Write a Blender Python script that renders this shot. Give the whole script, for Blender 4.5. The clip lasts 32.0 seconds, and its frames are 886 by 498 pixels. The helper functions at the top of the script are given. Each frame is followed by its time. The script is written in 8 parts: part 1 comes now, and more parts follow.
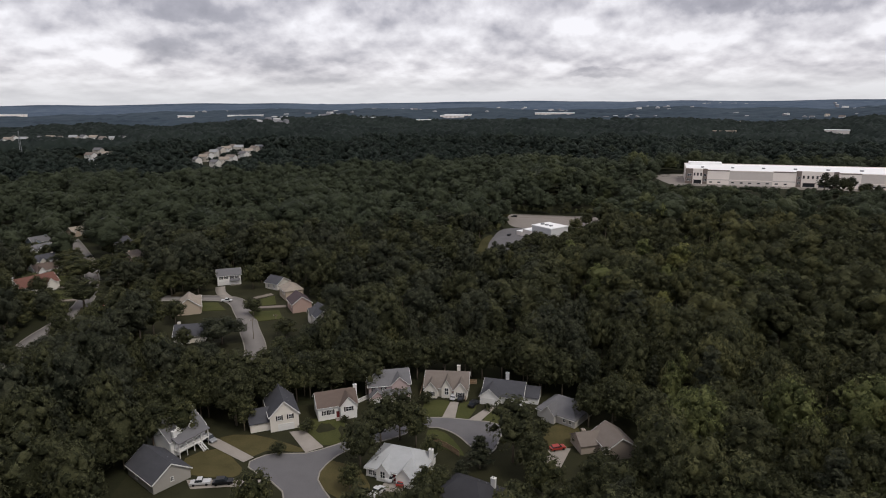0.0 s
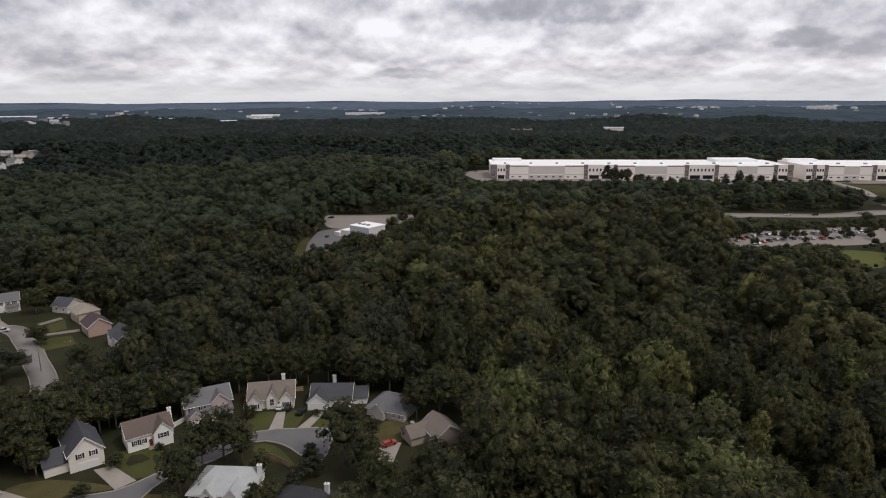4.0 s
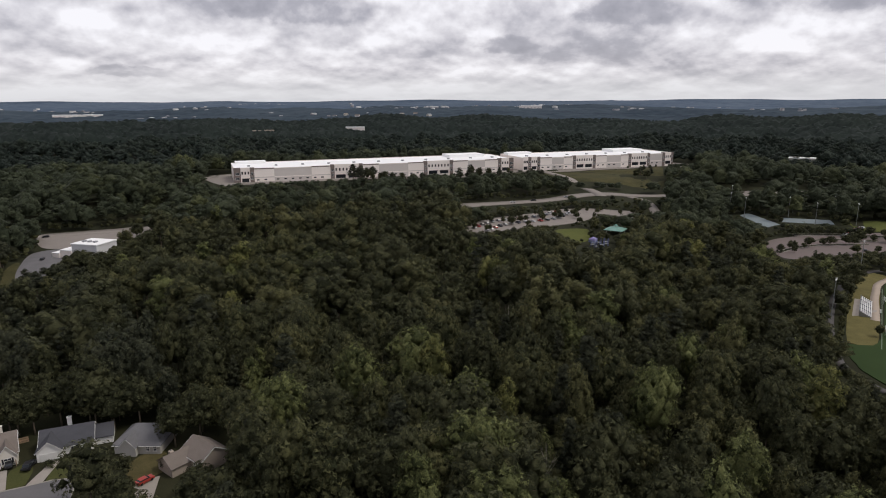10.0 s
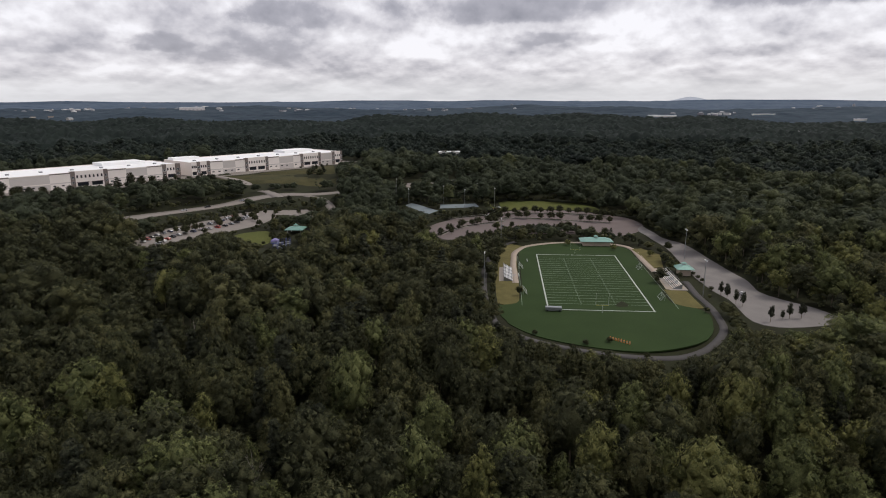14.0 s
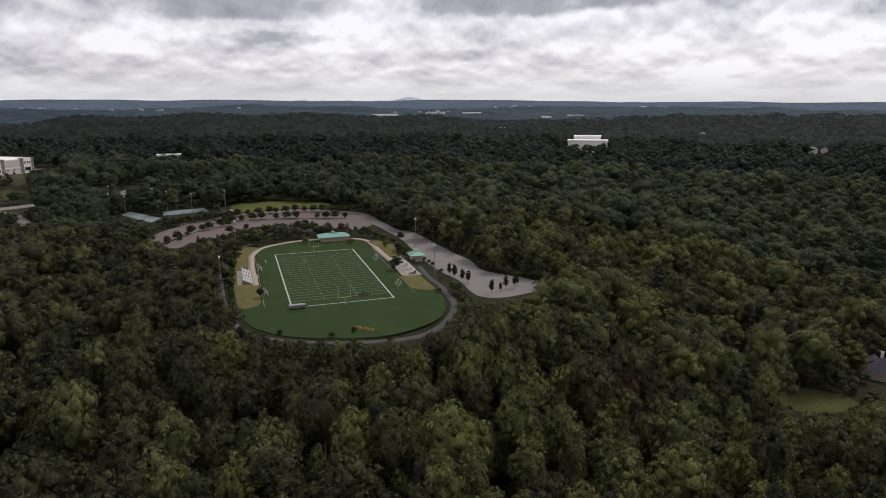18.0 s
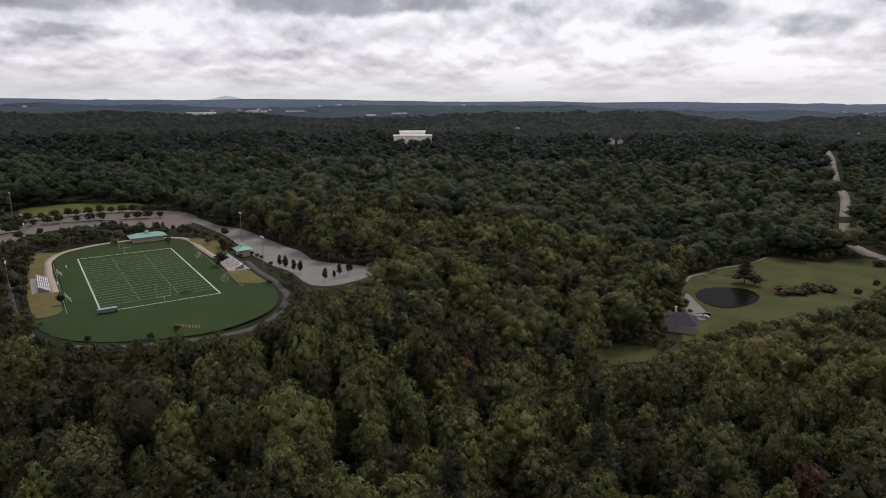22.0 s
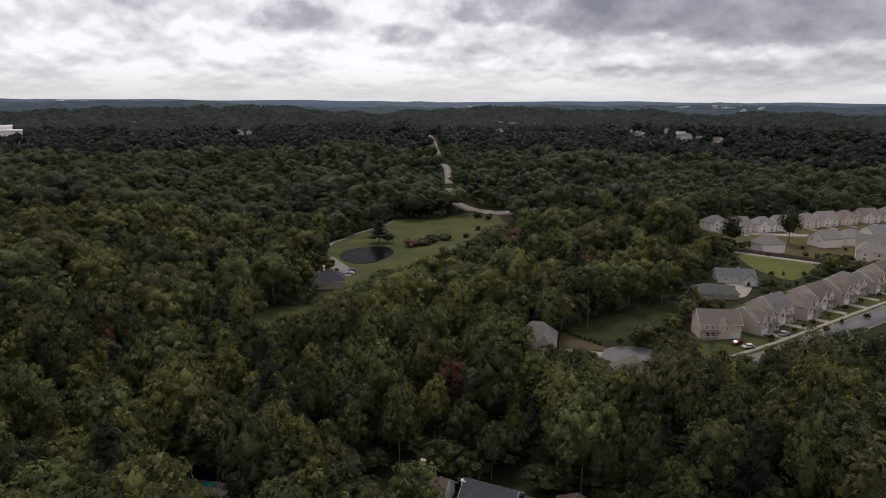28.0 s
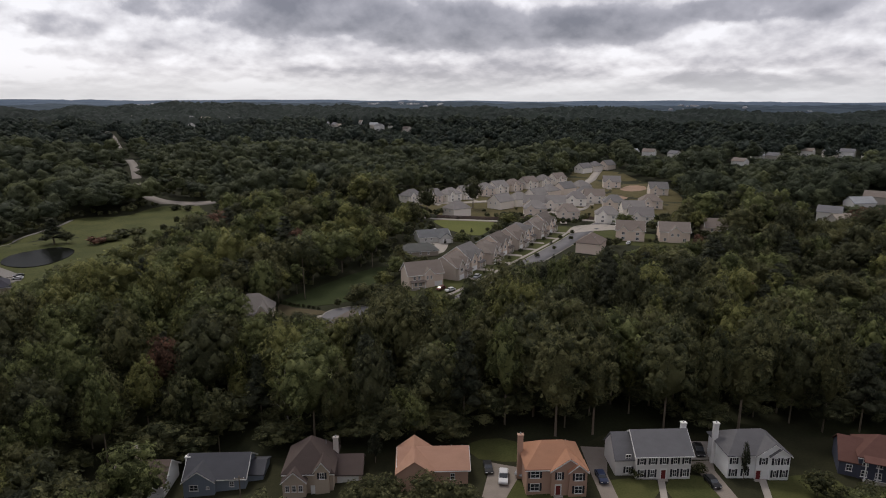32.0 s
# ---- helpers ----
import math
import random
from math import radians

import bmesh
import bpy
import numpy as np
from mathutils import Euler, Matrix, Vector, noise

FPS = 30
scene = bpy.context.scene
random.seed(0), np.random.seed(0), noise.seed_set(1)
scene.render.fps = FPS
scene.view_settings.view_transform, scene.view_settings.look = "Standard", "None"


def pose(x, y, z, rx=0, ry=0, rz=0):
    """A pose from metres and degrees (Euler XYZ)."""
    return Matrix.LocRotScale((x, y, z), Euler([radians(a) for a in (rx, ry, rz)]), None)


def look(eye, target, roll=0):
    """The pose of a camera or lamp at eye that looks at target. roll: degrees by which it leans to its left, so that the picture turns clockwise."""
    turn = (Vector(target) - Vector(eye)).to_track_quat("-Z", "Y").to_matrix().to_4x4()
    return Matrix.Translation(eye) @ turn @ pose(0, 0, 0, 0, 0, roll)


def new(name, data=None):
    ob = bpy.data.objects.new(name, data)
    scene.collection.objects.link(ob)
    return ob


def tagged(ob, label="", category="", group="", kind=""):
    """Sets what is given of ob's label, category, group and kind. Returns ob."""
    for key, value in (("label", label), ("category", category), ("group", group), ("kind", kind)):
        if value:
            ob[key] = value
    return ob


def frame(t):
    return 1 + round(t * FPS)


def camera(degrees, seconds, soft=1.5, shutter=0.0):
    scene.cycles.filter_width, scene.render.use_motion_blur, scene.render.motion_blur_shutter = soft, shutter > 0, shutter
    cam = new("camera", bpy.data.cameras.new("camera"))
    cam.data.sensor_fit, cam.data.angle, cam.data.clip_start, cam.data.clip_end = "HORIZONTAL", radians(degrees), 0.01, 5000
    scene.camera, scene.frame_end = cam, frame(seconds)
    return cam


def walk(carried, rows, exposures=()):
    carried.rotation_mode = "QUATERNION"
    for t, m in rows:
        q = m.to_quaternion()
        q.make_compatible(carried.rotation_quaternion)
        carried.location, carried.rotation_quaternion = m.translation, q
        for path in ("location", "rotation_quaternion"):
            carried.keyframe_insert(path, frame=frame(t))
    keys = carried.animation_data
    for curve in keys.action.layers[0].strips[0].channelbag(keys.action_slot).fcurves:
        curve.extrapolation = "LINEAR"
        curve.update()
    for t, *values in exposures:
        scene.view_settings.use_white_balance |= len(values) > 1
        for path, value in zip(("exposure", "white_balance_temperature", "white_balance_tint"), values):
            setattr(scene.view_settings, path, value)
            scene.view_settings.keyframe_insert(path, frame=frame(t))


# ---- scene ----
cam = camera(69.77, 32.0, soft=1.0)
# seconds, x, y, z, heading to the right of +y, pitch, roll
ROWS = [
    (0, 0.00, 0.00, 95.60, -2.11, -13.00, -0.28), (0.5, -0.00, 0.00, 95.60, 0.04, -13.00, -0.32),
    (1, 0.00, -0.00, 95.60, 2.14, -13.00, -0.26), (1.5, 0.00, -0.00, 95.60, 4.27, -13.02, -0.30),
    (2, 0.00, -0.00, 95.60, 6.38, -13.03, -0.30), (2.5, 0.00, -0.01, 95.60, 8.45, -13.03, -0.28),
    (3, 0.01, -0.02, 95.61, 10.55, -13.04, -0.23), (3.5, 0.01, -0.01, 95.61, 12.61, -13.05, -0.18),
    (5.5, 0.00, -0.02, 95.61, 20.30, -13.03, -0.17), (6, 0.00, -0.04, 95.62, 22.52, -13.04, -0.18),
    (6.5, 0.00, -0.06, 95.63, 24.46, -13.04, -0.18), (7, 0.01, -0.11, 95.65, 26.38, -13.05, -0.17),
    (7.5, -0.02, -0.18, 95.66, 28.29, -13.07, -0.19), (8, -0.07, -0.27, 95.69, 30.14, -13.07, -0.19),
    (8.5, -0.15, -0.39, 95.71, 31.92, -13.08, -0.18), (9, -0.25, -0.52, 95.75, 33.67, -13.07, -0.19),
    (9.5, -0.38, -0.67, 95.79, 35.41, -13.09, -0.21), (10, -0.52, -0.83, 95.84, 37.02, -13.10, -0.22),
    (10.5, -0.68, -1.01, 95.88, 38.41, -13.10, -0.24), (11, -0.87, -1.21, 95.92, 39.73, -13.11, -0.26),
    (11.5, -1.08, -1.42, 95.94, 41.02, -13.12, -0.26), (12, -1.31, -1.63, 95.94, 42.55, -13.12, -0.28),
    (12.5, -1.57, -1.85, 95.92, 45.23, -13.10, -0.31), (13, -1.85, -2.09, 95.87, 52.76, -13.10, -0.30),
    (13.5, -2.12, -2.33, 95.81, 60.52, -13.10, -0.32), (14, -2.38, -2.58, 95.74, 65.73, -13.11, -0.31),
    (14.5, -2.63, -2.82, 95.69, 69.60, -13.10, -0.34), (16.5, -3.74, -3.50, 95.48, 79.26, -13.20, -0.25),
    (17, -3.91, -3.62, 95.14, 81.90, -13.19, -0.25), (17.5, -4.06, -3.74, 94.73, 85.51, -13.19, -0.22),
    (18, -4.15, -3.85, 94.24, 89.45, -13.20, -0.14), (18.5, -4.18, -3.96, 93.63, 93.01, -13.21, -0.12),
    (19, -4.16, -4.05, 92.90, 94.96, -13.20, -0.10), (19.5, -4.10, -4.13, 92.07, 96.05, -13.19, -0.13),
    (20, -4.02, -4.20, 91.12, 97.14, -13.20, -0.16), (20.5, -3.95, -4.27, 90.08, 98.53, -13.20, -0.13),
    (21, -3.90, -4.31, 88.96, 100.49, -13.19, -0.09), (21.5, -3.87, -4.33, 87.78, 102.60, -13.19, -0.06),
    (22, -3.86, -4.33, 86.54, 104.81, -13.17, 0.00), (22.5, -3.86, -4.32, 85.26, 106.99, -13.15, 0.05),
    (23, -3.86, -4.28, 83.93, 109.57, -13.15, 0.07), (23.5, -3.84, -4.22, 82.59, 112.09, -13.17, 0.06),
    (24, -3.82, -4.12, 81.24, 114.63, -13.16, 0.10), (24.5, -3.80, -3.99, 79.89, 117.16, -13.16, 0.10),
    (25, -3.80, -3.82, 78.55, 119.94, -13.18, 0.13), (25.5, -3.83, -3.62, 77.21, 122.46, -13.13, 0.12),
    (27.5, -4.93, -2.16, 71.52, 134.11, -13.12, 0.11), (28, -5.18, -1.86, 70.00, 137.04, -13.09, 0.14),
    (28.5, -5.40, -1.59, 68.48, 140.18, -13.07, 0.11), (29, -5.60, -1.34, 66.94, 142.95, -13.04, 0.12),
    (29.5, -5.76, -1.11, 65.39, 146.11, -13.03, 0.08), (30, -5.88, -0.90, 63.82, 149.13, -13.04, 0.07),
    (30.5, -5.98, -0.71, 62.23, 152.17, -13.04, 0.07), (31, -6.03, -0.52, 60.62, 155.87, -13.05, 0.07),
    (31.5, -6.08, -0.34, 58.99, 159.62, -13.04, 0.10), (32, -6.12, -0.16, 57.34, 163.35, -13.03, 0.08)]


def gaze(x, y, z, yaw, pitch, roll):
    a, b = radians(yaw), radians(pitch)
    way = Vector((math.sin(a) * math.cos(b), math.cos(a) * math.cos(b), math.sin(b)))
    eye = Vector((x, y, z))
    return look(eye, eye + way * 100, roll)


walk(cam, [(r[0], gaze(*r[1:])) for r in ROWS], [(0, 0.0), (32, 0.0)])

# ---- sky and sun ----
SUN_AZ, SUN_EL = 138.0, 55.0
world = bpy.data.worlds.new("sky")
scene.world = world
world.use_nodes = True


CLOUDS = [(27.5, 7.4, 8, 1.3, 1.0), (11, 2.4, 3.5, 0.4, 0.6), (-23, 7.2, 6, 0.9, 0.5), (43, 4.7, 3, 0.7, 0.8), (53, 7.0, 5.5, 1.2, 1.1), (71, 7.5, 10, 1.3, 1.2), (75, 5.0, 5, 0.5, 0.5),
          (99, 8.1, 11, 1.2, 1.6), (91, 3.8, 3, 0.5, 0.4), (116, 7.2, 5, 1.3, 0.9), (125, 6.7, 4.5, 1.5, 0.9), (133.5, 5.4, 3.2, 1.0, 0.8), (143, 7.4, 5.5, 1.2, 1.3),
          (153, 7.2, 9, 1.9, 1.5), (165, 6.2, 9, 2.0, 1.6), (176, 6.2, 9, 1.8, 1.6), (188, 6.9, 8, 1.1, 1.3), (189, 1.8, 8, 0.8, 0.9)]


def sky_nodes():
    nt = world.node_tree
    nt.nodes.clear()
    N, L = nt.nodes.new, nt.links.new

    def math_node(op, a, b=None, c=None, clamp=False):
        n = N("ShaderNodeMath")
        n.operation, n.use_clamp = op, clamp
        for i, v in enumerate((a, b, c)):
            if v is None:
                continue
            if isinstance(v, (int, float)):
                n.inputs[i].default_value = v
            else:
                L(v, n.inputs[i])
        return n.outputs[0]

    out, bg = N("ShaderNodeOutputWorld"), N("ShaderNodeBackground")
    sky = N("ShaderNodeTexSky")
    sky.sky_type, sky.sun_disc = "NISHITA", False
    sky.sun_elevation, sky.sun_rotation = radians(SUN_EL), radians(SUN_AZ)
    co, sep = N("ShaderNodeTexCoord"), N("ShaderNodeSeparateXYZ")
    L(co.outputs["Generated"], sep.inputs[0])
    zz = math_node("MAXIMUM", sep.outputs[2], 0.0)
    # clouds flatten and crowd together towards the horizon
    flat = math_node("MULTIPLY", math_node("LOGARITHM", math_node("ADD", zz, 0.045), math.e), 0.23)
    com = N("ShaderNodeCombineXYZ")
    L(sep.outputs[0], com.inputs[0]), L(sep.outputs[1], com.inputs[1]), L(flat, com.inputs[2])

    def fbm(scale, detail, rough, off):
        mp, n = N("ShaderNodeMapping"), N("ShaderNodeTexNoise")
        mp.inputs["Location"].default_value = off
        L(com.outputs[0], mp.inputs[0]), L(mp.outputs[0], n.inputs["Vector"])
        for k, val in (("Scale", scale), ("Detail", detail), ("Roughness", rough)):
            n.inputs[k].default_value = val
        return n

    def ranged(src, lo, hi, to0, to1):
        n = N("ShaderNodeMapRange")
        n.interpolation_type = "SMOOTHSTEP"
        L(src, n.inputs[0])
        for k, val in zip((1, 2, 3, 4), (lo, hi, to0, to1)):
            n.inputs[k].default_value = val
        return n.outputs[0]

    big, small = fbm(3.4, 5, 0.55, (3.1, 1.7, 0)), fbm(11.0, 6, 0.58, (0.4, 7.7, 2.0))
    billow = math_node("ABSOLUTE", math_node("SUBTRACT", fbm(6.5, 4, 0.5, (5.2, 2.9, 1.0)).outputs[0], 0.5))
    shape = math_node("ADD", math_node("MULTIPLY_ADD", big.outputs[0], 0.34, 0.185), math_node("MULTIPLY", small.outputs[0], 0.36))
    shape = math_node("ADD", shape, math_node("MULTIPLY", math_node("SUBTRACT", 0.04, billow), 0.3))
    # each heap of cloud is white on top and grey on its flat base
    heap, above = fbm(7.5, 5, 0.5, (1.3, 4.1, 0.0)), fbm(7.5, 5, 0.5, (1.3, 4.1, 0.035))
    shape = math_node("ADD", shape, math_node("MULTIPLY", math_node("SUBTRACT", above.outputs[0], heap.outputs[0]), 0.42))
    puff, over_puff = fbm(18.0, 4, 0.5, (2.7, 0.6, 0.0)), fbm(18.0, 4, 0.5, (2.7, 0.6, 0.016))
    shape = math_node("ADD", shape, math_node("MULTIPLY", math_node("SUBTRACT", over_puff.outputs[0], puff.outputs[0]), 0.30))
    # bearing and height in degrees, ruffled so that the heavy clouds get torn edges
    side = math_node("SUBTRACT", math_node("MULTIPLY", sep.outputs[0], math.sin(radians(80))), math_node("MULTIPLY", sep.outputs[1], -math.cos(radians(80))))
    across = math_node("SUBTRACT", math_node("MULTIPLY", sep.outputs[0], math.cos(radians(80))), math_node("MULTIPLY", sep.outputs[1], math.sin(radians(80))))
    bearing = math_node("ADD", math_node("MULTIPLY", math_node("ARCTAN2", across, side), 57.2958), 80.0)
    place, ruffle, moved = N("ShaderNodeCombineXYZ"), N("ShaderNodeVectorMath"), N("ShaderNodeVectorMath")
    L(bearing, place.inputs[0]), L(math_node("MULTIPLY", zz, 57.2958), place.inputs[1])
    ruffle.operation, ruffle.inputs[1].default_value, ruffle.inputs[2].default_value = "MULTIPLY_ADD", (7.0, 2.0, 0), (-3.5, -1.0, 0)
    L(small.outputs["Color"], ruffle.inputs[0])
    moved.operation = "ADD"
    L(place.outputs[0], moved.inputs[0]), L(ruffle.outputs[0], moved.inputs[1])
    heavy = None
    # heavy grey clouds: bearing, height, half-width, half-height, weight
    for az, el, hw, hh, weight in CLOUDS:
        off, size, far = N("ShaderNodeVectorMath"), N("ShaderNodeVectorMath"), N("ShaderNodeVectorMath")
        off.operation, size.operation, far.operation = "SUBTRACT", "MULTIPLY", "LENGTH"
        off.inputs[1].default_value, size.inputs[1].default_value = (az, el, 0), (1 / hw, 1 / hh, 0)
        L(moved.outputs[0], off.inputs[0]), L(off.outputs[0], size.inputs[0]), L(size.outputs[0], far.inputs[0])
        one = ranged(far.outputs["Value"], 0.6, 1.2, weight, 0.0)
        heavy = one if heavy is None else math_node("MAXIMUM", heavy, one)
    # the cover closes overhead and to the south
    over = ranged(math_node("ADD", zz, math_node("MULTIPLY", sep.outputs[1], -0.06)), 0.16, 0.30, 0.0, 0.35)
    heavy = math_node("MAXIMUM", heavy, over)
    heavy = math_node("MULTIPLY", heavy, math_node("ADD", math_node("MULTIPLY", small.outputs[0], 0.8), 0.75))
    shape = math_node("ADD", shape, math_node("MULTIPLY", heavy, 0.115))
    # thin bright cover in front of the sun's quarter
    shape = math_node("SUBTRACT", shape, math_node("MULTIPLY", ranged(math_node("ABSOLUTE", math_node("SUBTRACT", bearing, 104.0)), 8.0, 32.0, 0.065, 0.0), ranged(zz, 0.04, 0.09, 0.2, 1.0)))
    ramp = N("ShaderNodeValToRGB")
    L(shape, ramp.inputs[0])
    stops = [(0.44, (1.06, 1.04, 1.095)), (0.50, (0.885, 0.86, 0.91)), (0.56, (0.715, 0.69, 0.745)), (0.64, (0.48, 0.465, 0.525)), (0.90, (0.21, 0.205, 0.25))]
    while len(ramp.color_ramp.elements) < len(stops):
        ramp.color_ramp.elements.new(0.5)
    for e, (p, c) in zip(ramp.color_ramp.elements, stops):
        e.position, e.color = p, (*c, 1)
    # the pale, even band of far cloud above the horizon
    band = N("ShaderNodeMix")
    band.data_type = "RGBA"
    L(ranged(zz, 0.0, 0.055, 0.8, 0.0), band.inputs[0]), L(ramp.outputs[0], band.inputs[6])
    band.inputs[7].default_value = (0.76, 0.765, 0.80, 1)
    # a little clear sky between the clouds
    scl = N("ShaderNodeVectorMath")
    scl.operation = "SCALE"
    L(sky.outputs[0], scl.inputs[0])
    scl.inputs[3].default_value = 0.1
    mix = N("ShaderNodeMix")
    mix.data_type = "RGBA"
    mix.inputs[0].default_value = 0.9
    L(scl.outputs[0], mix.inputs[6]), L(band.outputs[2], mix.inputs[7])
    L(mix.outputs[2], bg.inputs[0])
    bg.inputs[1].default_value = 0.95
    L(bg.outputs[0], out.inputs[0])


sky_nodes()
lamp = bpy.data.lights.new("sun", "SUN")
lamp.energy, lamp.angle, lamp.color = 1.5, radians(15), (1.0, 0.94, 0.84)
sun = new("sun", lamp)
a, e = radians(SUN_AZ), radians(SUN_EL)
sun.matrix_world = look((0, 0, 300), (0 - math.sin(a) * math.cos(e), 0 - math.cos(a) * math.cos(e), 300 - math.sin(e)))


# ---- materials ----
def surface(name, base, rough=0.8, var=0.25, scale=1.0, metal=0.0, bump=0.0, fine=12.0, other=None, island=0.0, rnd=0.0, spec=None, stretch=None):
    """A procedural surface: base colour with variation at two scales (per metre), optional second colour, bump."""
    m = bpy.data.materials.new(name)
    m.use_nodes = True
    nt = m.node_tree
    N, L = nt.nodes.new, nt.links.new
    b = nt.nodes["Principled BSDF"]
    b.inputs["Roughness"].default_value, b.inputs["Metallic"].default_value = rough, metal
    b.inputs["Specular IOR Level"].default_value = spec if spec is not None else (0.12 if rough >= 0.7 else 0.5)
    co = N("ShaderNodeTexCoord")
    vec = co.outputs["Object"]
    if stretch:
        mp = N("ShaderNodeMapping")
        mp.inputs["Scale"].default_value = stretch
        L(vec, mp.inputs[0])
        vec = mp.outputs[0]
    facs = []
    for s, d in ((scale, 4), (scale * fine, 3)):
        n = N("ShaderNodeTexNoise")
        n.inputs["Scale"].default_value, n.inputs["Detail"].default_value = s, d
        L(vec, n.inputs["Vector"])
        facs.append(n.outputs["Fac"])
    add = N("ShaderNodeMath")
    add.operation = "ADD"
    L(facs[0], add.inputs[0]), L(facs[1], add.inputs[1])
    total, mid = add.outputs[0], 1.0
    for amount, node, sock in ((island, "ShaderNodeNewGeometry", "Random Per Island"), (rnd, "ShaderNodeObjectInfo", "Random")):
        if amount:
            g, ma = N(node), N("ShaderNodeMath")
            ma.operation = "MULTIPLY_ADD"
            L(g.outputs[sock], ma.inputs[0])
            ma.inputs[1].default_value = amount
            L(total, ma.inputs[2])
            total, mid = ma.outputs[0], mid + amount / 2
    rg = N("ShaderNodeMapRange")
    L(total, rg.inputs[0])
    for k, v in zip((1, 2, 3, 4), (mid - 0.45, mid + 0.45, 0.0, 1.0)):
        rg.inputs[k].default_value = v
    mx = N("ShaderNodeMix")
    mx.data_type = "RGBA"
    L(rg.outputs[0], mx.inputs[0])
    c2 = other or tuple(min(1, c * (1 + var)) for c in base)
    mx.inputs[6].default_value = (*[c * (1 - var) for c in base], 1)
    mx.inputs[7].default_value = (*c2, 1)
    L(mx.outputs[2], b.inputs["Base Color"])
    if bump:
        bp = N("ShaderNodeBump")
        bp.inputs["Strength"].default_value, bp.inputs["Distance"].default_value = bump, 0.05
        L(facs[1], bp.inputs["Height"]), L(bp.outputs[0], b.inputs["Normal"])
    return m


def leafy(name, dark, light, scale=0.12, gaps=0.0, relief=0.8, speckle=0.8):
    """Foliage: two greens mixed by stands of trees, by sprays of leaves and by single leaves, letting some light through."""
    m = surface(name, dark, 0.65, 0.2, scale, 0, 0, 22.0, light, island=speckle, spec=0.12)
    nt = m.node_tree
    b, out = nt.nodes["Principled BSDF"], nt.nodes["Material Output"]
    rg = nt.nodes["Map Range"]
    mid = 1.0 + speckle / 2
    rg.inputs[1].default_value, rg.inputs[2].default_value = mid - 0.29, mid + 0.33
    tr, ms = nt.nodes.new("ShaderNodeBsdfTranslucent"), nt.nodes.new("ShaderNodeMixShader")
    src = b.inputs["Base Color"].links[0].from_socket
    nt.links.new(src, tr.inputs[0])
    ms.inputs[0].default_value = 0.25
    # clumps of leaves stand out from the mass
    bp, rough = nt.nodes.new("ShaderNodeBump"), nt.nodes.new("ShaderNodeTexNoise")
    place = nt.nodes.new("ShaderNodeTexCoord")
    rough.inputs["Scale"].default_value, rough.inputs["Detail"].default_value, rough.inputs["Roughness"].default_value = 0.75, 5, 0.66
    bp.inputs["Strength"].default_value, bp.inputs["Distance"].default_value = 1.0, relief
    nt.links.new(place.outputs["Object"], rough.inputs["Vector"]), nt.links.new(rough.outputs["Fac"], bp.inputs["Height"])
    nt.links.new(bp.outputs[0], b.inputs["Normal"]), nt.links.new(bp.outputs[0], tr.inputs["Normal"])
    nt.links.new(b.outputs[0], ms.inputs[1]), nt.links.new(tr.outputs[0], ms.inputs[2]), nt.links.new(ms.outputs[0], out.inputs[0])
    if gaps:
        # a spray is many small leaves with gaps between them
        co, no, th, cl, m2 = (nt.nodes.new(k) for k in ('ShaderNodeTexCoord', 'ShaderNodeTexNoise', 'ShaderNodeMath', 'ShaderNodeBsdfTransparent', 'ShaderNodeMixShader'))
        no.inputs['Scale'].default_value, no.inputs['Detail'].default_value = gaps, 3
        th.operation, th.inputs[1].default_value = 'GREATER_THAN', 0.475
        nt.links.new(co.outputs['Object'], no.inputs['Vector']), nt.links.new(no.outputs['Fac'], th.inputs[0]), nt.links.new(th.outputs[0], m2.inputs[0])
        nt.links.new(cl.outputs[0], m2.inputs[1]), nt.links.new(ms.outputs[0], m2.inputs[2]), nt.links.new(m2.outputs[0], out.inputs[0])
    return m


TONES = [("leaf_deep", (0.037, 0.042, 0.021), (0.099, 0.102, 0.051)),
         ("leaf_oak", (0.042, 0.049, 0.023), (0.125, 0.125, 0.057)),
         ("leaf_mid", (0.052, 0.057, 0.025), (0.153, 0.149, 0.067)),
         ("leaf_light", (0.063, 0.076, 0.029), (0.189, 0.204, 0.081)),
         ("leaf_yellow", (0.078, 0.086, 0.030), (0.232, 0.230, 0.083)),
         ("leaf_brown", (0.079, 0.045, 0.030), (0.214, 0.115, 0.079)),
         ("leaf_pine", (0.029, 0.035, 0.022), (0.083, 0.088, 0.055))]
LEAF = [leafy(*t) for t in TONES]
SPRAY = [leafy(t[0].replace("leaf", "spray"), t[1], t[2], gaps=3.3) for t in TONES]
# greens cooled with distance: a little haze is put into the leaf colour
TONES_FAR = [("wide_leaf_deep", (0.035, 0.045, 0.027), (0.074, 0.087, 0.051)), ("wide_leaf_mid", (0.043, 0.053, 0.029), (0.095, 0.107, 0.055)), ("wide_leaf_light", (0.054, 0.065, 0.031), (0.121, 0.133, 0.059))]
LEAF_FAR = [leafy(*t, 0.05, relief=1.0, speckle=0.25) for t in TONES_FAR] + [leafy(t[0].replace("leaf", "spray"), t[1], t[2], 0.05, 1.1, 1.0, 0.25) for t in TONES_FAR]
# cooler still: more of the haze is mixed into these leaf colours
TONES_HAZE = [("hill_leaf_deep", (0.022, 0.034, 0.028), (0.044, 0.056, 0.044)), ("hill_leaf_mid", (0.028, 0.040, 0.030), (0.053, 0.067, 0.050)), ("hill_leaf_light", (0.037, 0.048, 0.032), (0.068, 0.082, 0.056))]
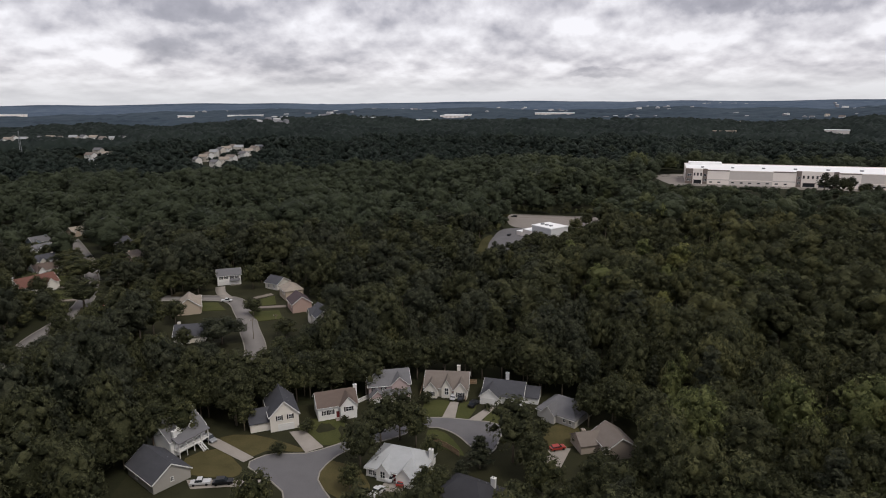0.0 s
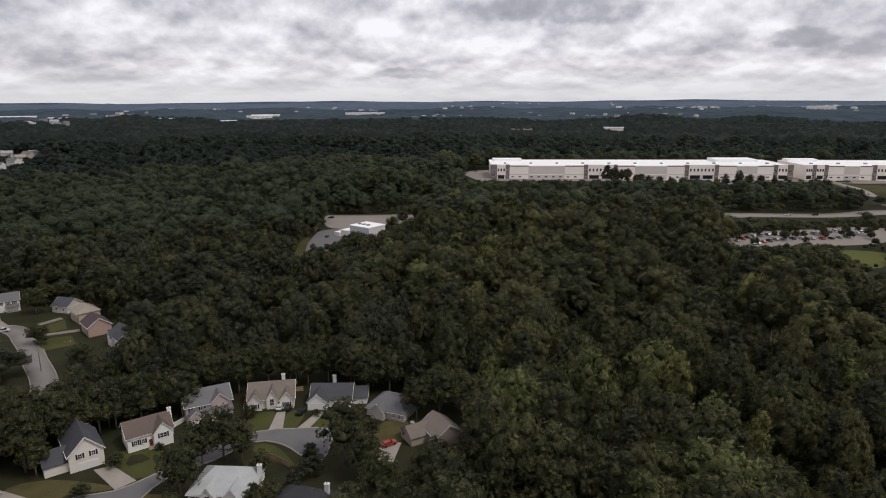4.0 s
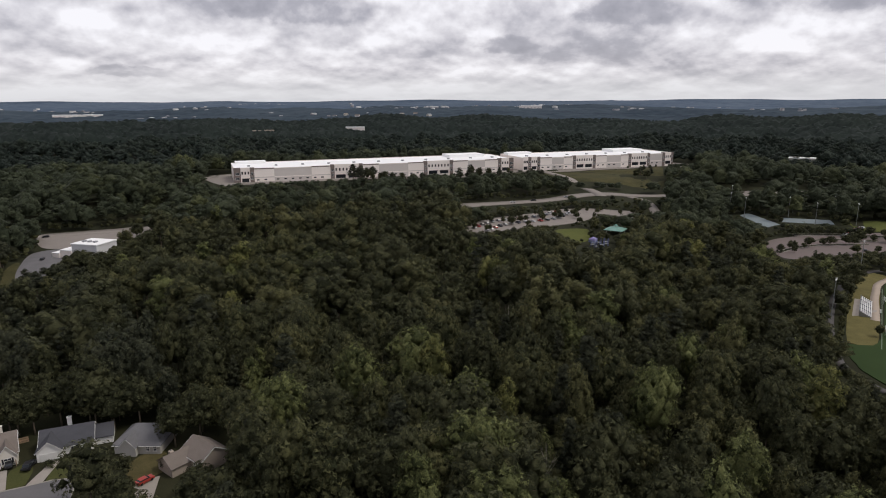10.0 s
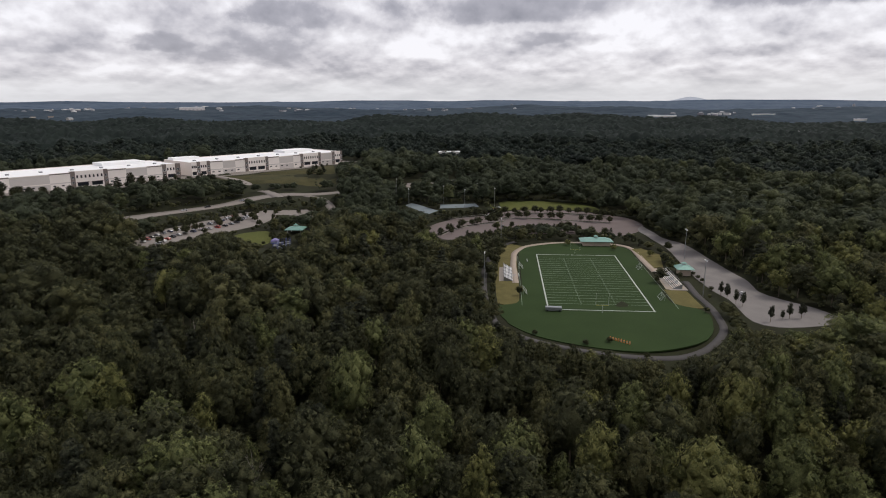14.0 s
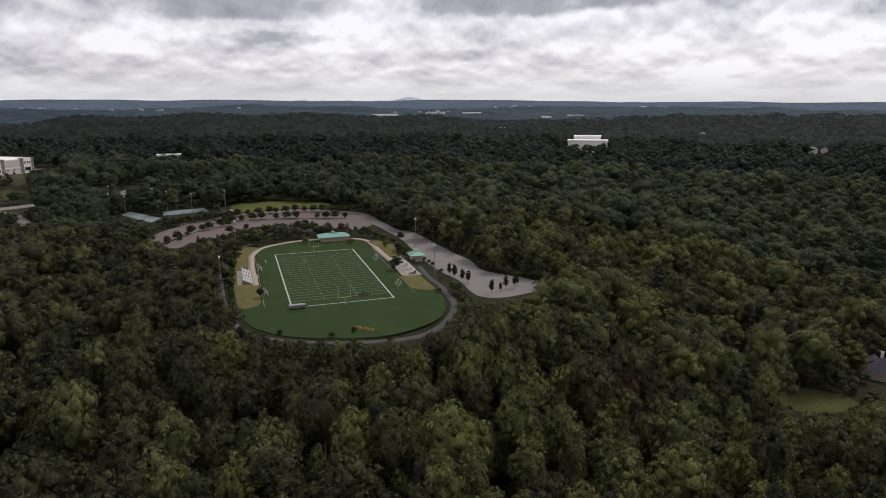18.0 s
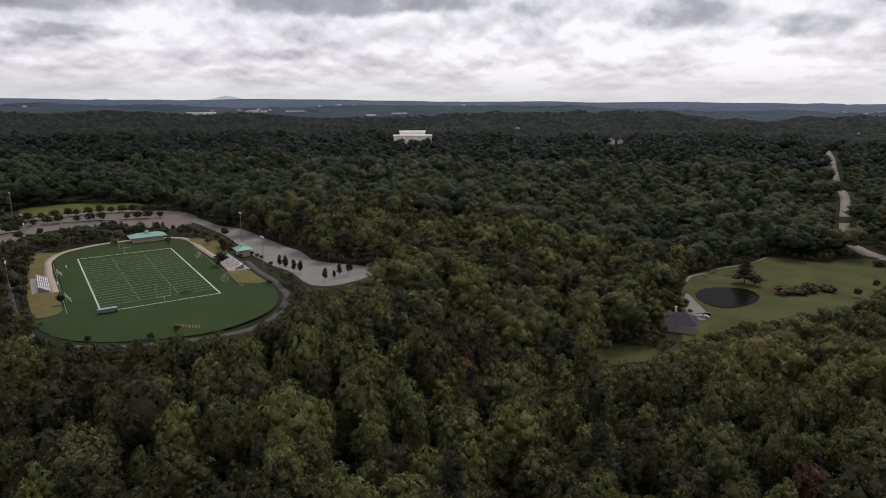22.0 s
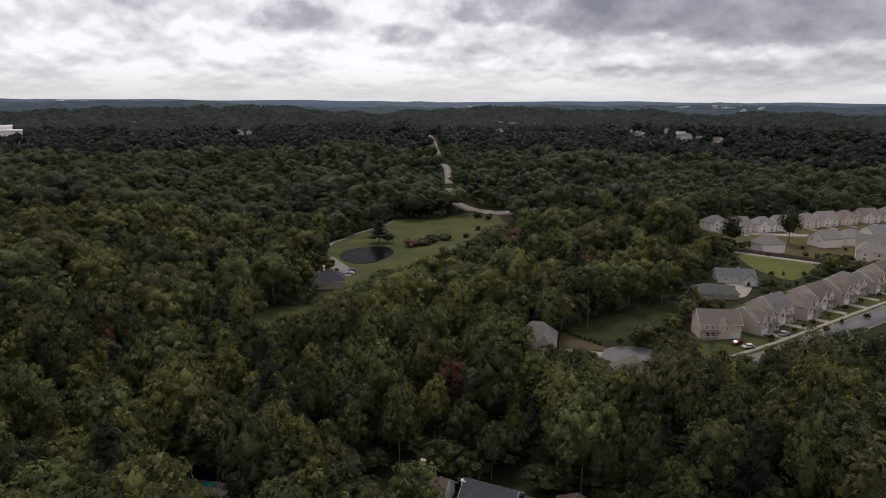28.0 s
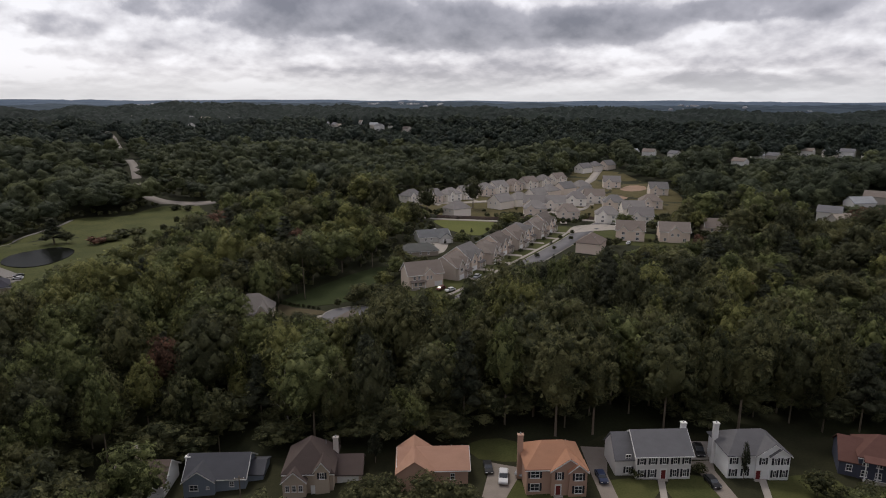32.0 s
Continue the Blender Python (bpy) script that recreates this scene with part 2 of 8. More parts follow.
LEAF_HAZE = [leafy(*t, 0.03, relief=1.2, speckle=0.2) for t in TONES_HAZE] + [leafy(t[0].replace("leaf", "spray"), t[1], t[2], 0.03, 0.8, 1.2, 0.2) for t in TONES_HAZE]
BARK = surface("bark", (0.16, 0.13, 0.10), 0.9, 0.35, 1.5, bump=0.4, stretch=(1, 1, 0.2))
DEADWOOD = surface("dead_wood", (0.34, 0.31, 0.28), 0.9, 0.25, 1.0)
FLOOR = surface("forest_floor", (0.030, 0.026, 0.016), 0.95, 0.4, 0.05, fine=30, other=(0.032, 0.038, 0.017))
# distant woods and hills: bluish haze is painted into these four colours
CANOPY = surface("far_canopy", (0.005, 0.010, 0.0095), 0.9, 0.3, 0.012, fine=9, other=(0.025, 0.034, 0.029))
HAZY = surface("hazed_woods", (0.022, 0.040, 0.062), 0.9, 0.3, 0.003, fine=8, other=(0.052, 0.072, 0.090))
HILLS = surface("hazed_hills", (0.058, 0.090, 0.140), 0.95, 0.2, 0.003, fine=8, other=(0.098, 0.128, 0.168))
HAZED_HILL = surface("hazed_hill", (0.42, 0.46, 0.53), 0.95, 0.1, 0.002, fine=8)
LAWN = surface("lawn", (0.050, 0.064, 0.020), 0.95, 0.3, 0.12, fine=20, other=(0.085, 0.084, 0.031))
LAWN_DRY = surface("dry_lawn", (0.072, 0.066, 0.028), 0.95, 0.3, 0.2, fine=16, other=(0.115, 0.095, 0.043))
MEADOW = surface("meadow", (0.078, 0.100, 0.026), 0.95, 0.25, 0.03, fine=30, other=(0.120, 0.122, 0.036))
# dark ground colour with the trees' shade put into it
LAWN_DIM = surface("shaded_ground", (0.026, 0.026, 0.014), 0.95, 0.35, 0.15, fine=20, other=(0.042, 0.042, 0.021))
MEADOW_DRY = surface("pond_meadow", (0.046, 0.066, 0.020), 0.95, 0.5, 0.05, fine=25, other=(0.104, 0.104, 0.038))
LOOP = surface("dark_path", (0.085, 0.080, 0.078), 0.9, 0.2, 0.2, fine=20)
STREET = surface("worn_street", (0.21, 0.195, 0.185), 0.9, 0.18, 0.15, fine=40)
# lawn green darkened: the shadow over the lawn is put into this colour
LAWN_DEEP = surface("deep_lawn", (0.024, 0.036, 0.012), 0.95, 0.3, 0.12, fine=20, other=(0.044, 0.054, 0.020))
MEADOW_DIM = surface("rough_meadow", (0.034, 0.042, 0.016), 0.95, 0.35, 0.06, fine=25, other=(0.092, 0.080, 0.036))
GOLD_GRASS = surface("golden_grass", (0.105, 0.098, 0.036), 0.95, 0.25, 0.15, fine=20, other=(0.165, 0.140, 0.056))
TURF = surface("turf", (0.025, 0.046, 0.013), 0.9, 0.15, 0.05, fine=60, other=(0.034, 0.058, 0.018))
PAINT = surface("line_paint", (0.42, 0.45, 0.41), 0.8, 0.08, 2)
PAINT_DIM = surface("worn_line_paint", (0.19, 0.24, 0.18), 0.85, 0.12, 0.6)
ASPHALT = surface("asphalt", (0.145, 0.14, 0.145), 0.9, 0.18, 0.15, fine=40, bump=0.1)
CONCRETE = surface("concrete", (0.31, 0.28, 0.25), 0.85, 0.15, 0.3, fine=20)
DRIVE = surface("driveway_concrete", (0.215, 0.185, 0.16), 0.9, 0.22, 0.35, fine=14)
KERB = surface("kerb_concrete", (0.29, 0.27, 0.24), 0.85, 0.2, 0.5)
LOT = surface("lot_paving", (0.24, 0.215, 0.195), 0.9, 0.12, 0.06, fine=40)
LOT_RED = surface("red_lot_paving", (0.160, 0.132, 0.125), 0.9, 0.12, 0.06, fine=40)
SAND = surface("sandy_path", (0.36, 0.30, 0.245), 0.9, 0.12, 0.2, fine=20)
# near black with hardly any mirror: the trees' dark reflection is in the colour
WATER = surface("pond_water", (0.006, 0.007, 0.005), 0.2, 0.3, 0.05, bump=0.05, spec=0.008)
# darker copy of the soil, its shade put into the colour
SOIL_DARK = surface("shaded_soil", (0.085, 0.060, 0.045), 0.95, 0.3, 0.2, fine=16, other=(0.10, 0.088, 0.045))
SOIL = surface("bare_soil", (0.26, 0.18, 0.13), 0.95, 0.25, 0.15)
GLASS = surface("window_glass", (0.030, 0.035, 0.042), 0.08, 0.2, 1.0)
TRIM = surface("white_trim", (0.72, 0.71, 0.69), 0.55, 0.05, 2)
STEEL = surface("grey_steel", (0.30, 0.31, 0.32), 0.4, 0.1, 2, metal=0.6)
RUBBER = surface("tyre_rubber", (0.02, 0.02, 0.02), 0.8, 0.1, 4)
WOODF = surface("fence_wood", (0.30, 0.21, 0.14), 0.9, 0.3, 1.0, rnd=0.3)
CREAM = surface("wh_cream_panel", (0.85, 0.785, 0.735), 0.7, 0.05, 0.1)
WHITE_ROOF = surface("wh_white_roof", (0.88, 0.88, 0.88), 0.6, 0.05, 0.02)
PANEL_GREY = surface("wh_grey_panel", (0.60, 0.555, 0.525), 0.7, 0.06, 0.1)
PANEL_BROWN = surface("wh_brown_panel", (0.20, 0.165, 0.15), 0.7, 0.08, 0.2)
GREEN_ROOF = surface("green_metal_roof", (0.19, 0.35, 0.30), 0.45, 0.1, 0.5, metal=0.2)
COURT = surface("tennis_court", (0.20, 0.235, 0.25), 0.85, 0.06, 0.1)
ORANGE = surface("orange_plastic", (0.75, 0.25, 0.05), 0.6, 0.1, 1)
BLUE = surface("blue_plastic", (0.14, 0.17, 0.42), 0.5, 0.1, 1)
PURPLE = surface("violet_canvas", (0.25, 0.22, 0.45), 0.6, 0.1, 1)
TEAL = surface("teal_cover", (0.05, 0.30, 0.24), 0.6, 0.1, 1)
ROOFS, WALLS, PAINTS = {}, {}, {}


def roof_mat(c):
    if c not in ROOFS:
        ROOFS[c] = surface("shingle_roof", c, 0.9, 0.16, 0.35, fine=25, rnd=0.25, bump=0.3, stretch=(1, 1, 3))
    return ROOFS[c]


def wall_mat(c):
    if c not in WALLS:
        WALLS[c] = surface("siding", c, 0.75, 0.06, 0.25, fine=30, stretch=(0.3, 0.3, 6), bump=0.15)
    return WALLS[c]


def paint_mat(c):
    if c not in PAINTS:
        PAINTS[c] = surface("car_paint", c, 0.3, 0.04, 1, spec=0.6)
    return PAINTS[c]


# ---- the lie of the land ----
def rise(a, b, x):
    t = np.clip((x - a) / (b - a), 0, 1)
    return t * t * (3 - 2 * t)


# x, y, height of the ground at spots, estimated to fit the camera's view
SPOTS = np.array([(-80, 165, 0), (0, 175, 0), (-30, 140, 0), (-110, 280, 0), (-185, 280, 0), (-250, 400, 0), (60, 140, 0), (35, 185, 0),
                  (340, 65, 0), (270, 80, 0), (400, 90, 0), (400, 30, 0), (250, 40, 0), (300, -10, 0), (340, 130, 0), (460, 130, 0), (490, 90, 0), (440, 180, 0), (315, -40, -1), (430, 20, 0),
                  (510, 220, 4), (530, 140, 4), (340, 265, 9), (300, 320, 10), (390, 395, 10), (500, 345, 10), (465, 390, 13), (520, 430, 20),
                  (210, 600, 22), (330, 570, 22), (480, 515, 22), (600, 480, 22), (690, 455, 22), (40, 440, 5), (70, 500, 5), (120, 330, 3),
                  (130, -60, -20), (97, -105, -29), (79, -109, -26), (57, -112, -24), (30, -119, -22), (7, -122, -19.5), (-15, -134, -21), (-34, -143, -21.5), (-60, -151, -22), (86, -90, -27), (30, -100, -20), (-30, -118, -20), (200, 0, -4), (150, 20, -6), (150, 120, -2),
                  (125, -200, -22), (100, -215, -21), (70, -240, -16), (40, -260, -16), (20, -350, -16), (90, -330, -15), (80, -400, -16), (0, -430, -16), (60, -600, -16), (140, -450, -16),
                  (290, -245, -22), (250, -190, -23), (330, -340, -22), (225, -145, -22), (370, -440, -14), (480, -530, -5), (730, -770, 2), (200, -300, -18), (180, -120, -20),
                  (-129, 330, 0), (-150, 300, 0), (-100, 320, 0), (-80, 288, 0), (-92, 242, 0), (-166, 190, 0), (-200, 330, 0), (-232, 362, 0), (-290, 440, 0), (-260, 350, 0), (90, -520, -16), (30, -500, -16), (-20, -560, -16), (40, -700, -16), (-25, -460, -16), (-40, -370, -16), (500, 255, 5), (552, 150, 5), (0, 0, -6), (-100, 0, -8), (-200, -100, -15), (-150, -350, -16)], float)


def height(x, y):
    x, y = np.asarray(x, float), np.asarray(y, float)
    shape = x.shape
    x, y = x.ravel(), y.ravel()
    out = np.empty(len(x))
    for i in range(0, len(x), 20000):
        xs, ys = x[i:i + 20000], y[i:i + 20000]
        w = 1 / ((xs[:, None] - SPOTS[:, 0]) ** 2 + (ys[:, None] - SPOTS[:, 1]) ** 2 + 500) ** 2
        near = (w * SPOTS[:, 2]).sum(1) / w.sum(1)
        r, az = np.hypot(xs, ys), np.arctan2(xs, ys)
        rim = 58 + 20 * np.cos(az - 0.6) - 9 * np.exp(-((az - 2.2) / 0.45) ** 2)
        roll = 0
        for k, (length, turn, ph) in enumerate(((2100, 0.3, 1.0), (1300, 1.9, 2.2), (820, 2.8, 0.4), (560, 1.1, 4.0), (390, 0.2, 5.0))):
            roll = roll + (6, 5, 4, 3, 2)[k] * np.sin((xs * math.cos(turn) + ys * math.sin(turn)) * 2 * math.pi / length + ph)
        far = rim * np.clip((r - 450) / 4250, 0, 1) ** 0.8 + roll * rise(600, 2200, r) * (1 - 0.6 * rise(3300, 4600, r))
        # wooded hills standing out of the plain in the south-east
        for hx, hy, tall, wide in ((1930, -835, 18, 210), (1800, -1010, 13, 170), (1250, -1560, 12, 150)):
            far = far + tall * np.exp(-((xs - hx) ** 2 + (ys - hy) ** 2) / (2 * wide * wide))
        # knolls and hollows in the woods away from the levelled ground
        gap = np.sqrt(np.min((xs[:, None] - SPOTS[:, 0]) ** 2 + (ys[:, None] - SPOTS[:, 1]) ** 2, axis=1))
        knoll = 4.5 * np.sin(xs / 38 + 1.7 * np.sin(ys / 61)) * np.sin(ys / 43 + 0.8) + 3.5 * np.sin((xs + 0.6 * ys) / 71 + 2)
        near = near + knoll * rise(30, 90, gap)
        k = rise(620, 1250, r)
        out[i:i + 20000] = near * (1 - k) + far * k
    return out.reshape(shape)


def ground_z(x, y):
    return float(height(np.array([x]), np.array([y]))[0])


def raw_mesh(name, verts, faces, mats, index=None, smooth=False):
    me = bpy.data.meshes.new(name)
    verts, faces = np.asarray(verts, np.float32), np.asarray(faces, np.int32)
    n, k = faces.shape
    me.vertices.add(len(verts))
    me.vertices.foreach_set("co", verts.ravel())
    me.loops.add(n * k)
    me.loops.foreach_set("vertex_index", faces.ravel())
    me.polygons.add(n)
    me.polygons.foreach_set("loop_start", np.arange(0, n * k, k, dtype=np.int32))
    for m in mats:
        me.materials.append(m)
    if index is not None:
        me.polygons.foreach_set("material_index", np.asarray(index, np.int32))
    if smooth:
        me.polygons.foreach_set("use_smooth", np.ones(n, bool))
    me.update(calc_edges=True)
    return me


def ground_sheet():
    rings = np.concatenate([np.linspace(0, 60, 7)[:-1], np.arange(60, 620, 7.0), np.geomspace(620, 4850, 50)])
    n = 288
    ang = np.linspace(0, 2 * math.pi, n, endpoint=False)
    X, Y = np.outer(rings, np.sin(ang)), np.outer(rings, np.cos(ang))
    Z = height(X, Y)
    verts = np.stack([X, Y, Z], -1).reshape(-1, 3)
    i, j = np.meshgrid(np.arange(len(rings) - 1), np.arange(n), indexing="ij")
    a, b = i * n + j, i * n + (j + 1) % n
    faces = np.stack([a, a + n, b + n, b], -1).reshape(-1, 4)
    return tagged(new("ground", raw_mesh("ground", verts, faces, [FLOOR], smooth=True)), "dark leaf-littered ground under the woods, rising into low hills", "ground", kind="structure")


ground_sheet()


def part(name, bm, mat, parent, label=""):
    """Links a bmesh (or a finished mesh) as one object under a thing or a part."""
    if isinstance(bm, bmesh.types.BMesh):
        me = bpy.data.meshes.new(name)
        bmesh.ops.recalc_face_normals(bm, faces=bm.faces)
        bm.to_mesh(me)
        bm.free()
    else:
        me = bm
    if mat and not me.materials:
        me.materials.append(mat)
    ob = new(name, me)
    ob.parent = parent
    return tagged(ob, label)


def empty(name, x, y, z, rz=0, label="", category="", group=""):
    ob = new(name)
    ob.matrix_world = pose(x, y, z, 0, 0, rz)
    return tagged(ob, label, category, group)


def add_box(bm, x0, y0, z0, x1, y1, z1, bevel=0.0):
    v = [bm.verts.new((x, y, z)) for z in (z0, z1) for x, y in ((x0, y0), (x1, y0), (x1, y1), (x0, y1))]
    for f in ((0, 3, 2, 1), (4, 5, 6, 7), (0, 1, 5, 4), (1, 2, 6, 5), (2, 3, 7, 6), (3, 0, 4, 7)):
        bm.faces.new([v[i] for i in f])
    return v


def box(x0, y0, z0, x1, y1, z1, bevel=0.0):
    bm = bmesh.new()
    add_box(bm, x0, y0, z0, x1, y1, z1)
    if bevel:
        bmesh.ops.bevel(bm, geom=list(bm.edges), offset=bevel, segments=1, affect="EDGES")
    return bm


def add_tube(bm, p, q, r0, r1, n=8, caps=True):
    p, q = Vector(p), Vector(q)
    ax = (q - p).normalized()
    s = ax.orthogonal().normalized()
    t = ax.cross(s)
    rows = []
    for c, r in ((p, r0), (q, r1)):
        rows.append([bm.verts.new(c + (s * math.cos(2 * math.pi * i / n) + t * math.sin(2 * math.pi * i / n)) * r) for i in range(n)])
    for i in range(n):
        bm.faces.new((rows[0][i], rows[0][(i + 1) % n], rows[1][(i + 1) % n], rows[1][i]))
    if caps:
        bm.faces.new(rows[0][::-1]), bm.faces.new(rows[1])


def tube(p, q, r0, r1=None, n=8):
    bm = bmesh.new()
    add_tube(bm, p, q, r0, r0 if r1 is None else r1, n)
    return bm


def smooth_line(pts, step=4.0, closed=False):
    """A smooth line through the points, at even steps."""
    P = [Vector((*p[:2], 0)) for p in pts]
    n, out = len(P), []
    for i in range(n if closed else n - 1):
        p0, p1, p2, p3 = (P[(i + k) % n] if closed else P[min(max(i + k, 0), n - 1)] for k in (-1, 0, 1, 2))
        m = max(2, int((p2 - p1).length / step))
        for j in range(m):
            t = j / m
            out.append(0.5 * (2 * p1 + (p2 - p0) * t + (2 * p0 - 5 * p1 + 4 * p2 - p3) * t * t + (3 * p1 - p0 - 3 * p2 + p3) * t ** 3))
    if not closed:
        out.append(P[-1])
    return np.array([(p.x, p.y) for p in out])


CLEAR_POLYS, CLEAR_SEE, CLEAR_LINES, CLEAR_SPOTS = [], [], [], []


def ribbon(name, pts, width, mat, lift=0.12, label="", category="road", kerb=False, clear=2.0, smooth=True, closed=False, kind="structure"):
    """A paved strip that follows the ground; kerbs are raised strips along both edges."""
    line = smooth_line(pts, 4.0, closed) if smooth else np.array(pts, float)
    CLEAR_LINES.append((line, width / 2 + clear))
    d = np.gradient(line, axis=0)
    if closed:
        d = np.roll(line, -1, 0) - np.roll(line, 1, 0)
    nrm = np.stack([d[:, 1], -d[:, 0]], 1) / np.linalg.norm(d, axis=1)[:, None]
    m = len(line)

    def strip(nm, o0, o1, z0, z1, mt, par=None):
        rows = []
        for o, dz in ((o0, z0), (o0, z1), (o1, z1), (o1, z0)):
            p = line + nrm * o
            rows.append(np.column_stack([p, height(p[:, 0], p[:, 1]) + dz]))
        verts = np.concatenate(rows)
        faces = []
        for i in range(m if closed else m - 1):
            j = (i + 1) % m
            for k in range(4):
                l = (k + 1) % 4
                faces.append((k * m + i, k * m + j, l * m + j, l * m + i))
        ob = new(nm, raw_mesh(nm, verts, faces, [mt]))
        if par:
            ob.parent = par
        return ob

    ob = tagged(strip(name, -width / 2, width / 2, -0.3, lift, mat), label, category, kind=kind)
    if kerb:
        strip("kerb", -width / 2 - 0.35, -width / 2, -0.3, lift + 0.14, KERB, ob)
        strip("kerb", width / 2, width / 2 + 0.35, -0.3, lift + 0.14, KERB, ob)
    return ob


def inside(poly, x, y):
    px, py = poly[:, 0], poly[:, 1]
    qx, qy = np.roll(px, -1), np.roll(py, -1)
    odd = np.zeros(np.shape(x), bool)
    for a, b, c, d in zip(px, py, qx, qy):
        odd ^= ((b > y) != (d > y)) & (x < (c - a) * (y - b) / (d - b + 1e-12) + a)
    return odd


def patch(name, pts, mat, lift=0.1, label="", category="lawn", smooth=True, clear=True, flat=None, kind="structure", edge=None, see=1.5):
    """A piece of ground of its own surface, draped over the land, with a skirt that closes it to the ground."""
    line = smooth_line(pts, 5.0, True) if smooth else np.array(pts, float)
    if clear:
        CLEAR_POLYS.append(line), CLEAR_SEE.append(see)
    bm = bmesh.new()
    f = bm.faces.new([bm.verts.new((*p, 0)) for p in line])
    bmesh.ops.triangulate(bm, faces=[f])
    if flat is None:
        for _ in range(3):
            long = [e for e in bm.edges if e.calc_length() > 14]
            if long:
                bmesh.ops.subdivide_edges(bm, edges=long, cuts=1)
                bmesh.ops.triangulate(bm, faces=[f for f in bm.faces if len(f.verts) > 3])
    co = np.array([v.co[:2] for v in bm.verts])
    z = height(co[:, 0], co[:, 1]) if flat is None else np.full(len(co), flat)
    for v, zz in zip(bm.verts, z):
        v.co.z = zz + lift
    rim = [e for e in bm.edges if e.is_boundary]
    low = bmesh.ops.extrude_edge_only(bm, edges=rim)["geom"]
    for g in low:
        if isinstance(g, bmesh.types.BMVert):
            g.co.z -= lift + 0.4
    ob = part(name, bm, mat, None)
    tagged(ob, label, category, kind=kind)
    if edge:
        r = ribbon("kerb", line, 0.4, KERB, lift + 0.1, clear=0.0, smooth=False, closed=True)
        r.parent = ob
        for k in ("label", "category", "kind"):
            if k in r:
                del r[k]
    return ob


# ---- trees ----
def ico(level=0):
    bm = bmesh.new()
    bmesh.ops.create_icosphere(bm, subdivisions=level + 1, radius=1)
    v = np.array([x.co[:] for x in bm.verts])
    f = np.array([[x.index for x in g.verts] for g in bm.faces])
    bm.free()
    return v, f


ICO, OCT = ico(0), (np.array([(1, 0, 0), (0, 1, 0), (-1, 0, 0), (0, -1, 0), (0, 0, 1), (0, 0, -1.0)]), np.array([(0, 1, 4), (1, 2, 4), (2, 3, 4), (3, 0, 4), (1, 0, 5), (2, 1, 5), (3, 2, 5), (0, 3, 5)]))


def lump(rng, shape, c, r, jit):
    v, f = shape
    return c + v * r * (1 + rng.uniform(-jit, jit, (len(v), 1))), f


def cards(rng, n, c, r, size, out=(0, 0, 1)):
    """n small sprays of leaves set over the outer side of a clump at c of radius r."""
    d = rng.normal(size=(n, 3)) * 0.75 + np.asarray(out) * 0.7 + np.array([0, 0, 0.25])
    d /= np.linalg.norm(d, axis=1)[:, None]
    p = c + d * np.asarray(r) * rng.uniform(0.84, 1.14, (n, 1))
    nn = d + rng.normal(scale=0.38 if n > 6 else 0.16, size=(n, 3))
    nn /= np.linalg.norm(nn, axis=1)[:, None]
    s = np.cross(nn, rng.normal(size=(n, 3)))
    s /= np.linalg.norm(s, axis=1)[:, None]
    t = np.cross(nn, s)
    sz = size * rng.uniform(0.6, 1.4, (n, 1))
    q = [p - s * sz * 0.55 - t * sz * rng.uniform(0.1, 0.45, (n, 1)), p + s * sz * rng.uniform(0.3, 0.7, (n, 1)) - t * sz * 0.3 - nn * sz * 0.12, p + t * sz * rng.uniform(0.4, 0.75, (n, 1)) + s * sz * rng.uniform(-0.3, 0.3, (n, 1))]
    v = np.stack(q, 1).reshape(-1, 3)
    return v, np.arange(n)[:, None] * 3 + np.array([[0, 1, 2]]), 1


def join(pieces):
    # points, faces, and which faces are open sprays of leaves
    vs, fs, ms, n = [], [], [], 0
    for p in pieces:
        v, f = p[:2]
        vs.append(v), fs.append(f + n), ms.append(np.full(len(f), 1 if len(p) > 2 else 0))
        n += len(v)
    return np.concatenate(vs), np.concatenate(fs), np.concatenate(ms)


def crown(seed, lobes, leaves, size, core, kind="broad", small=None):
    """A crown in units of the tree's height: one rounded mass broken into many clumps of leaf sprays."""
    rng = np.random.default_rng(seed)
    got = []
    if kind == "pine":
        for k in range(lobes):
            h = 0.36 + 0.62 * k / max(1, lobes - 1)
            a, out = k * 2.4 + rng.uniform(-0.4, 0.4), 0.11 * (1.08 - h) / 0.6 + 0.01
            c = np.array([math.cos(a) * out, math.sin(a) * out, h])
            r = np.array([1, 1, 0.55]) * (0.04 + 0.15 * (1.1 - h))
            got.append(lump(rng, OCT, c, r * 0.8, 0.3))
            if leaves:
                got.append(cards(rng, leaves, c, r, size))
        return join(got)
    rx = {"broad": 0.25, "wide": 0.30, "tall": 0.19}[kind]
    mid, rad = np.array([0, 0, 0.57]), np.array([rx, rx * rng.uniform(0.88, 1.0), 0.40])
    got.append(lump(rng, core, mid, rad * (0.62 if leaves > 6 else 0.74), 0.2))
    for k in range(lobes):
        # clumps spread evenly over the upper part of the mass
        up = 1 - 1.45 * (k + 0.5) / lobes
        a = k * 2.39996 + rng.uniform(-0.35, 0.35)
        d = np.array([math.cos(a) * math.sqrt(max(0, 1 - up * up)), math.sin(a) * math.sqrt(max(0, 1 - up * up)), up])
        c = mid + d * rad * (rng.uniform(0.66, 0.90) if leaves > 6 else rng.uniform(0.52, 0.76))
        r = rx * (rng.uniform(0.34, 0.54) if leaves > 6 else rng.uniform(0.46, 0.66)) * np.array([1, 1, 1.05])
        if small:
            got.append(lump(rng, small, c, r * (0.6 if leaves > 20 else 0.95), 0.3) + ((1,) if leaves <= 20 else ()))
        if leaves:
            got.append(cards(rng, leaves, c, r, size, d))
    return join(got)


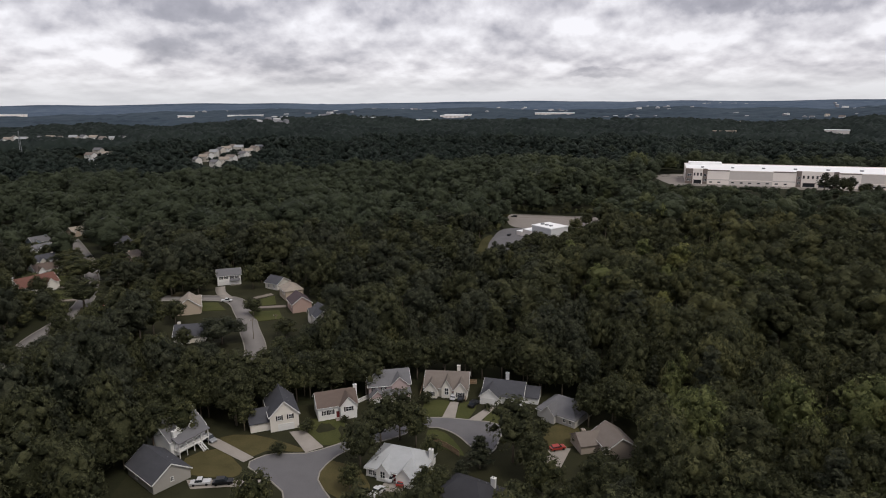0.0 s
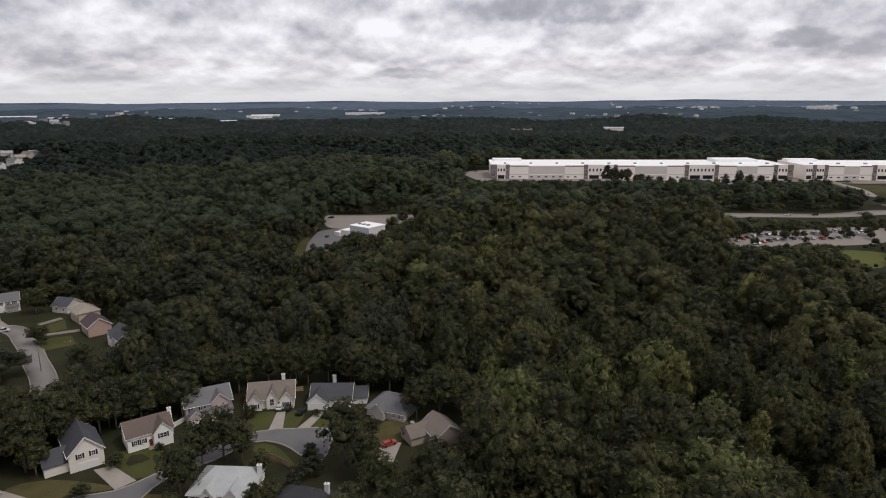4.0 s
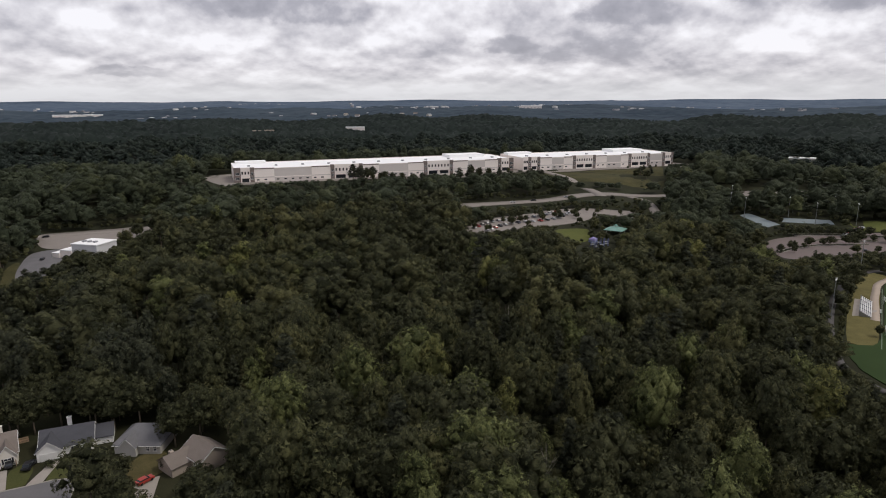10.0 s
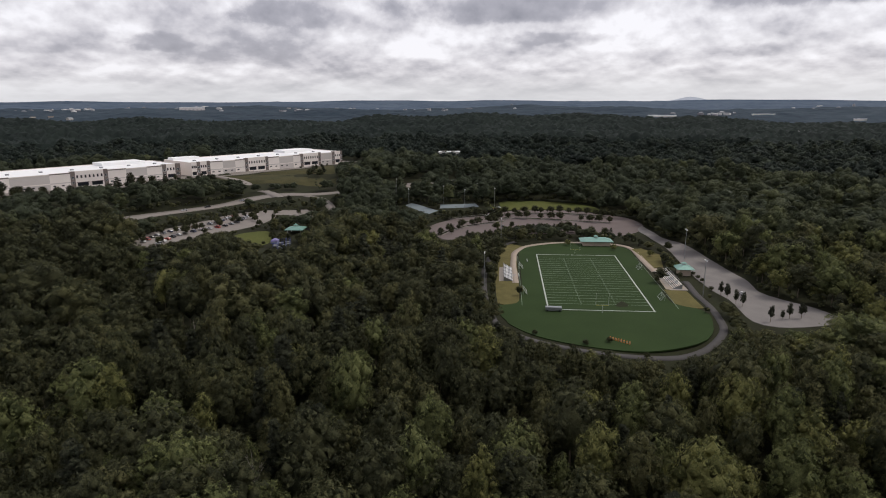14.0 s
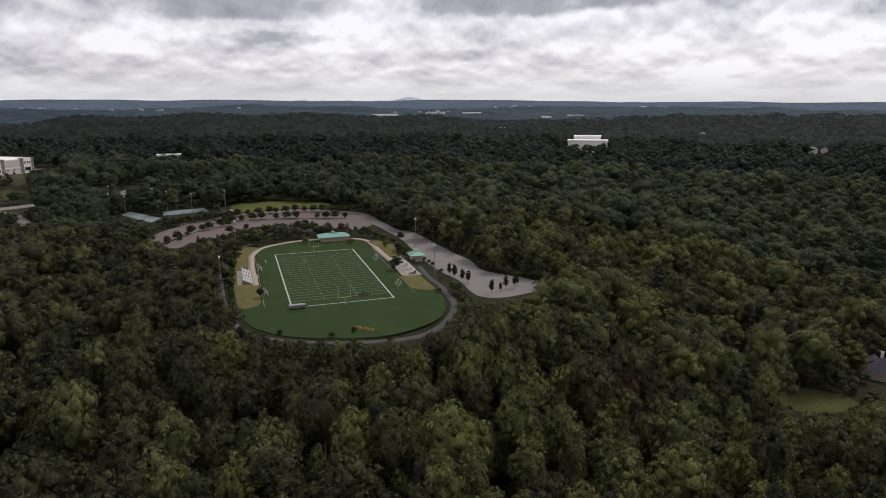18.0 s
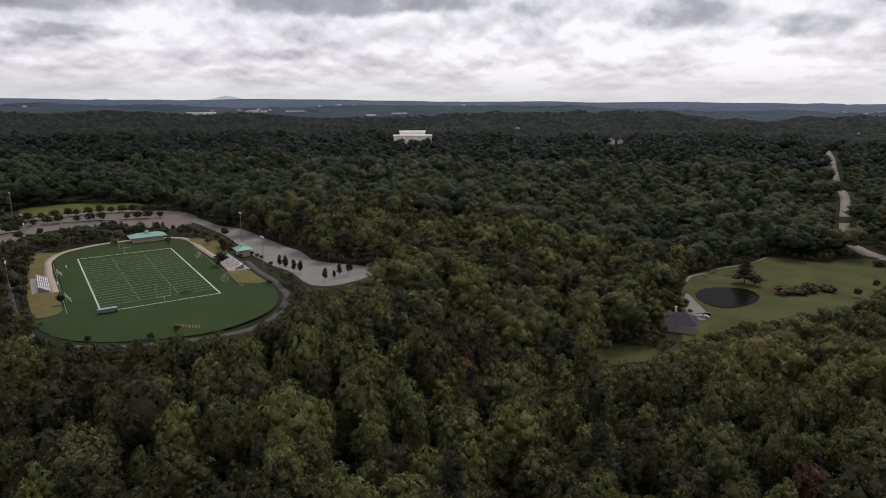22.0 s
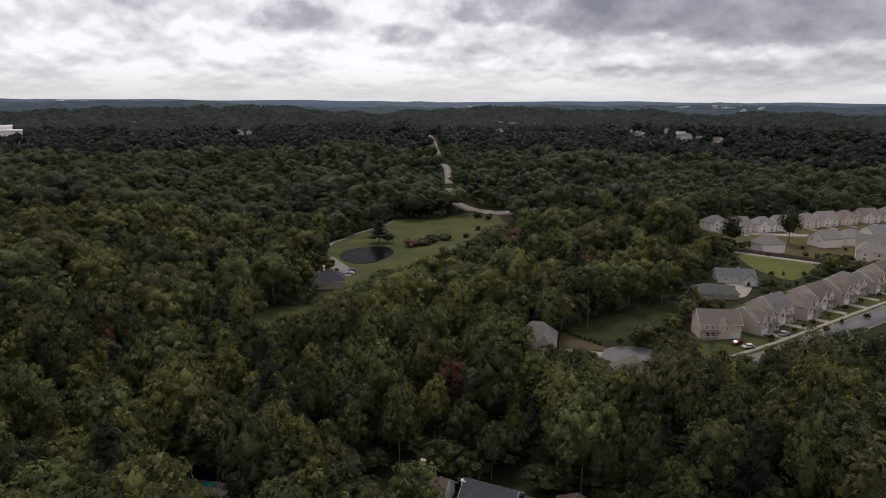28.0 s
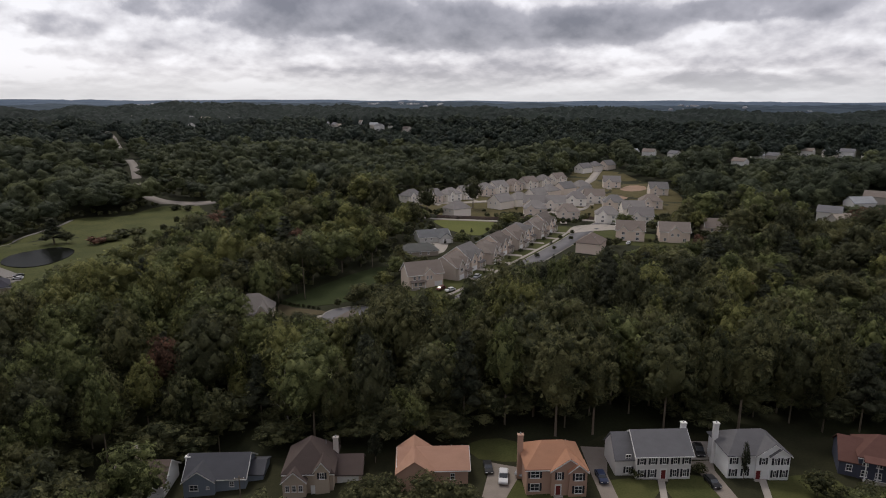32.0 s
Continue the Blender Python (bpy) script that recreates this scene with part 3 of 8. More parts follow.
def trunk_mesh(seed, limbs=4, n=6):
    rng = np.random.default_rng(seed)
    bm = bmesh.new()
    add_tube(bm, (0, 0, -0.03), (0.005, 0, 0.35), 0.018, 0.013, n)
    add_tube(bm, (0.005, 0, 0.35), (0.0, 0.01, 0.78), 0.013, 0.004, n)
    for k in range(limbs):
        a, h = rng.uniform(0, 6.28), rng.uniform(0.32, 0.6)
        add_tube(bm, (0.003, 0, h), (math.cos(a) * 0.18, math.sin(a) * 0.18, h + rng.uniform(0.1, 0.2)), 0.007, 0.002, 4)
    bm.verts.ensure_lookup_table()
    bmesh.ops.triangulate(bm, faces=list(bm.faces))
    v = np.array([x.co[:] for x in bm.verts])
    bm.verts.index_update()
    f = np.array([[x.index for x in g.verts] for g in bm.faces])
    bm.free()
    return v, f


KINDS = ("broad", "wide", "tall", "broad", "wide", "pine")
ICO2 = ico(1)
DOME = (np.array([(math.cos(a) * q, math.sin(a) * q, h) for q, h in ((0.9, -0.7), (0.95, 0.2), (0.5, 0.82)) for a in (0, 1.26, 2.51, 3.77, 5.03)] + [(0.1, 0.05, 0.98)]), np.array([f for i in range(5) for f in ((i, (i + 1) % 5, 5 + (i + 1) % 5), (i, 5 + (i + 1) % 5, 5 + i), (5 + i, 5 + (i + 1) % 5, 10 + (i + 1) % 5), (5 + i, 10 + (i + 1) % 5, 10 + i), (10 + i, 10 + (i + 1) % 5, 15))]))
NEAR = [crown(10 + i, 20, 44, 0.045, ICO2, k, OCT) for i, k in enumerate(KINDS)]
MIDS = [crown(30 + i, 15, 20, 0.060, ICO, k, OCT) for i, k in enumerate(KINDS)]
LOWS = [crown(50 + i, 9, 2, 0.075, DOME, k, OCT) if k != "pine" else crown(50 + i, 4, 3, 0.13, OCT, k) for i, k in enumerate(KINDS)]
FARS = [crown(70 + i, 5, 0, 0.1, OCT, k, OCT) if k != "pine" else crown(70 + i, 4, 0, 0.1, OCT, k) for i, k in enumerate(KINDS)]
STEM = [trunk_mesh(90 + i) for i in range(3)]
POLE = (np.array([(math.cos(a) * r, math.sin(a) * r, z) for z, r in ((-0.03, 0.015), (0.6, 0.007)) for a in (0, 2.1, 4.2)]), np.array([(0, 1, 4), (0, 4, 3), (1, 2, 5), (1, 5, 4), (2, 0, 3), (2, 3, 5)]))


def taken(x, y):
    """True where nothing grows: lawns, roads, houses."""
    out = np.zeros(len(x), bool)
    for poly in CLEAR_POLYS:
        lo, hi = poly.min(0) - 1, poly.max(0) + 1
        k = np.where((x > lo[0]) & (x < hi[0]) & (y > lo[1]) & (y < hi[1]))[0]
        if len(k):
            out[k] |= inside(poly, x[k], y[k])
    for line, half in CLEAR_LINES:
        lo, hi = line.min(0) - half, line.max(0) + half
        k = np.where((x > lo[0]) & (x < hi[0]) & (y > lo[1]) & (y < hi[1]))[0]
        if len(k):
            d = np.min((x[k, None] - line[:, 0]) ** 2 + (y[k, None] - line[:, 1]) ** 2, axis=1)
            out[k] |= d < (half + 1.0) ** 2
    for cx, cy, r in CLEAR_SPOTS:
        out |= (x - cx) ** 2 + (y - cy) ** 2 < r * r
    return out


def scatter(seed, r0, r1, gap, seen=True):
    """Jittered places of trees in the ring r0 to r1 round the origin, over the side that is seen."""
    rng = np.random.default_rng(seed)
    n = int(2 * r1 / gap) + 2
    i, j = np.meshgrid(np.arange(n), np.arange(n))
    x = (i.ravel() + 0.5 * (j.ravel() % 2)) * gap - r1 + rng.uniform(-0.38, 0.38, n * n) * gap
    y = j.ravel() * gap - r1 + rng.uniform(-0.38, 0.38, n * n) * gap
    r, az = np.hypot(x, y), np.degrees(np.arctan2(x, y))
    az = np.where(az < -100, az + 360, az)
    k = (r >= r0) & (r < r1) & ((az > -46) & (az < 208) if seen else (r < 80) | (az <= -46) | (az >= 208))
    x, y = x[k], y[k]
    k = ~taken(x, y)
    return x[k], y[k], rng


def stand_noise(x, y):
    return np.sin(x / 31 + 1.3 * np.sin(y / 47)) + np.sin(y / 26 + 1.7 * np.sin(x / 53) + 2) + 0.7 * np.sin((x + y) / 13.0)


# open ground the camera sees: trees before it shrink to the sight line
SIGHT_LINES = []


def add_sight_line(index, slack):
    """For one cleared outline: the nearest reach of it by bearing from the camera."""
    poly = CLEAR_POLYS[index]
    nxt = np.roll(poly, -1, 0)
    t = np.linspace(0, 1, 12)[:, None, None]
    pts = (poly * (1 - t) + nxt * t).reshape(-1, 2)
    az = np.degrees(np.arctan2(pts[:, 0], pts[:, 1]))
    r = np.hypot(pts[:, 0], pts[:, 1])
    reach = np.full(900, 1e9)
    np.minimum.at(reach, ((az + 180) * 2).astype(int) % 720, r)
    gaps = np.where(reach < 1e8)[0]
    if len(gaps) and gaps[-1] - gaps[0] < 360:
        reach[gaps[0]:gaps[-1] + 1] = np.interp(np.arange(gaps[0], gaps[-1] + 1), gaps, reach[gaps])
    SIGHT_LINES.append((reach, float(np.mean(height(pts[:, 0], pts[:, 1]))), slack))


def sight_cap(x, y, z):
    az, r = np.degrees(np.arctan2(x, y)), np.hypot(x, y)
    # camera height as it faces each bearing
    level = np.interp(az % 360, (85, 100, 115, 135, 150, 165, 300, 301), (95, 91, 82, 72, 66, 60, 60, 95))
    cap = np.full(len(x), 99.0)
    for reach, zg, slack in SIGHT_LINES:
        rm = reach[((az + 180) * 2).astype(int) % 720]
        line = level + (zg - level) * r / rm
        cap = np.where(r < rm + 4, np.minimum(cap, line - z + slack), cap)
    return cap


def tree_sizes(x, y, rng):
    n = len(x)
    tall = 18.0 + 3.0 * rise(300, 220, np.hypot(x, y)) + 1.3 * stand_noise(x, y) + 2.2 * np.sin(x / 61 + 2 * np.sin(y / 83)) * np.sin(y / 57 + 1.0) + rng.normal(0, 4.6, n)
    tall *= np.where(rng.random(n) < 0.16, 0.74, 1.0)
    # heights are cut to fit the camera's view of the clearings
    tall = np.minimum(np.clip(tall, 9, 28), sight_cap(x, y, height(x, y)) * rng.uniform(0.72, 1.06, n))
    s = stand_noise(x + 300, y - 200) * 0.35 + rng.normal(0, 1.55, n) - (1.0 + 1.4 * (x < 45)) * rise(60, 170, y) + 1.25 * rise(40, -60, y) - 0.9 * rise(-30, -80, x) - 0.7 * rise(40, -10, x) * rise(90, 130, y) - 0.4 * rise(50, -10, x) * rise(-40, -90, y)
    kind = rng.choice((0, 1, 2, 3, 4, 2), n)
    pine = rng.random(n) < 0.09
    kind[pine] = 5
    hue = np.digitize(s, (-0.8, 0.15, 1.2, 2.5, 3.6))
    hue[hue == 5] = 4
    hue[rng.random(n) < 0.004] = 5
    hue[pine | ((x < 45) & (y > 150) & (rng.random(n) < 0.45))] = 6
    return tall, kind, hue


def forest(name, seed, r0, r1, gap, shapes, label, stems=None, wide=1.0, leaf=None, tall_to=None, seen=True, edge=0):
    x, y, rng = scatter(seed, r0, r1, gap, seen)
    if edge:
        k = np.any([taken(x + edge * math.cos(a), y + edge * math.sin(a)) for a in np.arange(8) * math.pi / 4], axis=0)
        x, y = x[k], y[k]
    tall, kind, hue = tree_sizes(x, y, rng)
    if tall_to:
        tall = np.minimum(tall, rng.uniform(0.45, 1.0, len(x)) * tall_to)
        # low growth keeps dark greens: shade below the crowns put into its colour
        kind, hue = kind % 2, np.where(hue > 1, 1, hue)
    if leaf:
        hue = np.clip(hue % 5, 0, 4) * (len(leaf) // 2) // 5
    k = tall > 3.2
    x, y, tall, kind, hue = x[k], y[k], tall[k], kind[k], hue[k]
    z = height(x, y)
    spin = rng.uniform(0, 6.28, len(x))
    fat = wide * rng.uniform(0.78, 1.3, len(x)) * (gap / 8.2) * np.clip(15 / tall, 1, 1.6)
    V, F, M, n = [], [], [], 0

    def put(k, shape, mat):
        nonlocal n
        v, f = shape[:2]
        open_leaf = shape[2] * (len(leaf) // 2 if leaf else 8) if len(shape) > 2 else np.zeros(len(f), int)
        c, s = np.cos(spin[k])[:, None], np.sin(spin[k])[:, None]
        w = (tall[k] * fat[k])[:, None] if wide else tall[k][:, None]
        vx = (v[:, 0] * c - v[:, 1] * s) * w + x[k][:, None]
        vy = (v[:, 0] * s + v[:, 1] * c) * w + y[k][:, None]
        vz = v[:, 2] * tall[k][:, None] + z[k][:, None]
        V.append(np.stack([vx, vy, vz], -1).reshape(-1, 3))
        F.append((f[None] + (n + np.arange(len(k)) * len(v))[:, None, None]).reshape(-1, 3))
        M.append((mat[:, None] + open_leaf[None]).ravel())
        n += len(k) * len(v)

    for i, shape in enumerate(shapes):
        k = np.where(kind == i)[0]
        if len(k):
            put(k, shape, hue[k])
    if stems is not None:
        k = np.where(tall > 11)[0]
        put(k, stems, np.full(len(k), 7))
    me = raw_mesh(name, np.concatenate(V), np.concatenate(F), leaf or LEAF + [BARK] + SPRAY, np.concatenate(M), True)
    return tagged(new(name, me), label, "woods", kind="stuff")


def tree(x, y, tall, kind, hue, label, wide=1.0, seed=0, group="", name="", sink=None):
    """One tree: trunk with limbs, and a crown of leaf sprays; small trees carry their crowns low."""
    top = empty(name or ("shrub" if tall < 4.6 else "conifer" if kind == 5 else "tree"), x, y, ground_z(x, y) - tall * (sink if sink is not None else 0.13 if tall < 11.5 else 0.0), (seed * 77) % 360, label, "shrub" if tall < 4.6 else "tree", group)
    far = math.hypot(x, y) > 235 and tall < 14
    key = (kind, hue, round(tall / 2), round(wide * 5), far)
    if key not in TREE_MESH:
        v, f, m = (MIDS if far else NEAR)[kind]
        sv, sf = STEM[kind % 3]
        s = np.array([tall * wide, tall * wide, tall])
        TREE_MESH[key] = (raw_mesh("crown", v * s, f, [LEAF[hue], SPRAY[hue]], m, True), raw_mesh("trunk", sv * s, sf, [BARK]))
    c, t = TREE_MESH[key]
    part("crown", c, None, top), part("trunk", t, None, top)
    CLEAR_SPOTS.append((x, y, 3.0))
    return top


TREE_MESH = {}


def bush(x, y, r, hue, label, h=None):
    ob = new("bush", bush_mesh(hue))
    z = ground_z(x, y)
    ob.matrix_world = Matrix.LocRotScale((x, y, z), Euler((0, 0, x * 3.1)), (r, r, (h or r * 1.5)))
    return tagged(ob, label, "bush")


BUSH = {}


def bush_mesh(hue):
    if hue not in BUSH:
        rng = np.random.default_rng(400 + hue)
        got = []
        for k in range(5):
            c = np.array([rng.uniform(-0.45, 0.45), rng.uniform(-0.45, 0.45), rng.uniform(0.3, 0.65)])
            r = np.array([0.5, 0.5, 0.4]) * rng.uniform(0.8, 1.1)
            got += [lump(rng, OCT, c, r * 0.85, 0.2), cards(rng, 16, c, r, 0.3)]
        v, f, m = join(got)
        BUSH[hue] = raw_mesh("bush", v, f, [LEAF[hue], SPRAY[hue]], m, True)
    return BUSH[hue]


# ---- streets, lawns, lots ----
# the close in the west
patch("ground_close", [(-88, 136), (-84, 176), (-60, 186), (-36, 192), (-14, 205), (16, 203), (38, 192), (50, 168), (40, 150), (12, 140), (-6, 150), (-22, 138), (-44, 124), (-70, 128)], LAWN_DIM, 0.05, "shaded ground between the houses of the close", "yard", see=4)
patch("road_close", [(-58.3, 151.5), (-57.4, 156), (-52.7, 158.7), (-44.8, 158.9), (-37, 163.7), (-27.5, 171.3), (-12.9, 180.4), (1.2, 179.3), (10.8, 176.3), (9.8, 167), (7, 160), (3.0, 161.6), (-1.4, 168.7), (-5.6, 172.9), (-11.3, 174.4), (-21.9, 167.2), (-32.5, 161.7), (-37.6, 153.7), (-38.3, 146.3), (-33.2, 138), (-27.5, 126), (-40, 124), (-46.1, 141)], ASPHALT, 0.12, "grey asphalt street of the close with two round ends", "road", edge=True)
for pts in ([(-77.3, 155.4), (-70.3, 160.6), (-60.1, 151.4), (-60.9, 146.9), (-73.7, 147.9)], [(-71.8, 166.8), (-62.4, 168.7), (-46.3, 161.6), (-47, 159.6), (-56.1, 160), (-60.5, 155.5), (-67.8, 160.7)],
            [(24, 174.4), (32.1, 178), (34.4, 171.3), (30.8, 164.9), (23.6, 164.7)], [(-40, 151.5), (-37.1, 155.7), (-27.5, 150.5), (-23.6, 139.4), (-31.6, 138.7), (-36.8, 143.8)]):
    patch("ground_yard", pts, LAWN_DRY, 0.09, "patchy dry front lawn", "lawn")
for pts in ([(-49.4, 177.6), (-38.4, 179.7), (-35, 166.2), (-40.7, 163.4), (-49.4, 170.7)], [(-13.2, 191.1), (-5.3, 192.1), (-6.8, 181.9), (-12.6, 181.6)], [(-1.6, 190.2), (4, 191.5), (1.2, 180.4), (-3.2, 181)], [(10.2, 187.7), (17.7, 190.7), (15.8, 178.4), (5.5, 178.8)], [(-11.2, 173), (-5.9, 171.4), (-1.9, 164), (-0.3, 158.9), (-3.7, 160.8), (-10.3, 166.3)]):
    patch("ground_yard", pts, LAWN, 0.09, "mown green front lawn", "lawn")
for pts in ([(-4.9, 191.3), (-2.1, 191.4), (-3.1, 180.6), (-7.3, 180.3)], [(8.1, 189.2), (10.3, 188.5), (4.6, 178.6), (0.8, 179.2)], [(-52.4, 170.6), (-48, 171.7), (-40.3, 162.4), (-44.8, 159.4)], [(24.4, 164.7), (29.8, 163.4), (24, 150), (19, 152)], [(-72.6, 145.3), (-60.7, 145.6), (-52, 146), (-52, 142.5), (-60.4, 142.7), (-69.9, 141.4)], [(-76, 168), (-72, 166), (-58.5, 156.5), (-60.5, 154), (-74, 163)], [(-20, 149), (-15.5, 148), (-16, 136), (-23, 137)]):
    patch("pavement_driveway", pts, CONCRETE, 0.14, "pale concrete driveway", "driveway", smooth=False)
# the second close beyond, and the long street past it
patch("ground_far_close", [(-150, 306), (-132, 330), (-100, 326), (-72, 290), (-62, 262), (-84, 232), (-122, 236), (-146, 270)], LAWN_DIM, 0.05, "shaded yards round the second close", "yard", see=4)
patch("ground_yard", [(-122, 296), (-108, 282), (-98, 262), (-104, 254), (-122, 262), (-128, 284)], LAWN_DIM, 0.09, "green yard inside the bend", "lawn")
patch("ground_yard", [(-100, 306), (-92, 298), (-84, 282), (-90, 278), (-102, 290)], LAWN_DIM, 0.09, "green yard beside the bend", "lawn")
ribbon("road_far_close", [(-78, 214), (-84, 236), (-94, 258), (-104, 280), (-118, 300), (-148, 301), (-166, 296)], 8.0, STREET, 0.14, "pale street of the second close", kerb=True)
ribbon("pavement_driveway", [(-119, 301), (-127, 312), (-131, 322)], 5.0, CONCRETE, 0.15, "short pale driveway", "driveway", clear=1)
ribbon("road_street", [(-166, 185), (-171, 213), (-180, 244), (-182, 265), (-188, 292), (-206, 330), (-228, 366), (-255, 402), (-285, 440)], 7.4, STREET, 0.16, "long pale street between small houses", kerb=True, clear=2)
for pts in ([(-216, 312), (-206, 315), (-198, 299), (-205, 297)], [(-203, 291), (-195, 292.5), (-189, 280), (-193, 276)], [(-231, 340), (-223, 344), (-214, 327), (-219, 322)], [(-102.5, 300), (-97, 306), (-92, 292), (-98.5, 289.5)], [(-102, 281), (-88, 283), (-83, 271.5), (-93, 267.5)], [(-132.5, 293.5), (-122, 294.5), (-113.5, 283), (-125.5, 281)]):
    patch("ground_yard", pts, LAWN, 0.3, "mown front lawn beside the street", "lawn", smooth=False, see=3)
for pts in ([(-185, 285), (-175, 288), (-166, 269.5), (-177.5, 269)], [(-150, 312), (-140, 314), (-140, 304), (-150, 304)]):
    patch("ground_yard", pts, SOIL_DARK, 0.3, "shaded brown yard with bare soil", "yard", smooth=False, see=3)
for pts in ([(-219, 319), (-217.5, 316), (-203, 320), (-204, 323)], [(-205, 296.5), (-204, 293.5), (-193, 296), (-194, 299)], [(-184, 267.5), (-184, 264.5), (-163, 267), (-163, 270)], [(-101, 287.8), (-101, 285), (-86, 288), (-87, 291)], [(-107, 303), (-105.5, 300.5), (-98, 307.5), (-100, 310)]):
    patch("pavement_driveway", pts, DRIVE, 0.36, "pale driveway off the street", "driveway", smooth=False, see=3)
for pts in ([(-166, 186), (-160, 188), (-172, 250), (-180, 296), (-190, 292), (-184, 244), (-174, 206)], [(-204, 336), (-196, 326), (-222, 378), (-262, 430), (-284, 444), (-272, 414), (-238, 370)], [(-190, 304), (-150, 306), (-120, 304), (-120, 296), (-160, 292), (-186, 292)], [(-76, 216), (-86, 214), (-112, 278), (-122, 300), (-112, 302), (-96, 262)]):
    CLEAR_POLYS.append(np.array(pts, float)), CLEAR_SEE.append(3.5)
# the commercial lot and the road in the north
ribbon("road_north", [(-40, 520), (34, 514), (88, 502), (160, 480), (250, 452), (335, 413), (388, 394), (462, 372), (506, 345), (560, 305), (640, 262)], 16, LOT, 0.16, "wide pale road with verges", clear=2)
patch("road_works_lot", [(14, 396), (22, 392), (32, 402), (40, 418), (52, 444), (48, 458), (28, 458), (18, 425)], ASPHALT, 0.14, "dark grey yard of the works", "lot", see=5)
patch("pavement_works", [(34, 470), (52, 458), (76, 456), (96, 478), (104, 500), (96, 510), (60, 511), (36, 512)], LOT, 0.13, "pale forecourt along the north road", "lot", see=2)
patch("ground_works_grass", [(6, 380), (12, 382), (17, 410), (18, 436), (10, 418)], MEADOW_DIM, 0.08, "rough green strip beside the works", "grass", see=4)
# the warehouse hill
patch("road_warehouse_lot", [(186, 585), (205, 572), (330, 536), (485, 490), (560, 464), (682, 428), (712, 436), (722, 470), (695, 520), (240, 680), (196, 668)], LOT, 0.12, "pale paved apron round the warehouses", "lot", see=4)
patch("ground_bank", [(486, 448), (492, 480), (560, 458), (625, 432), (590, 395), (530, 360), (492, 388)], MEADOW_DIM, 0.1, "grassy bank below the warehouse", "grass", see=4)
CLEAR_POLYS.append(np.array([(330, 402), (380, 384), (452, 362), (508, 332), (516, 352), (470, 384), (340, 426)], float)), CLEAR_SEE.append(0.5)
ribbon("road_drive", [(452, 364), (460, 374), (470, 389), (477, 404), (481, 419), (489, 438), (500, 462), (504, 484)], 10, LOT, 0.3, "drive up to the warehouses", clear=3)
# the park: lots, lawn and court
patch("ground_park_lawn", [(306, 284), (322, 294), (339, 285), (326, 268), (307, 258), (298, 262)], MEADOW, 0.1, "bright green park lawn", "lawn", see=3)
patch("road_park_lot", [(262, 322), (300, 350), (360, 345), (392, 322), (360, 304), (300, 308)], LOT, 0.14, "grey parking lot of the park", "lot", see=1.5)
patch("road_park_lot_b", [(368, 352), (420, 338), (440, 318), (420, 306), (388, 326), (362, 344)], LOT, 0.15, "second grey parking lot of the park", "lot", see=1)
ribbon("road_park_ring", [(478, 352), (474, 336), (466, 324), (453, 308), (430, 296), (412, 297), (400, 312)], 8, LOT, 0.3, "curved park drive", clear=3)
CLEAR_POLYS.append(np.array([(470, 350), (480, 346), (472, 322), (456, 304), (430, 292), (414, 294), (424, 304), (452, 314)], float)), CLEAR_SEE.append(3)
# the playing field
ribbon("pavement_field_loop", [(412, 128), (398, 132), (374, 132), (333, 122), (294, 108), (262, 93), (245, 81), (236, 62), (234, 36), (241, 13), (252, 2), (266, -4), (281, -6.5), (296, -4), (313, 0.5), (333, 8), (352, 14)], 3.4, LOOP, 0.14, "dark asphalt path round the field", "path", clear=0.6)
ribbon("pavement_field_walk", [(313, 97), (330, 103), (346, 109), (362, 114), (381, 119), (402, 117), (419, 102), (427, 83), (428, 64), (421, 52), (392, 41), (366, 31)], 3.6, SAND, 0.24, "pale path from the bleachers round the end of the field", "path", clear=3)
patch("ground_field", [(254, 82), (263, 89), (274, 93), (280, 86), (302, 90), (350, 106), (380, 116), (398, 117), (418, 100), (424, 84), (426, 66), (419, 54), (390, 44), (361, 34), (334, 25), (310, 17), (306, 6), (299, 0), (286, -2), (272, -2), (258, 3), (242, 20), (238, 42), (241, 64), (250, 79)], TURF, 0.2, "dark green synthetic turf of the field", "turf", flat=0.0, see=-1)
patch("ground_field_side", [(276, 84), (288, 87), (304, 92), (350, 108), (380, 118), (400, 120), (402, 129), (391, 131), (374, 128), (333, 116), (288, 99), (276, 94)], GOLD_GRASS, 0.16, "dry golden grass bank beside the field", "grass", see=0, smooth=False)
patch("ground_field_side", [(332, 23), (334, 12), (308, 2.5), (306, 6), (308, 15)], GOLD_GRASS, 0.22, "straw-coloured grass beside the field", "grass", smooth=False)
patch("pavement_stand", [(373, 33.5), (333, 22), (335, 12.5), (364, 20.5), (378, 27.5)], SAND, 0.23, "pale concrete terrace under the bleachers", "terrace", smooth=False)
patch("ground_field_side", [(420, 52), (424, 46), (411, 33), (380, 28), (375, 33), (399, 42)], GOLD_GRASS, 0.24, "straw-coloured grass by the pavilion", "grass", smooth=False)
patch("road_field_lot", [(419, 199), (404, 185), (391, 171), (421, 165), (429, 157), (454, 151), (467, 136), (475, 117), (480, 100), (466, 88), (456, 76), (460, 64), (476, 56), (499, 54), (516, 60), (533, 75), (533, 103), (528, 129), (519, 150), (508, 168), (490, 184), (470, 198), (451, 206), (432, 206)], LOT_RED, 0.14, "reddish paved parking lot on a curve", "lot", see=1.5)
patch("ground_field_green", [(514, 180), (540, 194), (560, 176), (566, 136), (560, 104), (541, 96), (538, 106), (531, 130), (522, 151), (514, 169)], MEADOW, 0.18, "mown green slope above the lot", "grass", see=0)
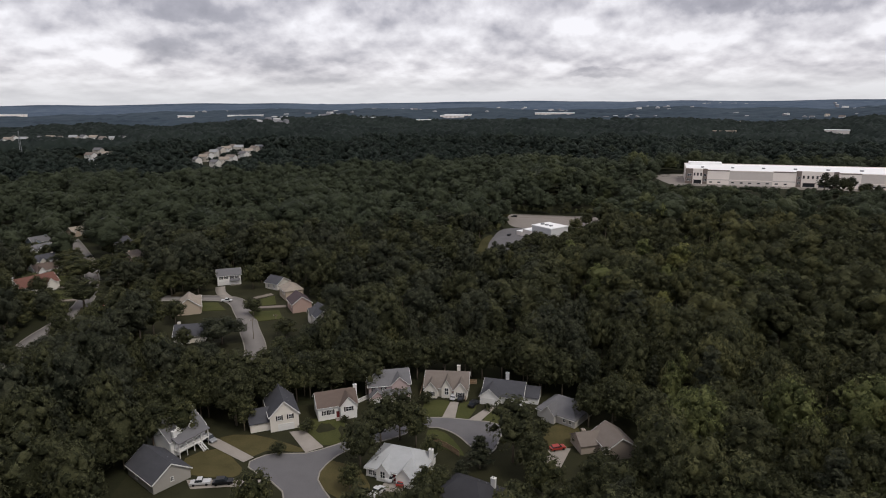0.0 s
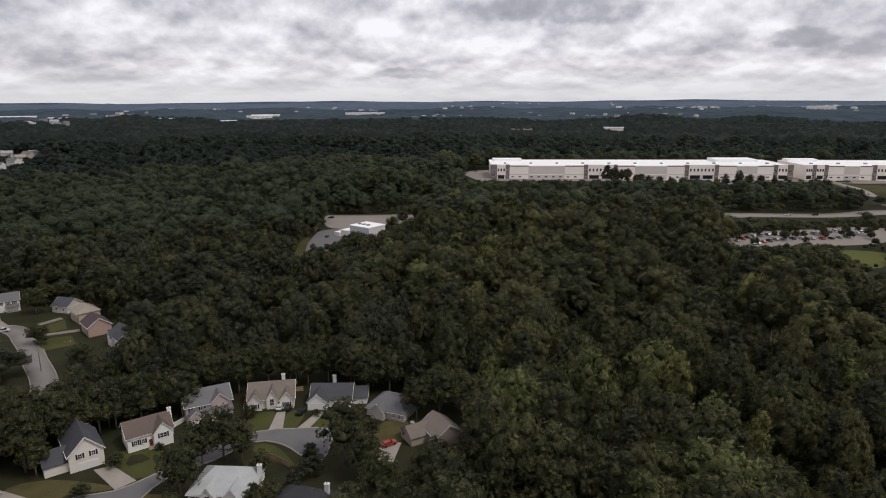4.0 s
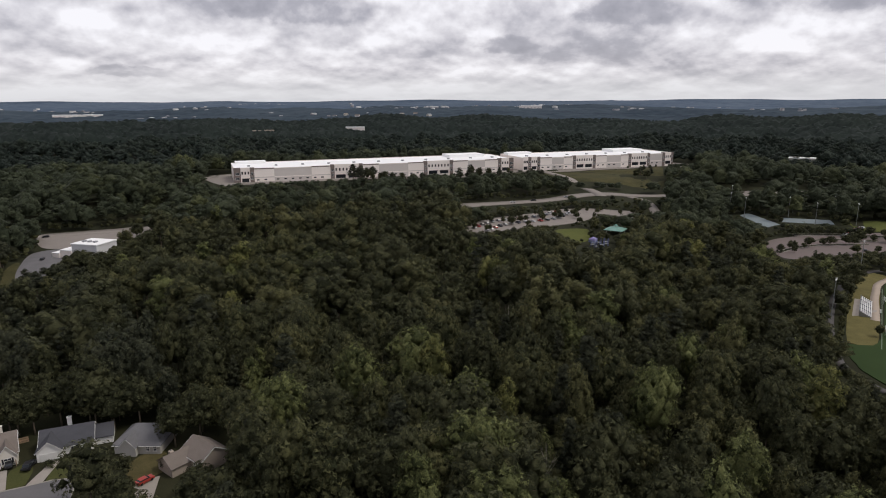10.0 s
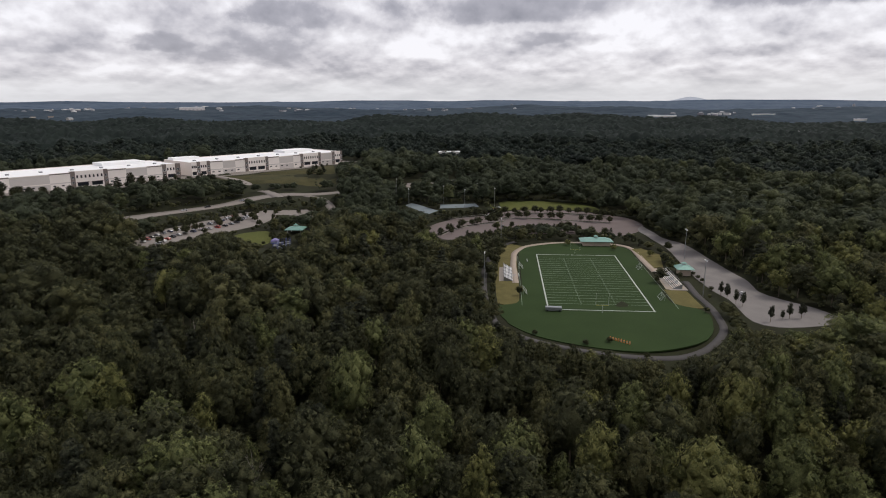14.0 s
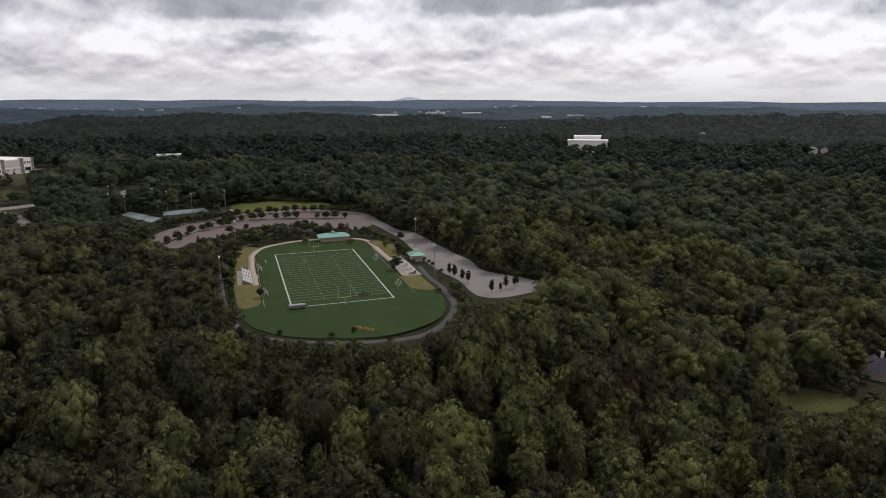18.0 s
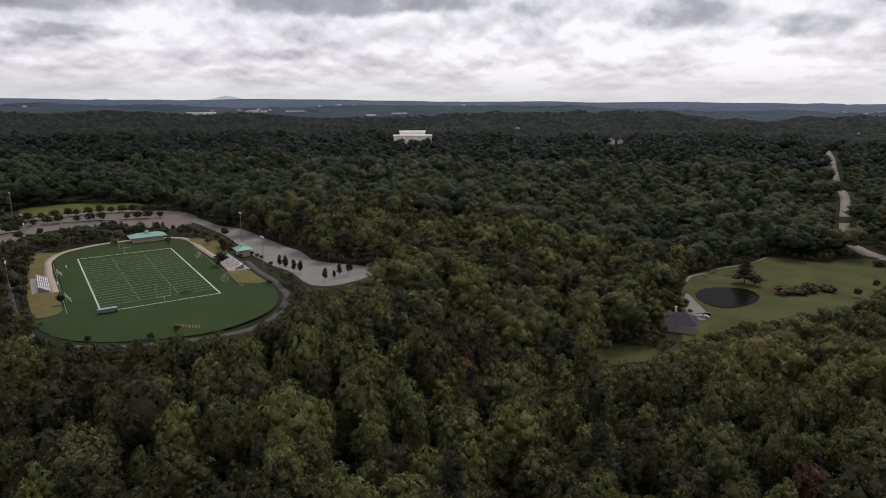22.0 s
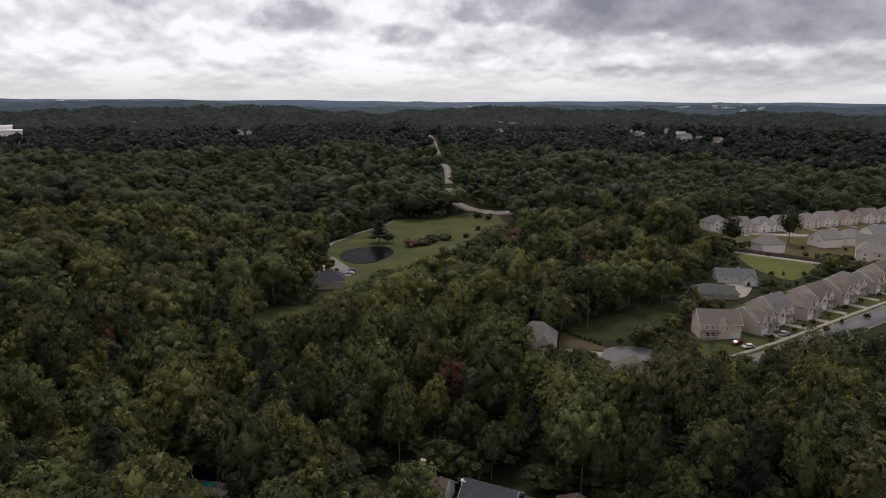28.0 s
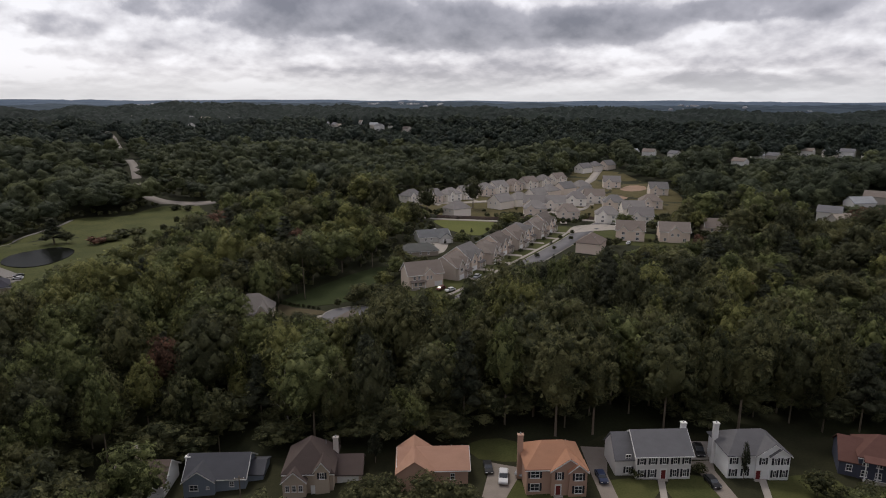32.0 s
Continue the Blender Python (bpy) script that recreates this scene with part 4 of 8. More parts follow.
for pts in ([(412, 186), (433, 186), (451, 181), (463, 173), (478, 159)], [(458, 191), (474, 181), (483, 170), (490, 158), (493, 142), (496, 128), (500, 112), (504, 98), (506, 80)], [(466, 203), (482, 189), (497, 175), (502, 158), (509, 140), (516, 125), (522, 108), (526, 96), (526, 84)]):
    ribbon("pavement_island", pts, 2.6, LAWN_DIM, 0.3, "planted island in the parking lot", "island", clear=0, kerb=True)
patch("road_field_drive", [(511, 60), (467, 39), (448, 21), (409, 3), (364, -17), (349, -22), (340, -32), (331, -46), (316, -56), (303, -43), (294, -28), (297, -18), (311, -13), (328, -8), (348, 4), (386, 17), (434, 32), (478, 54)], STREET, 0.16, "wide pale drive beside the field", "lot", see=-1)
CLEAR_POLYS.append(np.array([(303, -3), (290, -10), (270, -9), (255, -3), (243, 9), (235, 24), (242, 26), (250, 12), (262, 2), (280, -3)], float)), CLEAR_SEE.append(-1)
for pts in ([(496, 259), (511, 260), (486, 222), (468, 224)], [(497, 226), (516, 234), (535, 207), (519, 197)]):
    patch("road_tennis", pts, COURT, 0.16, "pale blue-grey tennis court", "court", see=1, smooth=False)
# the pond meadow
MEADOW_SIDES = [(307, -232), (331, -255), (345, -270), (350, -284), (347, -300), (351, -318), (361, -342), (350, -352), (337, -362), (337, -385), (328, -401), (312, -406), (295, -406), (291, -394), (286, -360), (272, -330), (262, -306), (259, -280), (253, -256), (252, -230), (242, -203), (245, -192), (274, -209)]
CLEAR_POLYS.append(smooth_line(MEADOW_SIDES, 5.0, True)), CLEAR_SEE.append(0.5)
# under the edge of the woods the grass reaches further down
patch("ground_meadow", [(x * 0.93, y * 0.93) if 11 < i < 22 else (x, y) for i, (x, y) in enumerate(MEADOW_SIDES)], MEADOW_DRY, 0.1, "open green meadow round a pond", "meadow", clear=False)
patch("ground_meadow_low", [(240, -144), (237, -156), (231, -164), (223, -163), (218, -151), (219, -136), (228, -134)], MEADOW_DRY, 0.1, "small clearing below the house", "meadow", see=2)
patch("water", [(297, -234), (304.8, -246), (303, -260), (296.5, -269), (283.4, -266), (273.6, -253), (270.2, -237), (276, -229), (287.5, -229)], WATER, 0.18, "still dark pond", "pond", clear=False, flat=-21.75)
patch("pavement_pond_drive", [(300, -230), (287, -226), (272, -221), (262, -217), (259, -210), (268, -209), (282, -216)], STREET, 0.2, "gravel drive beside the pond", "driveway", clear=False)
ribbon("pavement_meadow_path", [(360, -338), (351, -319), (346, -301), (346, -283), (333, -257), (318, -242)], 2.2, STREET, 0.2, "narrow pale track along the meadow", "path", clear=0)
ribbon("road_country", [(268, -440), (302, -413), (345, -402), (385, -432), (489, -538), (600, -640), (739, -774), (900, -920)], 8, LOT, 0.16, "pale country road through the woods", clear=3.2)
# the new estate
ribbon("road_estate", [(66, -206), (57, -218), (51, -233), (46, -252), (39.5, -280), (31.6, -313), (26, -336), (19, -372), (10, -400)], 9, ASPHALT, 0.16, "grey street of the estate", kerb=True, clear=3)
ribbon("pavement_estate", [(73, -210), (64, -221), (58, -236), (53, -254), (46.5, -281), (38.6, -314), (33, -337), (27, -370)], 1.6, CONCRETE, 0.2, "concrete pavement along the estate street", "pavement", clear=0)
patch("road_estate_side", [(28, -364), (24, -390), (4, -396), (-2, -386), (16, -372)], CONCRETE, 0.19, "pale side street of the estate", "road")
patch("road_estate_round", [(102, -203), (101.5, -212), (92, -218), (85, -213), (83, -203), (86, -191), (95, -192)], ASPHALT, 0.17, "round asphalt turning place", "road", edge=True, see=4)
patch("pavement_driveway", [(100, -197), (113.5, -190.5), (117, -198), (101.5, -205.5)], CONCRETE, 0.15, "pale driveway at the turning place", "driveway", see=4, smooth=False)
CLEAR_POLYS.append(np.array([(59, -224), (52, -242), (43, -260), (30, -278), (15, -295), (0, -309), (-17, -328), (-36, -338), (-40, -352), (10, -392), (40, -372), (62, -262)], float)), CLEAR_SEE.append(4.0)
patch("ground_estate", [(84, -222), (88, -244), (76, -300), (52, -376), (30, -384), (-44, -366), (-44, -344), (0, -340), (22, -330), (36, -280), (44, -236), (58, -210)], LAWN, 0.06, "small tended front yards", "yard", see=8)
patch("ground_yard", [(117, -199), (122, -206), (126, -214), (117, -211), (105, -210), (103, -206.5)], SOIL_DARK, 0.1, "brown bare yard beside the driveway", "yard", see=2)
patch("ground_lawn", [(127, -219), (112, -258), (99, -268), (95, -247), (95, -228), (108, -216), (120, -212)], LAWN_DEEP, 0.08, "dark green lawn behind the turning place", "lawn", see=6)
patch("ground_green", [(113, -378), (99.7, -384), (76, -384), (72.4, -366), (74, -338), (90.6, -345), (104, -361)], MEADOW, 0.08, "walled square of mown green grass", "lawn")
patch("ground_pool", [(108, -330), (92, -338), (80, -318), (78, -290), (98, -280), (110, -300)], LAWN_DIM, 0.05, "ground round the low houses", "yard", see=5)
patch("pavement_pool", [(94, -328), (86, -318), (82, -296), (88, -290), (94, -304), (98, -318)], CONCRETE, 0.14, "pale concrete court between the low houses", "driveway")
ribbon("road_estate_back", [(150, -384), (114, -384), (93, -386), (66, -390), (46, -402), (20, -408), (0, -402)], 5, CONCRETE, 0.18, "pale lane along a wall", clear=2)
patch("ground_estate_back", [(168, -440), (106, -396), (40, -410), (-8, -412), (-40, -450), (-40, -570), (0, -680), (14, -716), (52, -716), (60, -620), (100, -540), (160, -480)], LAWN_DRY, 0.05, "bare and grassy plots of the estate", "yard", see=5)
ribbon("road_estate_far", [(150, -440), (110, -458), (76, -490), (50, -545), (36, -600), (32, -660), (30, -720)], 8, CONCRETE, 0.16, "far street of the estate", clear=2)
ribbon("road_estate_far", [(60, -428), (34, -440), (26, -470), (34, -520), (36, -590)], 7, CONCRETE, 0.18, "back street of the estate", clear=2)
patch("ground_soil", [(4, -566), (-4, -598), (-16, -596), (-17, -572), (-6, -556)], SOIL, 0.12, "bare orange building plot", "soil")
patch("ground_soil", [(14, -512), (8, -530), (-3.5, -524), (2, -504)], SOIL, 0.12, "bare orange building plot", "soil")
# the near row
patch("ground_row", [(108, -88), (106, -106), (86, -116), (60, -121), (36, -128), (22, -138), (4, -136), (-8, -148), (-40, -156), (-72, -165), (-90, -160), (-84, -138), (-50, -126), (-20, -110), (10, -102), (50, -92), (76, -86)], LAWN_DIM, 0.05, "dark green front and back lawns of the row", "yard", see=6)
for pts in ([(23, -126), (12, -127), (9, -132), (20, -136), (27, -132)], [(0, -112), (14, -112), (14, -119), (2, -121)], [(-14.5, -121), (-15, -128), (-4, -124), (-6, -116)], [(-18, -122), (-18, -130), (-27, -133), (-30, -124)], [(-38, -128), (-38.5, -137), (-52, -141), (-54, -130)]):
    patch("ground_yard", pts, LAWN, 0.09, "dark green mown lawn", "lawn")
patch("pavement_court", [(-21, -138.5), (-27.6, -141), (-28.4, -149.5), (-19.5, -146.5)], CONCRETE, 0.16, "pale concrete court between two white houses", "driveway", smooth=False)
for pts in ([(19, -112), (14.5, -110), (12.5, -124), (20, -125)], [(1.5, -137), (-4.5, -138.5), (-5, -127), (-8.4, -116), (-5.2, -115), (-2, -125)], [(-22, -138), (-27.4, -140.5), (-27.4, -136), (-31.4, -124), (-28.2, -123), (-24.5, -133)]):
    patch("pavement_driveway", pts, DRIVE, 0.12, "weathered concrete driveway between two houses", "driveway", smooth=False)
for pts in ([(-15.3, -129.3), (-16.7, -129.8), (-17.3, -118), (-15.9, -118)], [(-36, -137), (-37.5, -137.4), (-37.4, -124), (-35.9, -124)], [(3.4, -119.5), (4.9, -119.2), (4.6, -110), (3.2, -110)]):
    patch("pavement_path", pts, CONCRETE, 0.13, "narrow concrete front path", "path", smooth=False)
patch("ground_plot", [(131, -53), (133.5, -62), (121, -68), (116.5, -60)], CONCRETE, 0.1, "grey patio of a fenced back yard", "yard", see=5)


# ---- houses ----
def prism(pts, y0, y1):
    """An upright outline in x and z, drawn out from y0 to y1."""
    bm = bmesh.new()
    a = [bm.verts.new((x, y0, z)) for x, z in pts]
    b = [bm.verts.new((x, y1, z)) for x, z in pts]
    bm.faces.new(a), bm.faces.new(b[::-1])
    for i in range(len(pts)):
        j = (i + 1) % len(pts)
        bm.faces.new((a[i], b[i], b[j], a[j]))
    return bm


def gable_roof(w, d, h, rh, over=0.45, thick=0.22):
    """Two slopes with the ridge along x."""
    s = rh / (d / 2)
    y, z = d / 2 + over, h - over * s
    pts = [(-y, z), (0, h + rh), (y, z), (y, z + thick), (0, h + rh + thick * 1.15), (-y, z + thick)]
    bm = prism(pts, -w / 2 - over, w / 2 + over)
    bmesh.ops.rotate(bm, verts=list(bm.verts), cent=(0, 0, 0), matrix=Matrix.Rotation(radians(90), 3, "Z"))
    return bm


def hip_roof(w, d, h, rh, over=0.45, thick=0.2):
    x, y = w / 2 + over, d / 2 + over
    rx, ry = (max(0.05, w / 2 - d / 2 * 0.8), 0.05) if w >= d else (0.05, max(0.05, d / 2 - w / 2 * 0.8))
    bm = bmesh.new()
    rows = [[bm.verts.new((a * p, b * q, zz)) for a, b in ((-1, -1), (1, -1), (1, 1), (-1, 1))] for p, q, zz in ((x, y, h - 0.15), (x, y, h - 0.15 + thick), (rx, ry, h + rh))]
    bm.faces.new(rows[0][::-1]), bm.faces.new(rows[2])
    for r, t in ((rows[0], rows[1]), (rows[1], rows[2])):
        for i in range(4):
            j = (i + 1) % 4
            bm.faces.new((r[i], r[j], t[j], t[i]))
    return bm


PIECE = {}


def window(house, x, y, z, w=1.0, h=1.5, face="front", shutter=None, trim=None):
    """A framed window on one wall; shutters stand beside it."""
    turn = {"front": 0, "back": 180, "left": -90, "right": 90}[face]
    key = ("w", round(w, 2), round(h, 2))
    if key not in PIECE:
        t = 0.11
        xs, zs = (-w / 2, -w / 2 + t, -0.035, 0.035, w / 2 - t, w / 2), (0, t, h / 2 - 0.04, h / 2 + 0.04, h - t, h)
        bm = bmesh.new()
        grid = [[bm.verts.new((x_, -0.09, z_)) for x_ in xs] for z_ in zs]
        flat = [bm.faces.new((grid[j][i], grid[j][i + 1], grid[j + 1][i + 1], grid[j + 1][i])) for j in range(5) for i in range(5) if not (i in (1, 3) and j in (1, 3))]
        back = bmesh.ops.extrude_face_region(bm, geom=flat)["geom"]
        bmesh.ops.translate(bm, verts=[g for g in back if isinstance(g, bmesh.types.BMVert)], vec=(0, 0.1, 0))
        bmesh.ops.recalc_face_normals(bm, faces=bm.faces)
        fm = bpy.data.meshes.new("window_frame")
        bm.to_mesh(fm), bm.free()
        bm = box(-w / 2 - 0.1, -0.16, -0.1, w / 2 + 0.1, 0.02, -0.004)
        sm = bpy.data.meshes.new("window_sill")
        bm.to_mesh(sm), bm.free()
        sm.materials.append(TRIM)
        bm = box(-w / 2 + 0.05, -0.04, 0.05, w / 2 - 0.05, 0.0, h - 0.05)
        pm = bpy.data.meshes.new("pane")
        bm.to_mesh(pm), bm.free()
        pm.materials.append(GLASS)
        PIECE[key] = (fm, pm, sm)
    fm, pm, sm = PIECE[key]
    tk = ("f", key, trim)
    if tk not in PIECE:
        PIECE[tk] = fm.copy()
        PIECE[tk].materials.append(wall_mat(trim) if trim else TRIM)
    o = part("window", PIECE[tk], None, house)
    o.matrix_local = pose(x, y, z, 0, 0, turn)
    part("pane", pm, None, o), part("sill", sm, None, o)
    if shutter:
        sk = ("s", key, shutter)
        if sk not in PIECE:
            bm = box(-0.21, -0.06, 0, 0.21, 0.02, h, 0.02)
            PIECE[sk] = bpy.data.meshes.new("shutter")
            bm.to_mesh(PIECE[sk]), bm.free()
            PIECE[sk].materials.append(wall_mat(shutter))
        for sx in (-1, 1):
            part("shutter", PIECE[sk], None, o).matrix_local = pose(sx * (w / 2 + 0.24), 0, 0)
    return o


def garage_door(house, x, y, w=4.8, h=2.2, z=0.05, face="front"):
    bm = box(-w / 2, -0.05, 0, w / 2, 0.02, h)
    for i in range(4):
        for j in range(max(2, round(w / 1.2))):
            n = max(2, round(w / 1.2))
            add_box(bm, -w / 2 + (j + 0.12) * w / n, -0.075, (i + 0.12) * h / 4, -w / 2 + (j + 0.88) * w / n, -0.045, (i + 0.88) * h / 4)
    o = part("garage_door", bm, TRIM, house, "white panelled garage door")
    o.matrix_local = pose(x, y, z, 0, 0, {"front": 0, "left": -90, "right": 90, "back": 180}[face])


def front_door(house, x, y, z=0.3, c=(0.16, 0.03, 0.03), steps=True, face=0):
    o = part("door", box(-0.48, -0.05, 0, 0.48, 0.02, 2.05), wall_mat(c), house)
    o.matrix_local = pose(x, y, z, 0, 0, face)
    bm = bmesh.new()
    for a in ((-0.68, 0, -0.48, 2.25), (0.48, 0, 0.68, 2.25), (-0.68, 2.05, 0.68, 2.35)):
        add_box(bm, a[0], -0.1, a[1], a[2], 0.02, a[3])
    part("frame", bm, TRIM, o)
    if steps:
        bm = bmesh.new()
        for i in range(4):
            add_box(bm, -0.9, -0.5 - 0.35 * (i + 1), -0.6, 0.9, -0.15 - 0.35 * i, -0.02 - 0.17 * i)
        part("step", bm, CONCRETE, o)


def chimney(house, x, y, top, mat, w=1.1, d=0.8, low=-0.8):
    o = part("chimney", box(x - w / 2, y - d / 2, low, x + w / 2, y + d / 2, top), mat, house)
    part("chimney_cap", box(x - w / 2 - 0.1, y - d / 2 - 0.1, top, x + w / 2 + 0.1, y + d / 2 + 0.1, top + 0.18), mat, o)
    part("flue", tube((x, y, top + 0.18), (x, y, top + 0.55), 0.16), STEEL, o)


def vents(house, x, y, z):
    part("vent_pipe", tube((x, y, z - 0.5), (x, y, z + 0.4), 0.08, n=6), STEEL, house)


def house(x, y, rz, w, d, h, rh, roof, wall, label, hip=False, gables=(), wings=(), windows=(), chim=None, chim_mat=None, doors=(), garages=(), porch=None, dz=0.0, group="", name="house", pipes=2, trim=True, see=None):
    """A house whose front looks along its own -y. gables: (x, width, stands out, eaves, rise); wings: (x, y, width, depth, eaves, rise, ridge along x?)."""
    top = empty(name, x, y, ground_z(x, y) + dz, rz, label, "house", group)
    R, W = roof_mat(roof), wall_mat(wall)
    if hip:
        part("wall", box(-w / 2, -d / 2, -2.0, w / 2, d / 2, h), W, top)
        part("roof", hip_roof(w, d, h, rh), R, top)
    else:
        bm = prism([(-d / 2, -2.0), (d / 2, -2.0), (d / 2, h), (0, h + rh - 0.02), (-d / 2, h)], -w / 2, w / 2)
        bmesh.ops.rotate(bm, verts=list(bm.verts), cent=(0, 0, 0), matrix=Matrix.Rotation(radians(90), 3, "Z"))
        part("wall", bm, W, top)
        part("roof", gable_roof(w, d, h, rh), R, top)
        if trim:
            for s in (-1, 1):
                sl = math.hypot(d / 2 + 0.45, rh * (d / 2 + 0.45) / (d / 2))
                for q in (-1, 1):
                    o = part("fascia", box(-0.06, 0, -0.14, 0.06, sl, 0.16), TRIM, top)
                    ang = math.degrees(math.atan2(rh, d / 2))
                    o.matrix_local = pose(s * (w / 2 + 0.48), -q * (d / 2 + 0.45), h - 0.45 * rh / (d / 2), q * ang if q > 0 else ang, 0, 0 if q > 0 else 180)
    part("gutter", box(-w / 2 - 0.4, -d / 2 - 0.56, h - 0.32, w / 2 + 0.4, -d / 2 - 0.44, h - 0.16), TRIM, top)
    for gx, gw, go, gh, gr in gables:
        g = part("gable", prism([(-gw / 2, -2.0), (gw / 2, -2.0), (gw / 2, gh), (0, gh + gr - 0.02), (-gw / 2, gh)], -d / 2 - go, -d / 2 + 0.5), W, top)
        g.matrix_local = pose(gx, 0, 0)
        back = -d / 2 + max(0.6, min(d / 2, (gh + gr - h) / max(rh, 0.1) * d / 2))
        s, o, t = gr / (gw / 2), 0.35, 0.2
        pts = [(-gw / 2 - o, gh - o * s), (0, gh + gr), (gw / 2 + o, gh - o * s), (gw / 2 + o, gh - o * s + t), (0, gh + gr + t * 1.1), (-gw / 2 - o, gh - o * s + t)]
        part("gable_roof", prism(pts, -d / 2 - go - 0.35, back), R, g)
        part("fascia", prism([(a, b) for a, b in [(-gw / 2 - o, gh - o * s - 0.12), (0, gh + gr - 0.14), (gw / 2 + o, gh - o * s - 0.12), (gw / 2 + o, gh - o * s + 0.12), (0, gh + gr + 0.12), (-gw / 2 - o, gh - o * s + 0.12)]], -d / 2 - go - 0.43, -d / 2 - go - 0.355), TRIM, g)
    for wx, wy, ww, wd, wh, wr, along in wings:
        g = empty_part("wing", top)
        g.matrix_local = pose(wx, wy, 0, 0, 0, 0 if along else 90)
        if not along:
            ww, wd = wd, ww
        bm = prism([(-wd / 2, -2.0), (wd / 2, -2.0), (wd / 2, wh), (0, wh + wr - 0.02), (-wd / 2, wh)], -ww / 2, ww / 2)
        bmesh.ops.rotate(bm, verts=list(bm.verts), cent=(0, 0, 0), matrix=Matrix.Rotation(radians(90), 3, "Z"))
        g.data = bpy.data.meshes.new("wing")
        bm.to_mesh(g.data), bm.free()
        g.data.materials.append(W)
        part("wing_roof", gable_roof(ww, wd, wh, wr, 0.35), R, g)
    for win in windows:
        window(top, *win[:3], **win[3])
    for dd in doors:
        front_door(top, *dd[:2], **(dd[2] if len(dd) > 2 else {}))
    for gd in garages:
        garage_door(top, *gd[:2], **(gd[2] if len(gd) > 2 else {}))
    if chim:
        chimney(top, *chim, chim_mat or W)
    for i in range(pipes):
        vents(top, w * (0.12 + 0.16 * i), d * 0.2, h + rh * 0.6)
    if porch:
        px, pw, pd, pz, ph = porch
        p = part("porch", box(px - pw / 2, -d / 2 - pd, pz - 0.25 if pz > 1.2 else -1.5, px + pw / 2, -d / 2, pz), TRIM if pz > 1.2 else CONCRETE, top)
        if pz > 1.2:
            for i in range(9):
                part("step", box(px + 1.0, -d / 2 - pd - 0.28 * (i + 1), pz - (i + 1) * pz / 9 - 0.06, px + 2.4, -d / 2 - pd - 0.28 * i, pz - (i + 1) * pz / 9), TRIM, p)
            for sx in (0.95, 2.4):
                part("stringer", prism([(-d / 2 - pd - 2.6, -0.1), (-d / 2 - pd, pz - 0.3), (-d / 2 - pd, pz), (-d / 2 - pd - 2.6, 0.2)], 0, 0.06), TRIM, p).matrix_local = pose(px + sx, 0, 0, 0, 0, 90) @ pose(0, 0, 0)
        bm = prism([(-d / 2 - pd - 0.3, ph), (-d / 2, ph + pd * 0.4), (-d / 2, ph + pd * 0.4 + 0.2), (-d / 2 - pd - 0.3, ph + 0.2)], -pw / 2 - 0.3, pw / 2 + 0.3)
        bmesh.ops.rotate(bm, verts=list(bm.verts), cent=(0, 0, 0), matrix=Matrix.Rotation(radians(90), 3, "Z"))
        bmesh.ops.translate(bm, verts=list(bm.verts), vec=(px, 0, 0))
        part("porch_roof", bm, R, p)
        n = max(2, round(pw / 2.4) + 1)
        for i in range(n):
            cx = px - pw / 2 + 0.15 + (pw - 0.3) * i / (n - 1)
            part("porch_post", box(cx - 0.1, -d / 2 - pd + 0.05, -1.0 if pz > 1.2 else pz, cx + 0.1, -d / 2 - pd + 0.25, ph), TRIM, p)
        part("railing", box(px - pw / 2, -d / 2 - pd + 0.1, pz + 0.75, px + pw / 2, -d / 2 - pd + 0.18, pz + 0.85), TRIM, p)
    CLEAR_SPOTS.append((x, y, max(w, d) * 0.62))
    if see is not None:
        CLEAR_POLYS.append(np.array([(x + 6 * math.cos(k * 0.785), y + 6 * math.sin(k * 0.785)) for k in range(8)])), CLEAR_SEE.append(see)
    return top


def empty_part(name, parent):
    ob = new(name, bpy.data.meshes.new(name))
    ob.parent = parent
    return ob


def row(xs, z, d, y=None, w=1.0, h=1.5, shutter=None, face="front"):
    return [(x, -d / 2 if y is None else y, z, dict(w=w, h=h, shutter=shutter, face=face)) for x in xs]


GREY, DGREY, BROWN, TAN, LGREY, BLACK = (0.15, 0.148, 0.155), (0.075, 0.076, 0.086), (0.13, 0.10, 0.086), (0.185, 0.158, 0.14), (0.30, 0.31, 0.32), (0.05, 0.05, 0.056)
IVORY, WHITE, SALMON, BLUEW, BEIGE, TAUPE = (0.72, 0.68, 0.62), (0.82, 0.81, 0.79), (0.43, 0.28, 0.21), (0.22, 0.255, 0.30), (0.46, 0.38, 0.30), (0.30, 0.26, 0.22)
DARK = (0.03, 0.03, 0.035)


# the close in the west
house(-26, 197, 14, 13.5, 9.5, 5.4, 3.2, GREY, (0.47, 0.37, 0.36), "rosy two-storey house with a grey roof and a long porch", gables=[(3.2, 5.0, 0.6, 5.8, 2.4), (-4.3, 4.6, 2.8, 2.7, 2.2)], garages=[(-4.3, -7.57, dict(w=3.6))], porch=(2.4, 8.4, 2.4, 0.5, 2.9), windows=row((-5, -2, 2.2, 4.2), 3.6, 9.5, shutter=DARK) , chim=(-6.9, 1, 9.2))
house(-6, 200, -4, 14.2, 10, 3.4, 3.6, TAN, IVORY, "cream house with three white gables and a tan roof", gables=[(-5, 4.2, 1.4, 3.2, 2.6), (0.2, 3.4, 0.8, 3.6, 3.0), (4.8, 4.4, 1.4, 3.2, 2.8)], windows=row((-5,), 0.9, 12.8, w=1.6, shutter=DARK) + row((0.2,), 1.2, 11.6, w=1.4, h=2.4) + row((4.8,), 0.9, 12.8, w=1.8, shutter=DARK), chim=(3.5, 3.5, 7.6), doors=[(2.2, -5.0)])
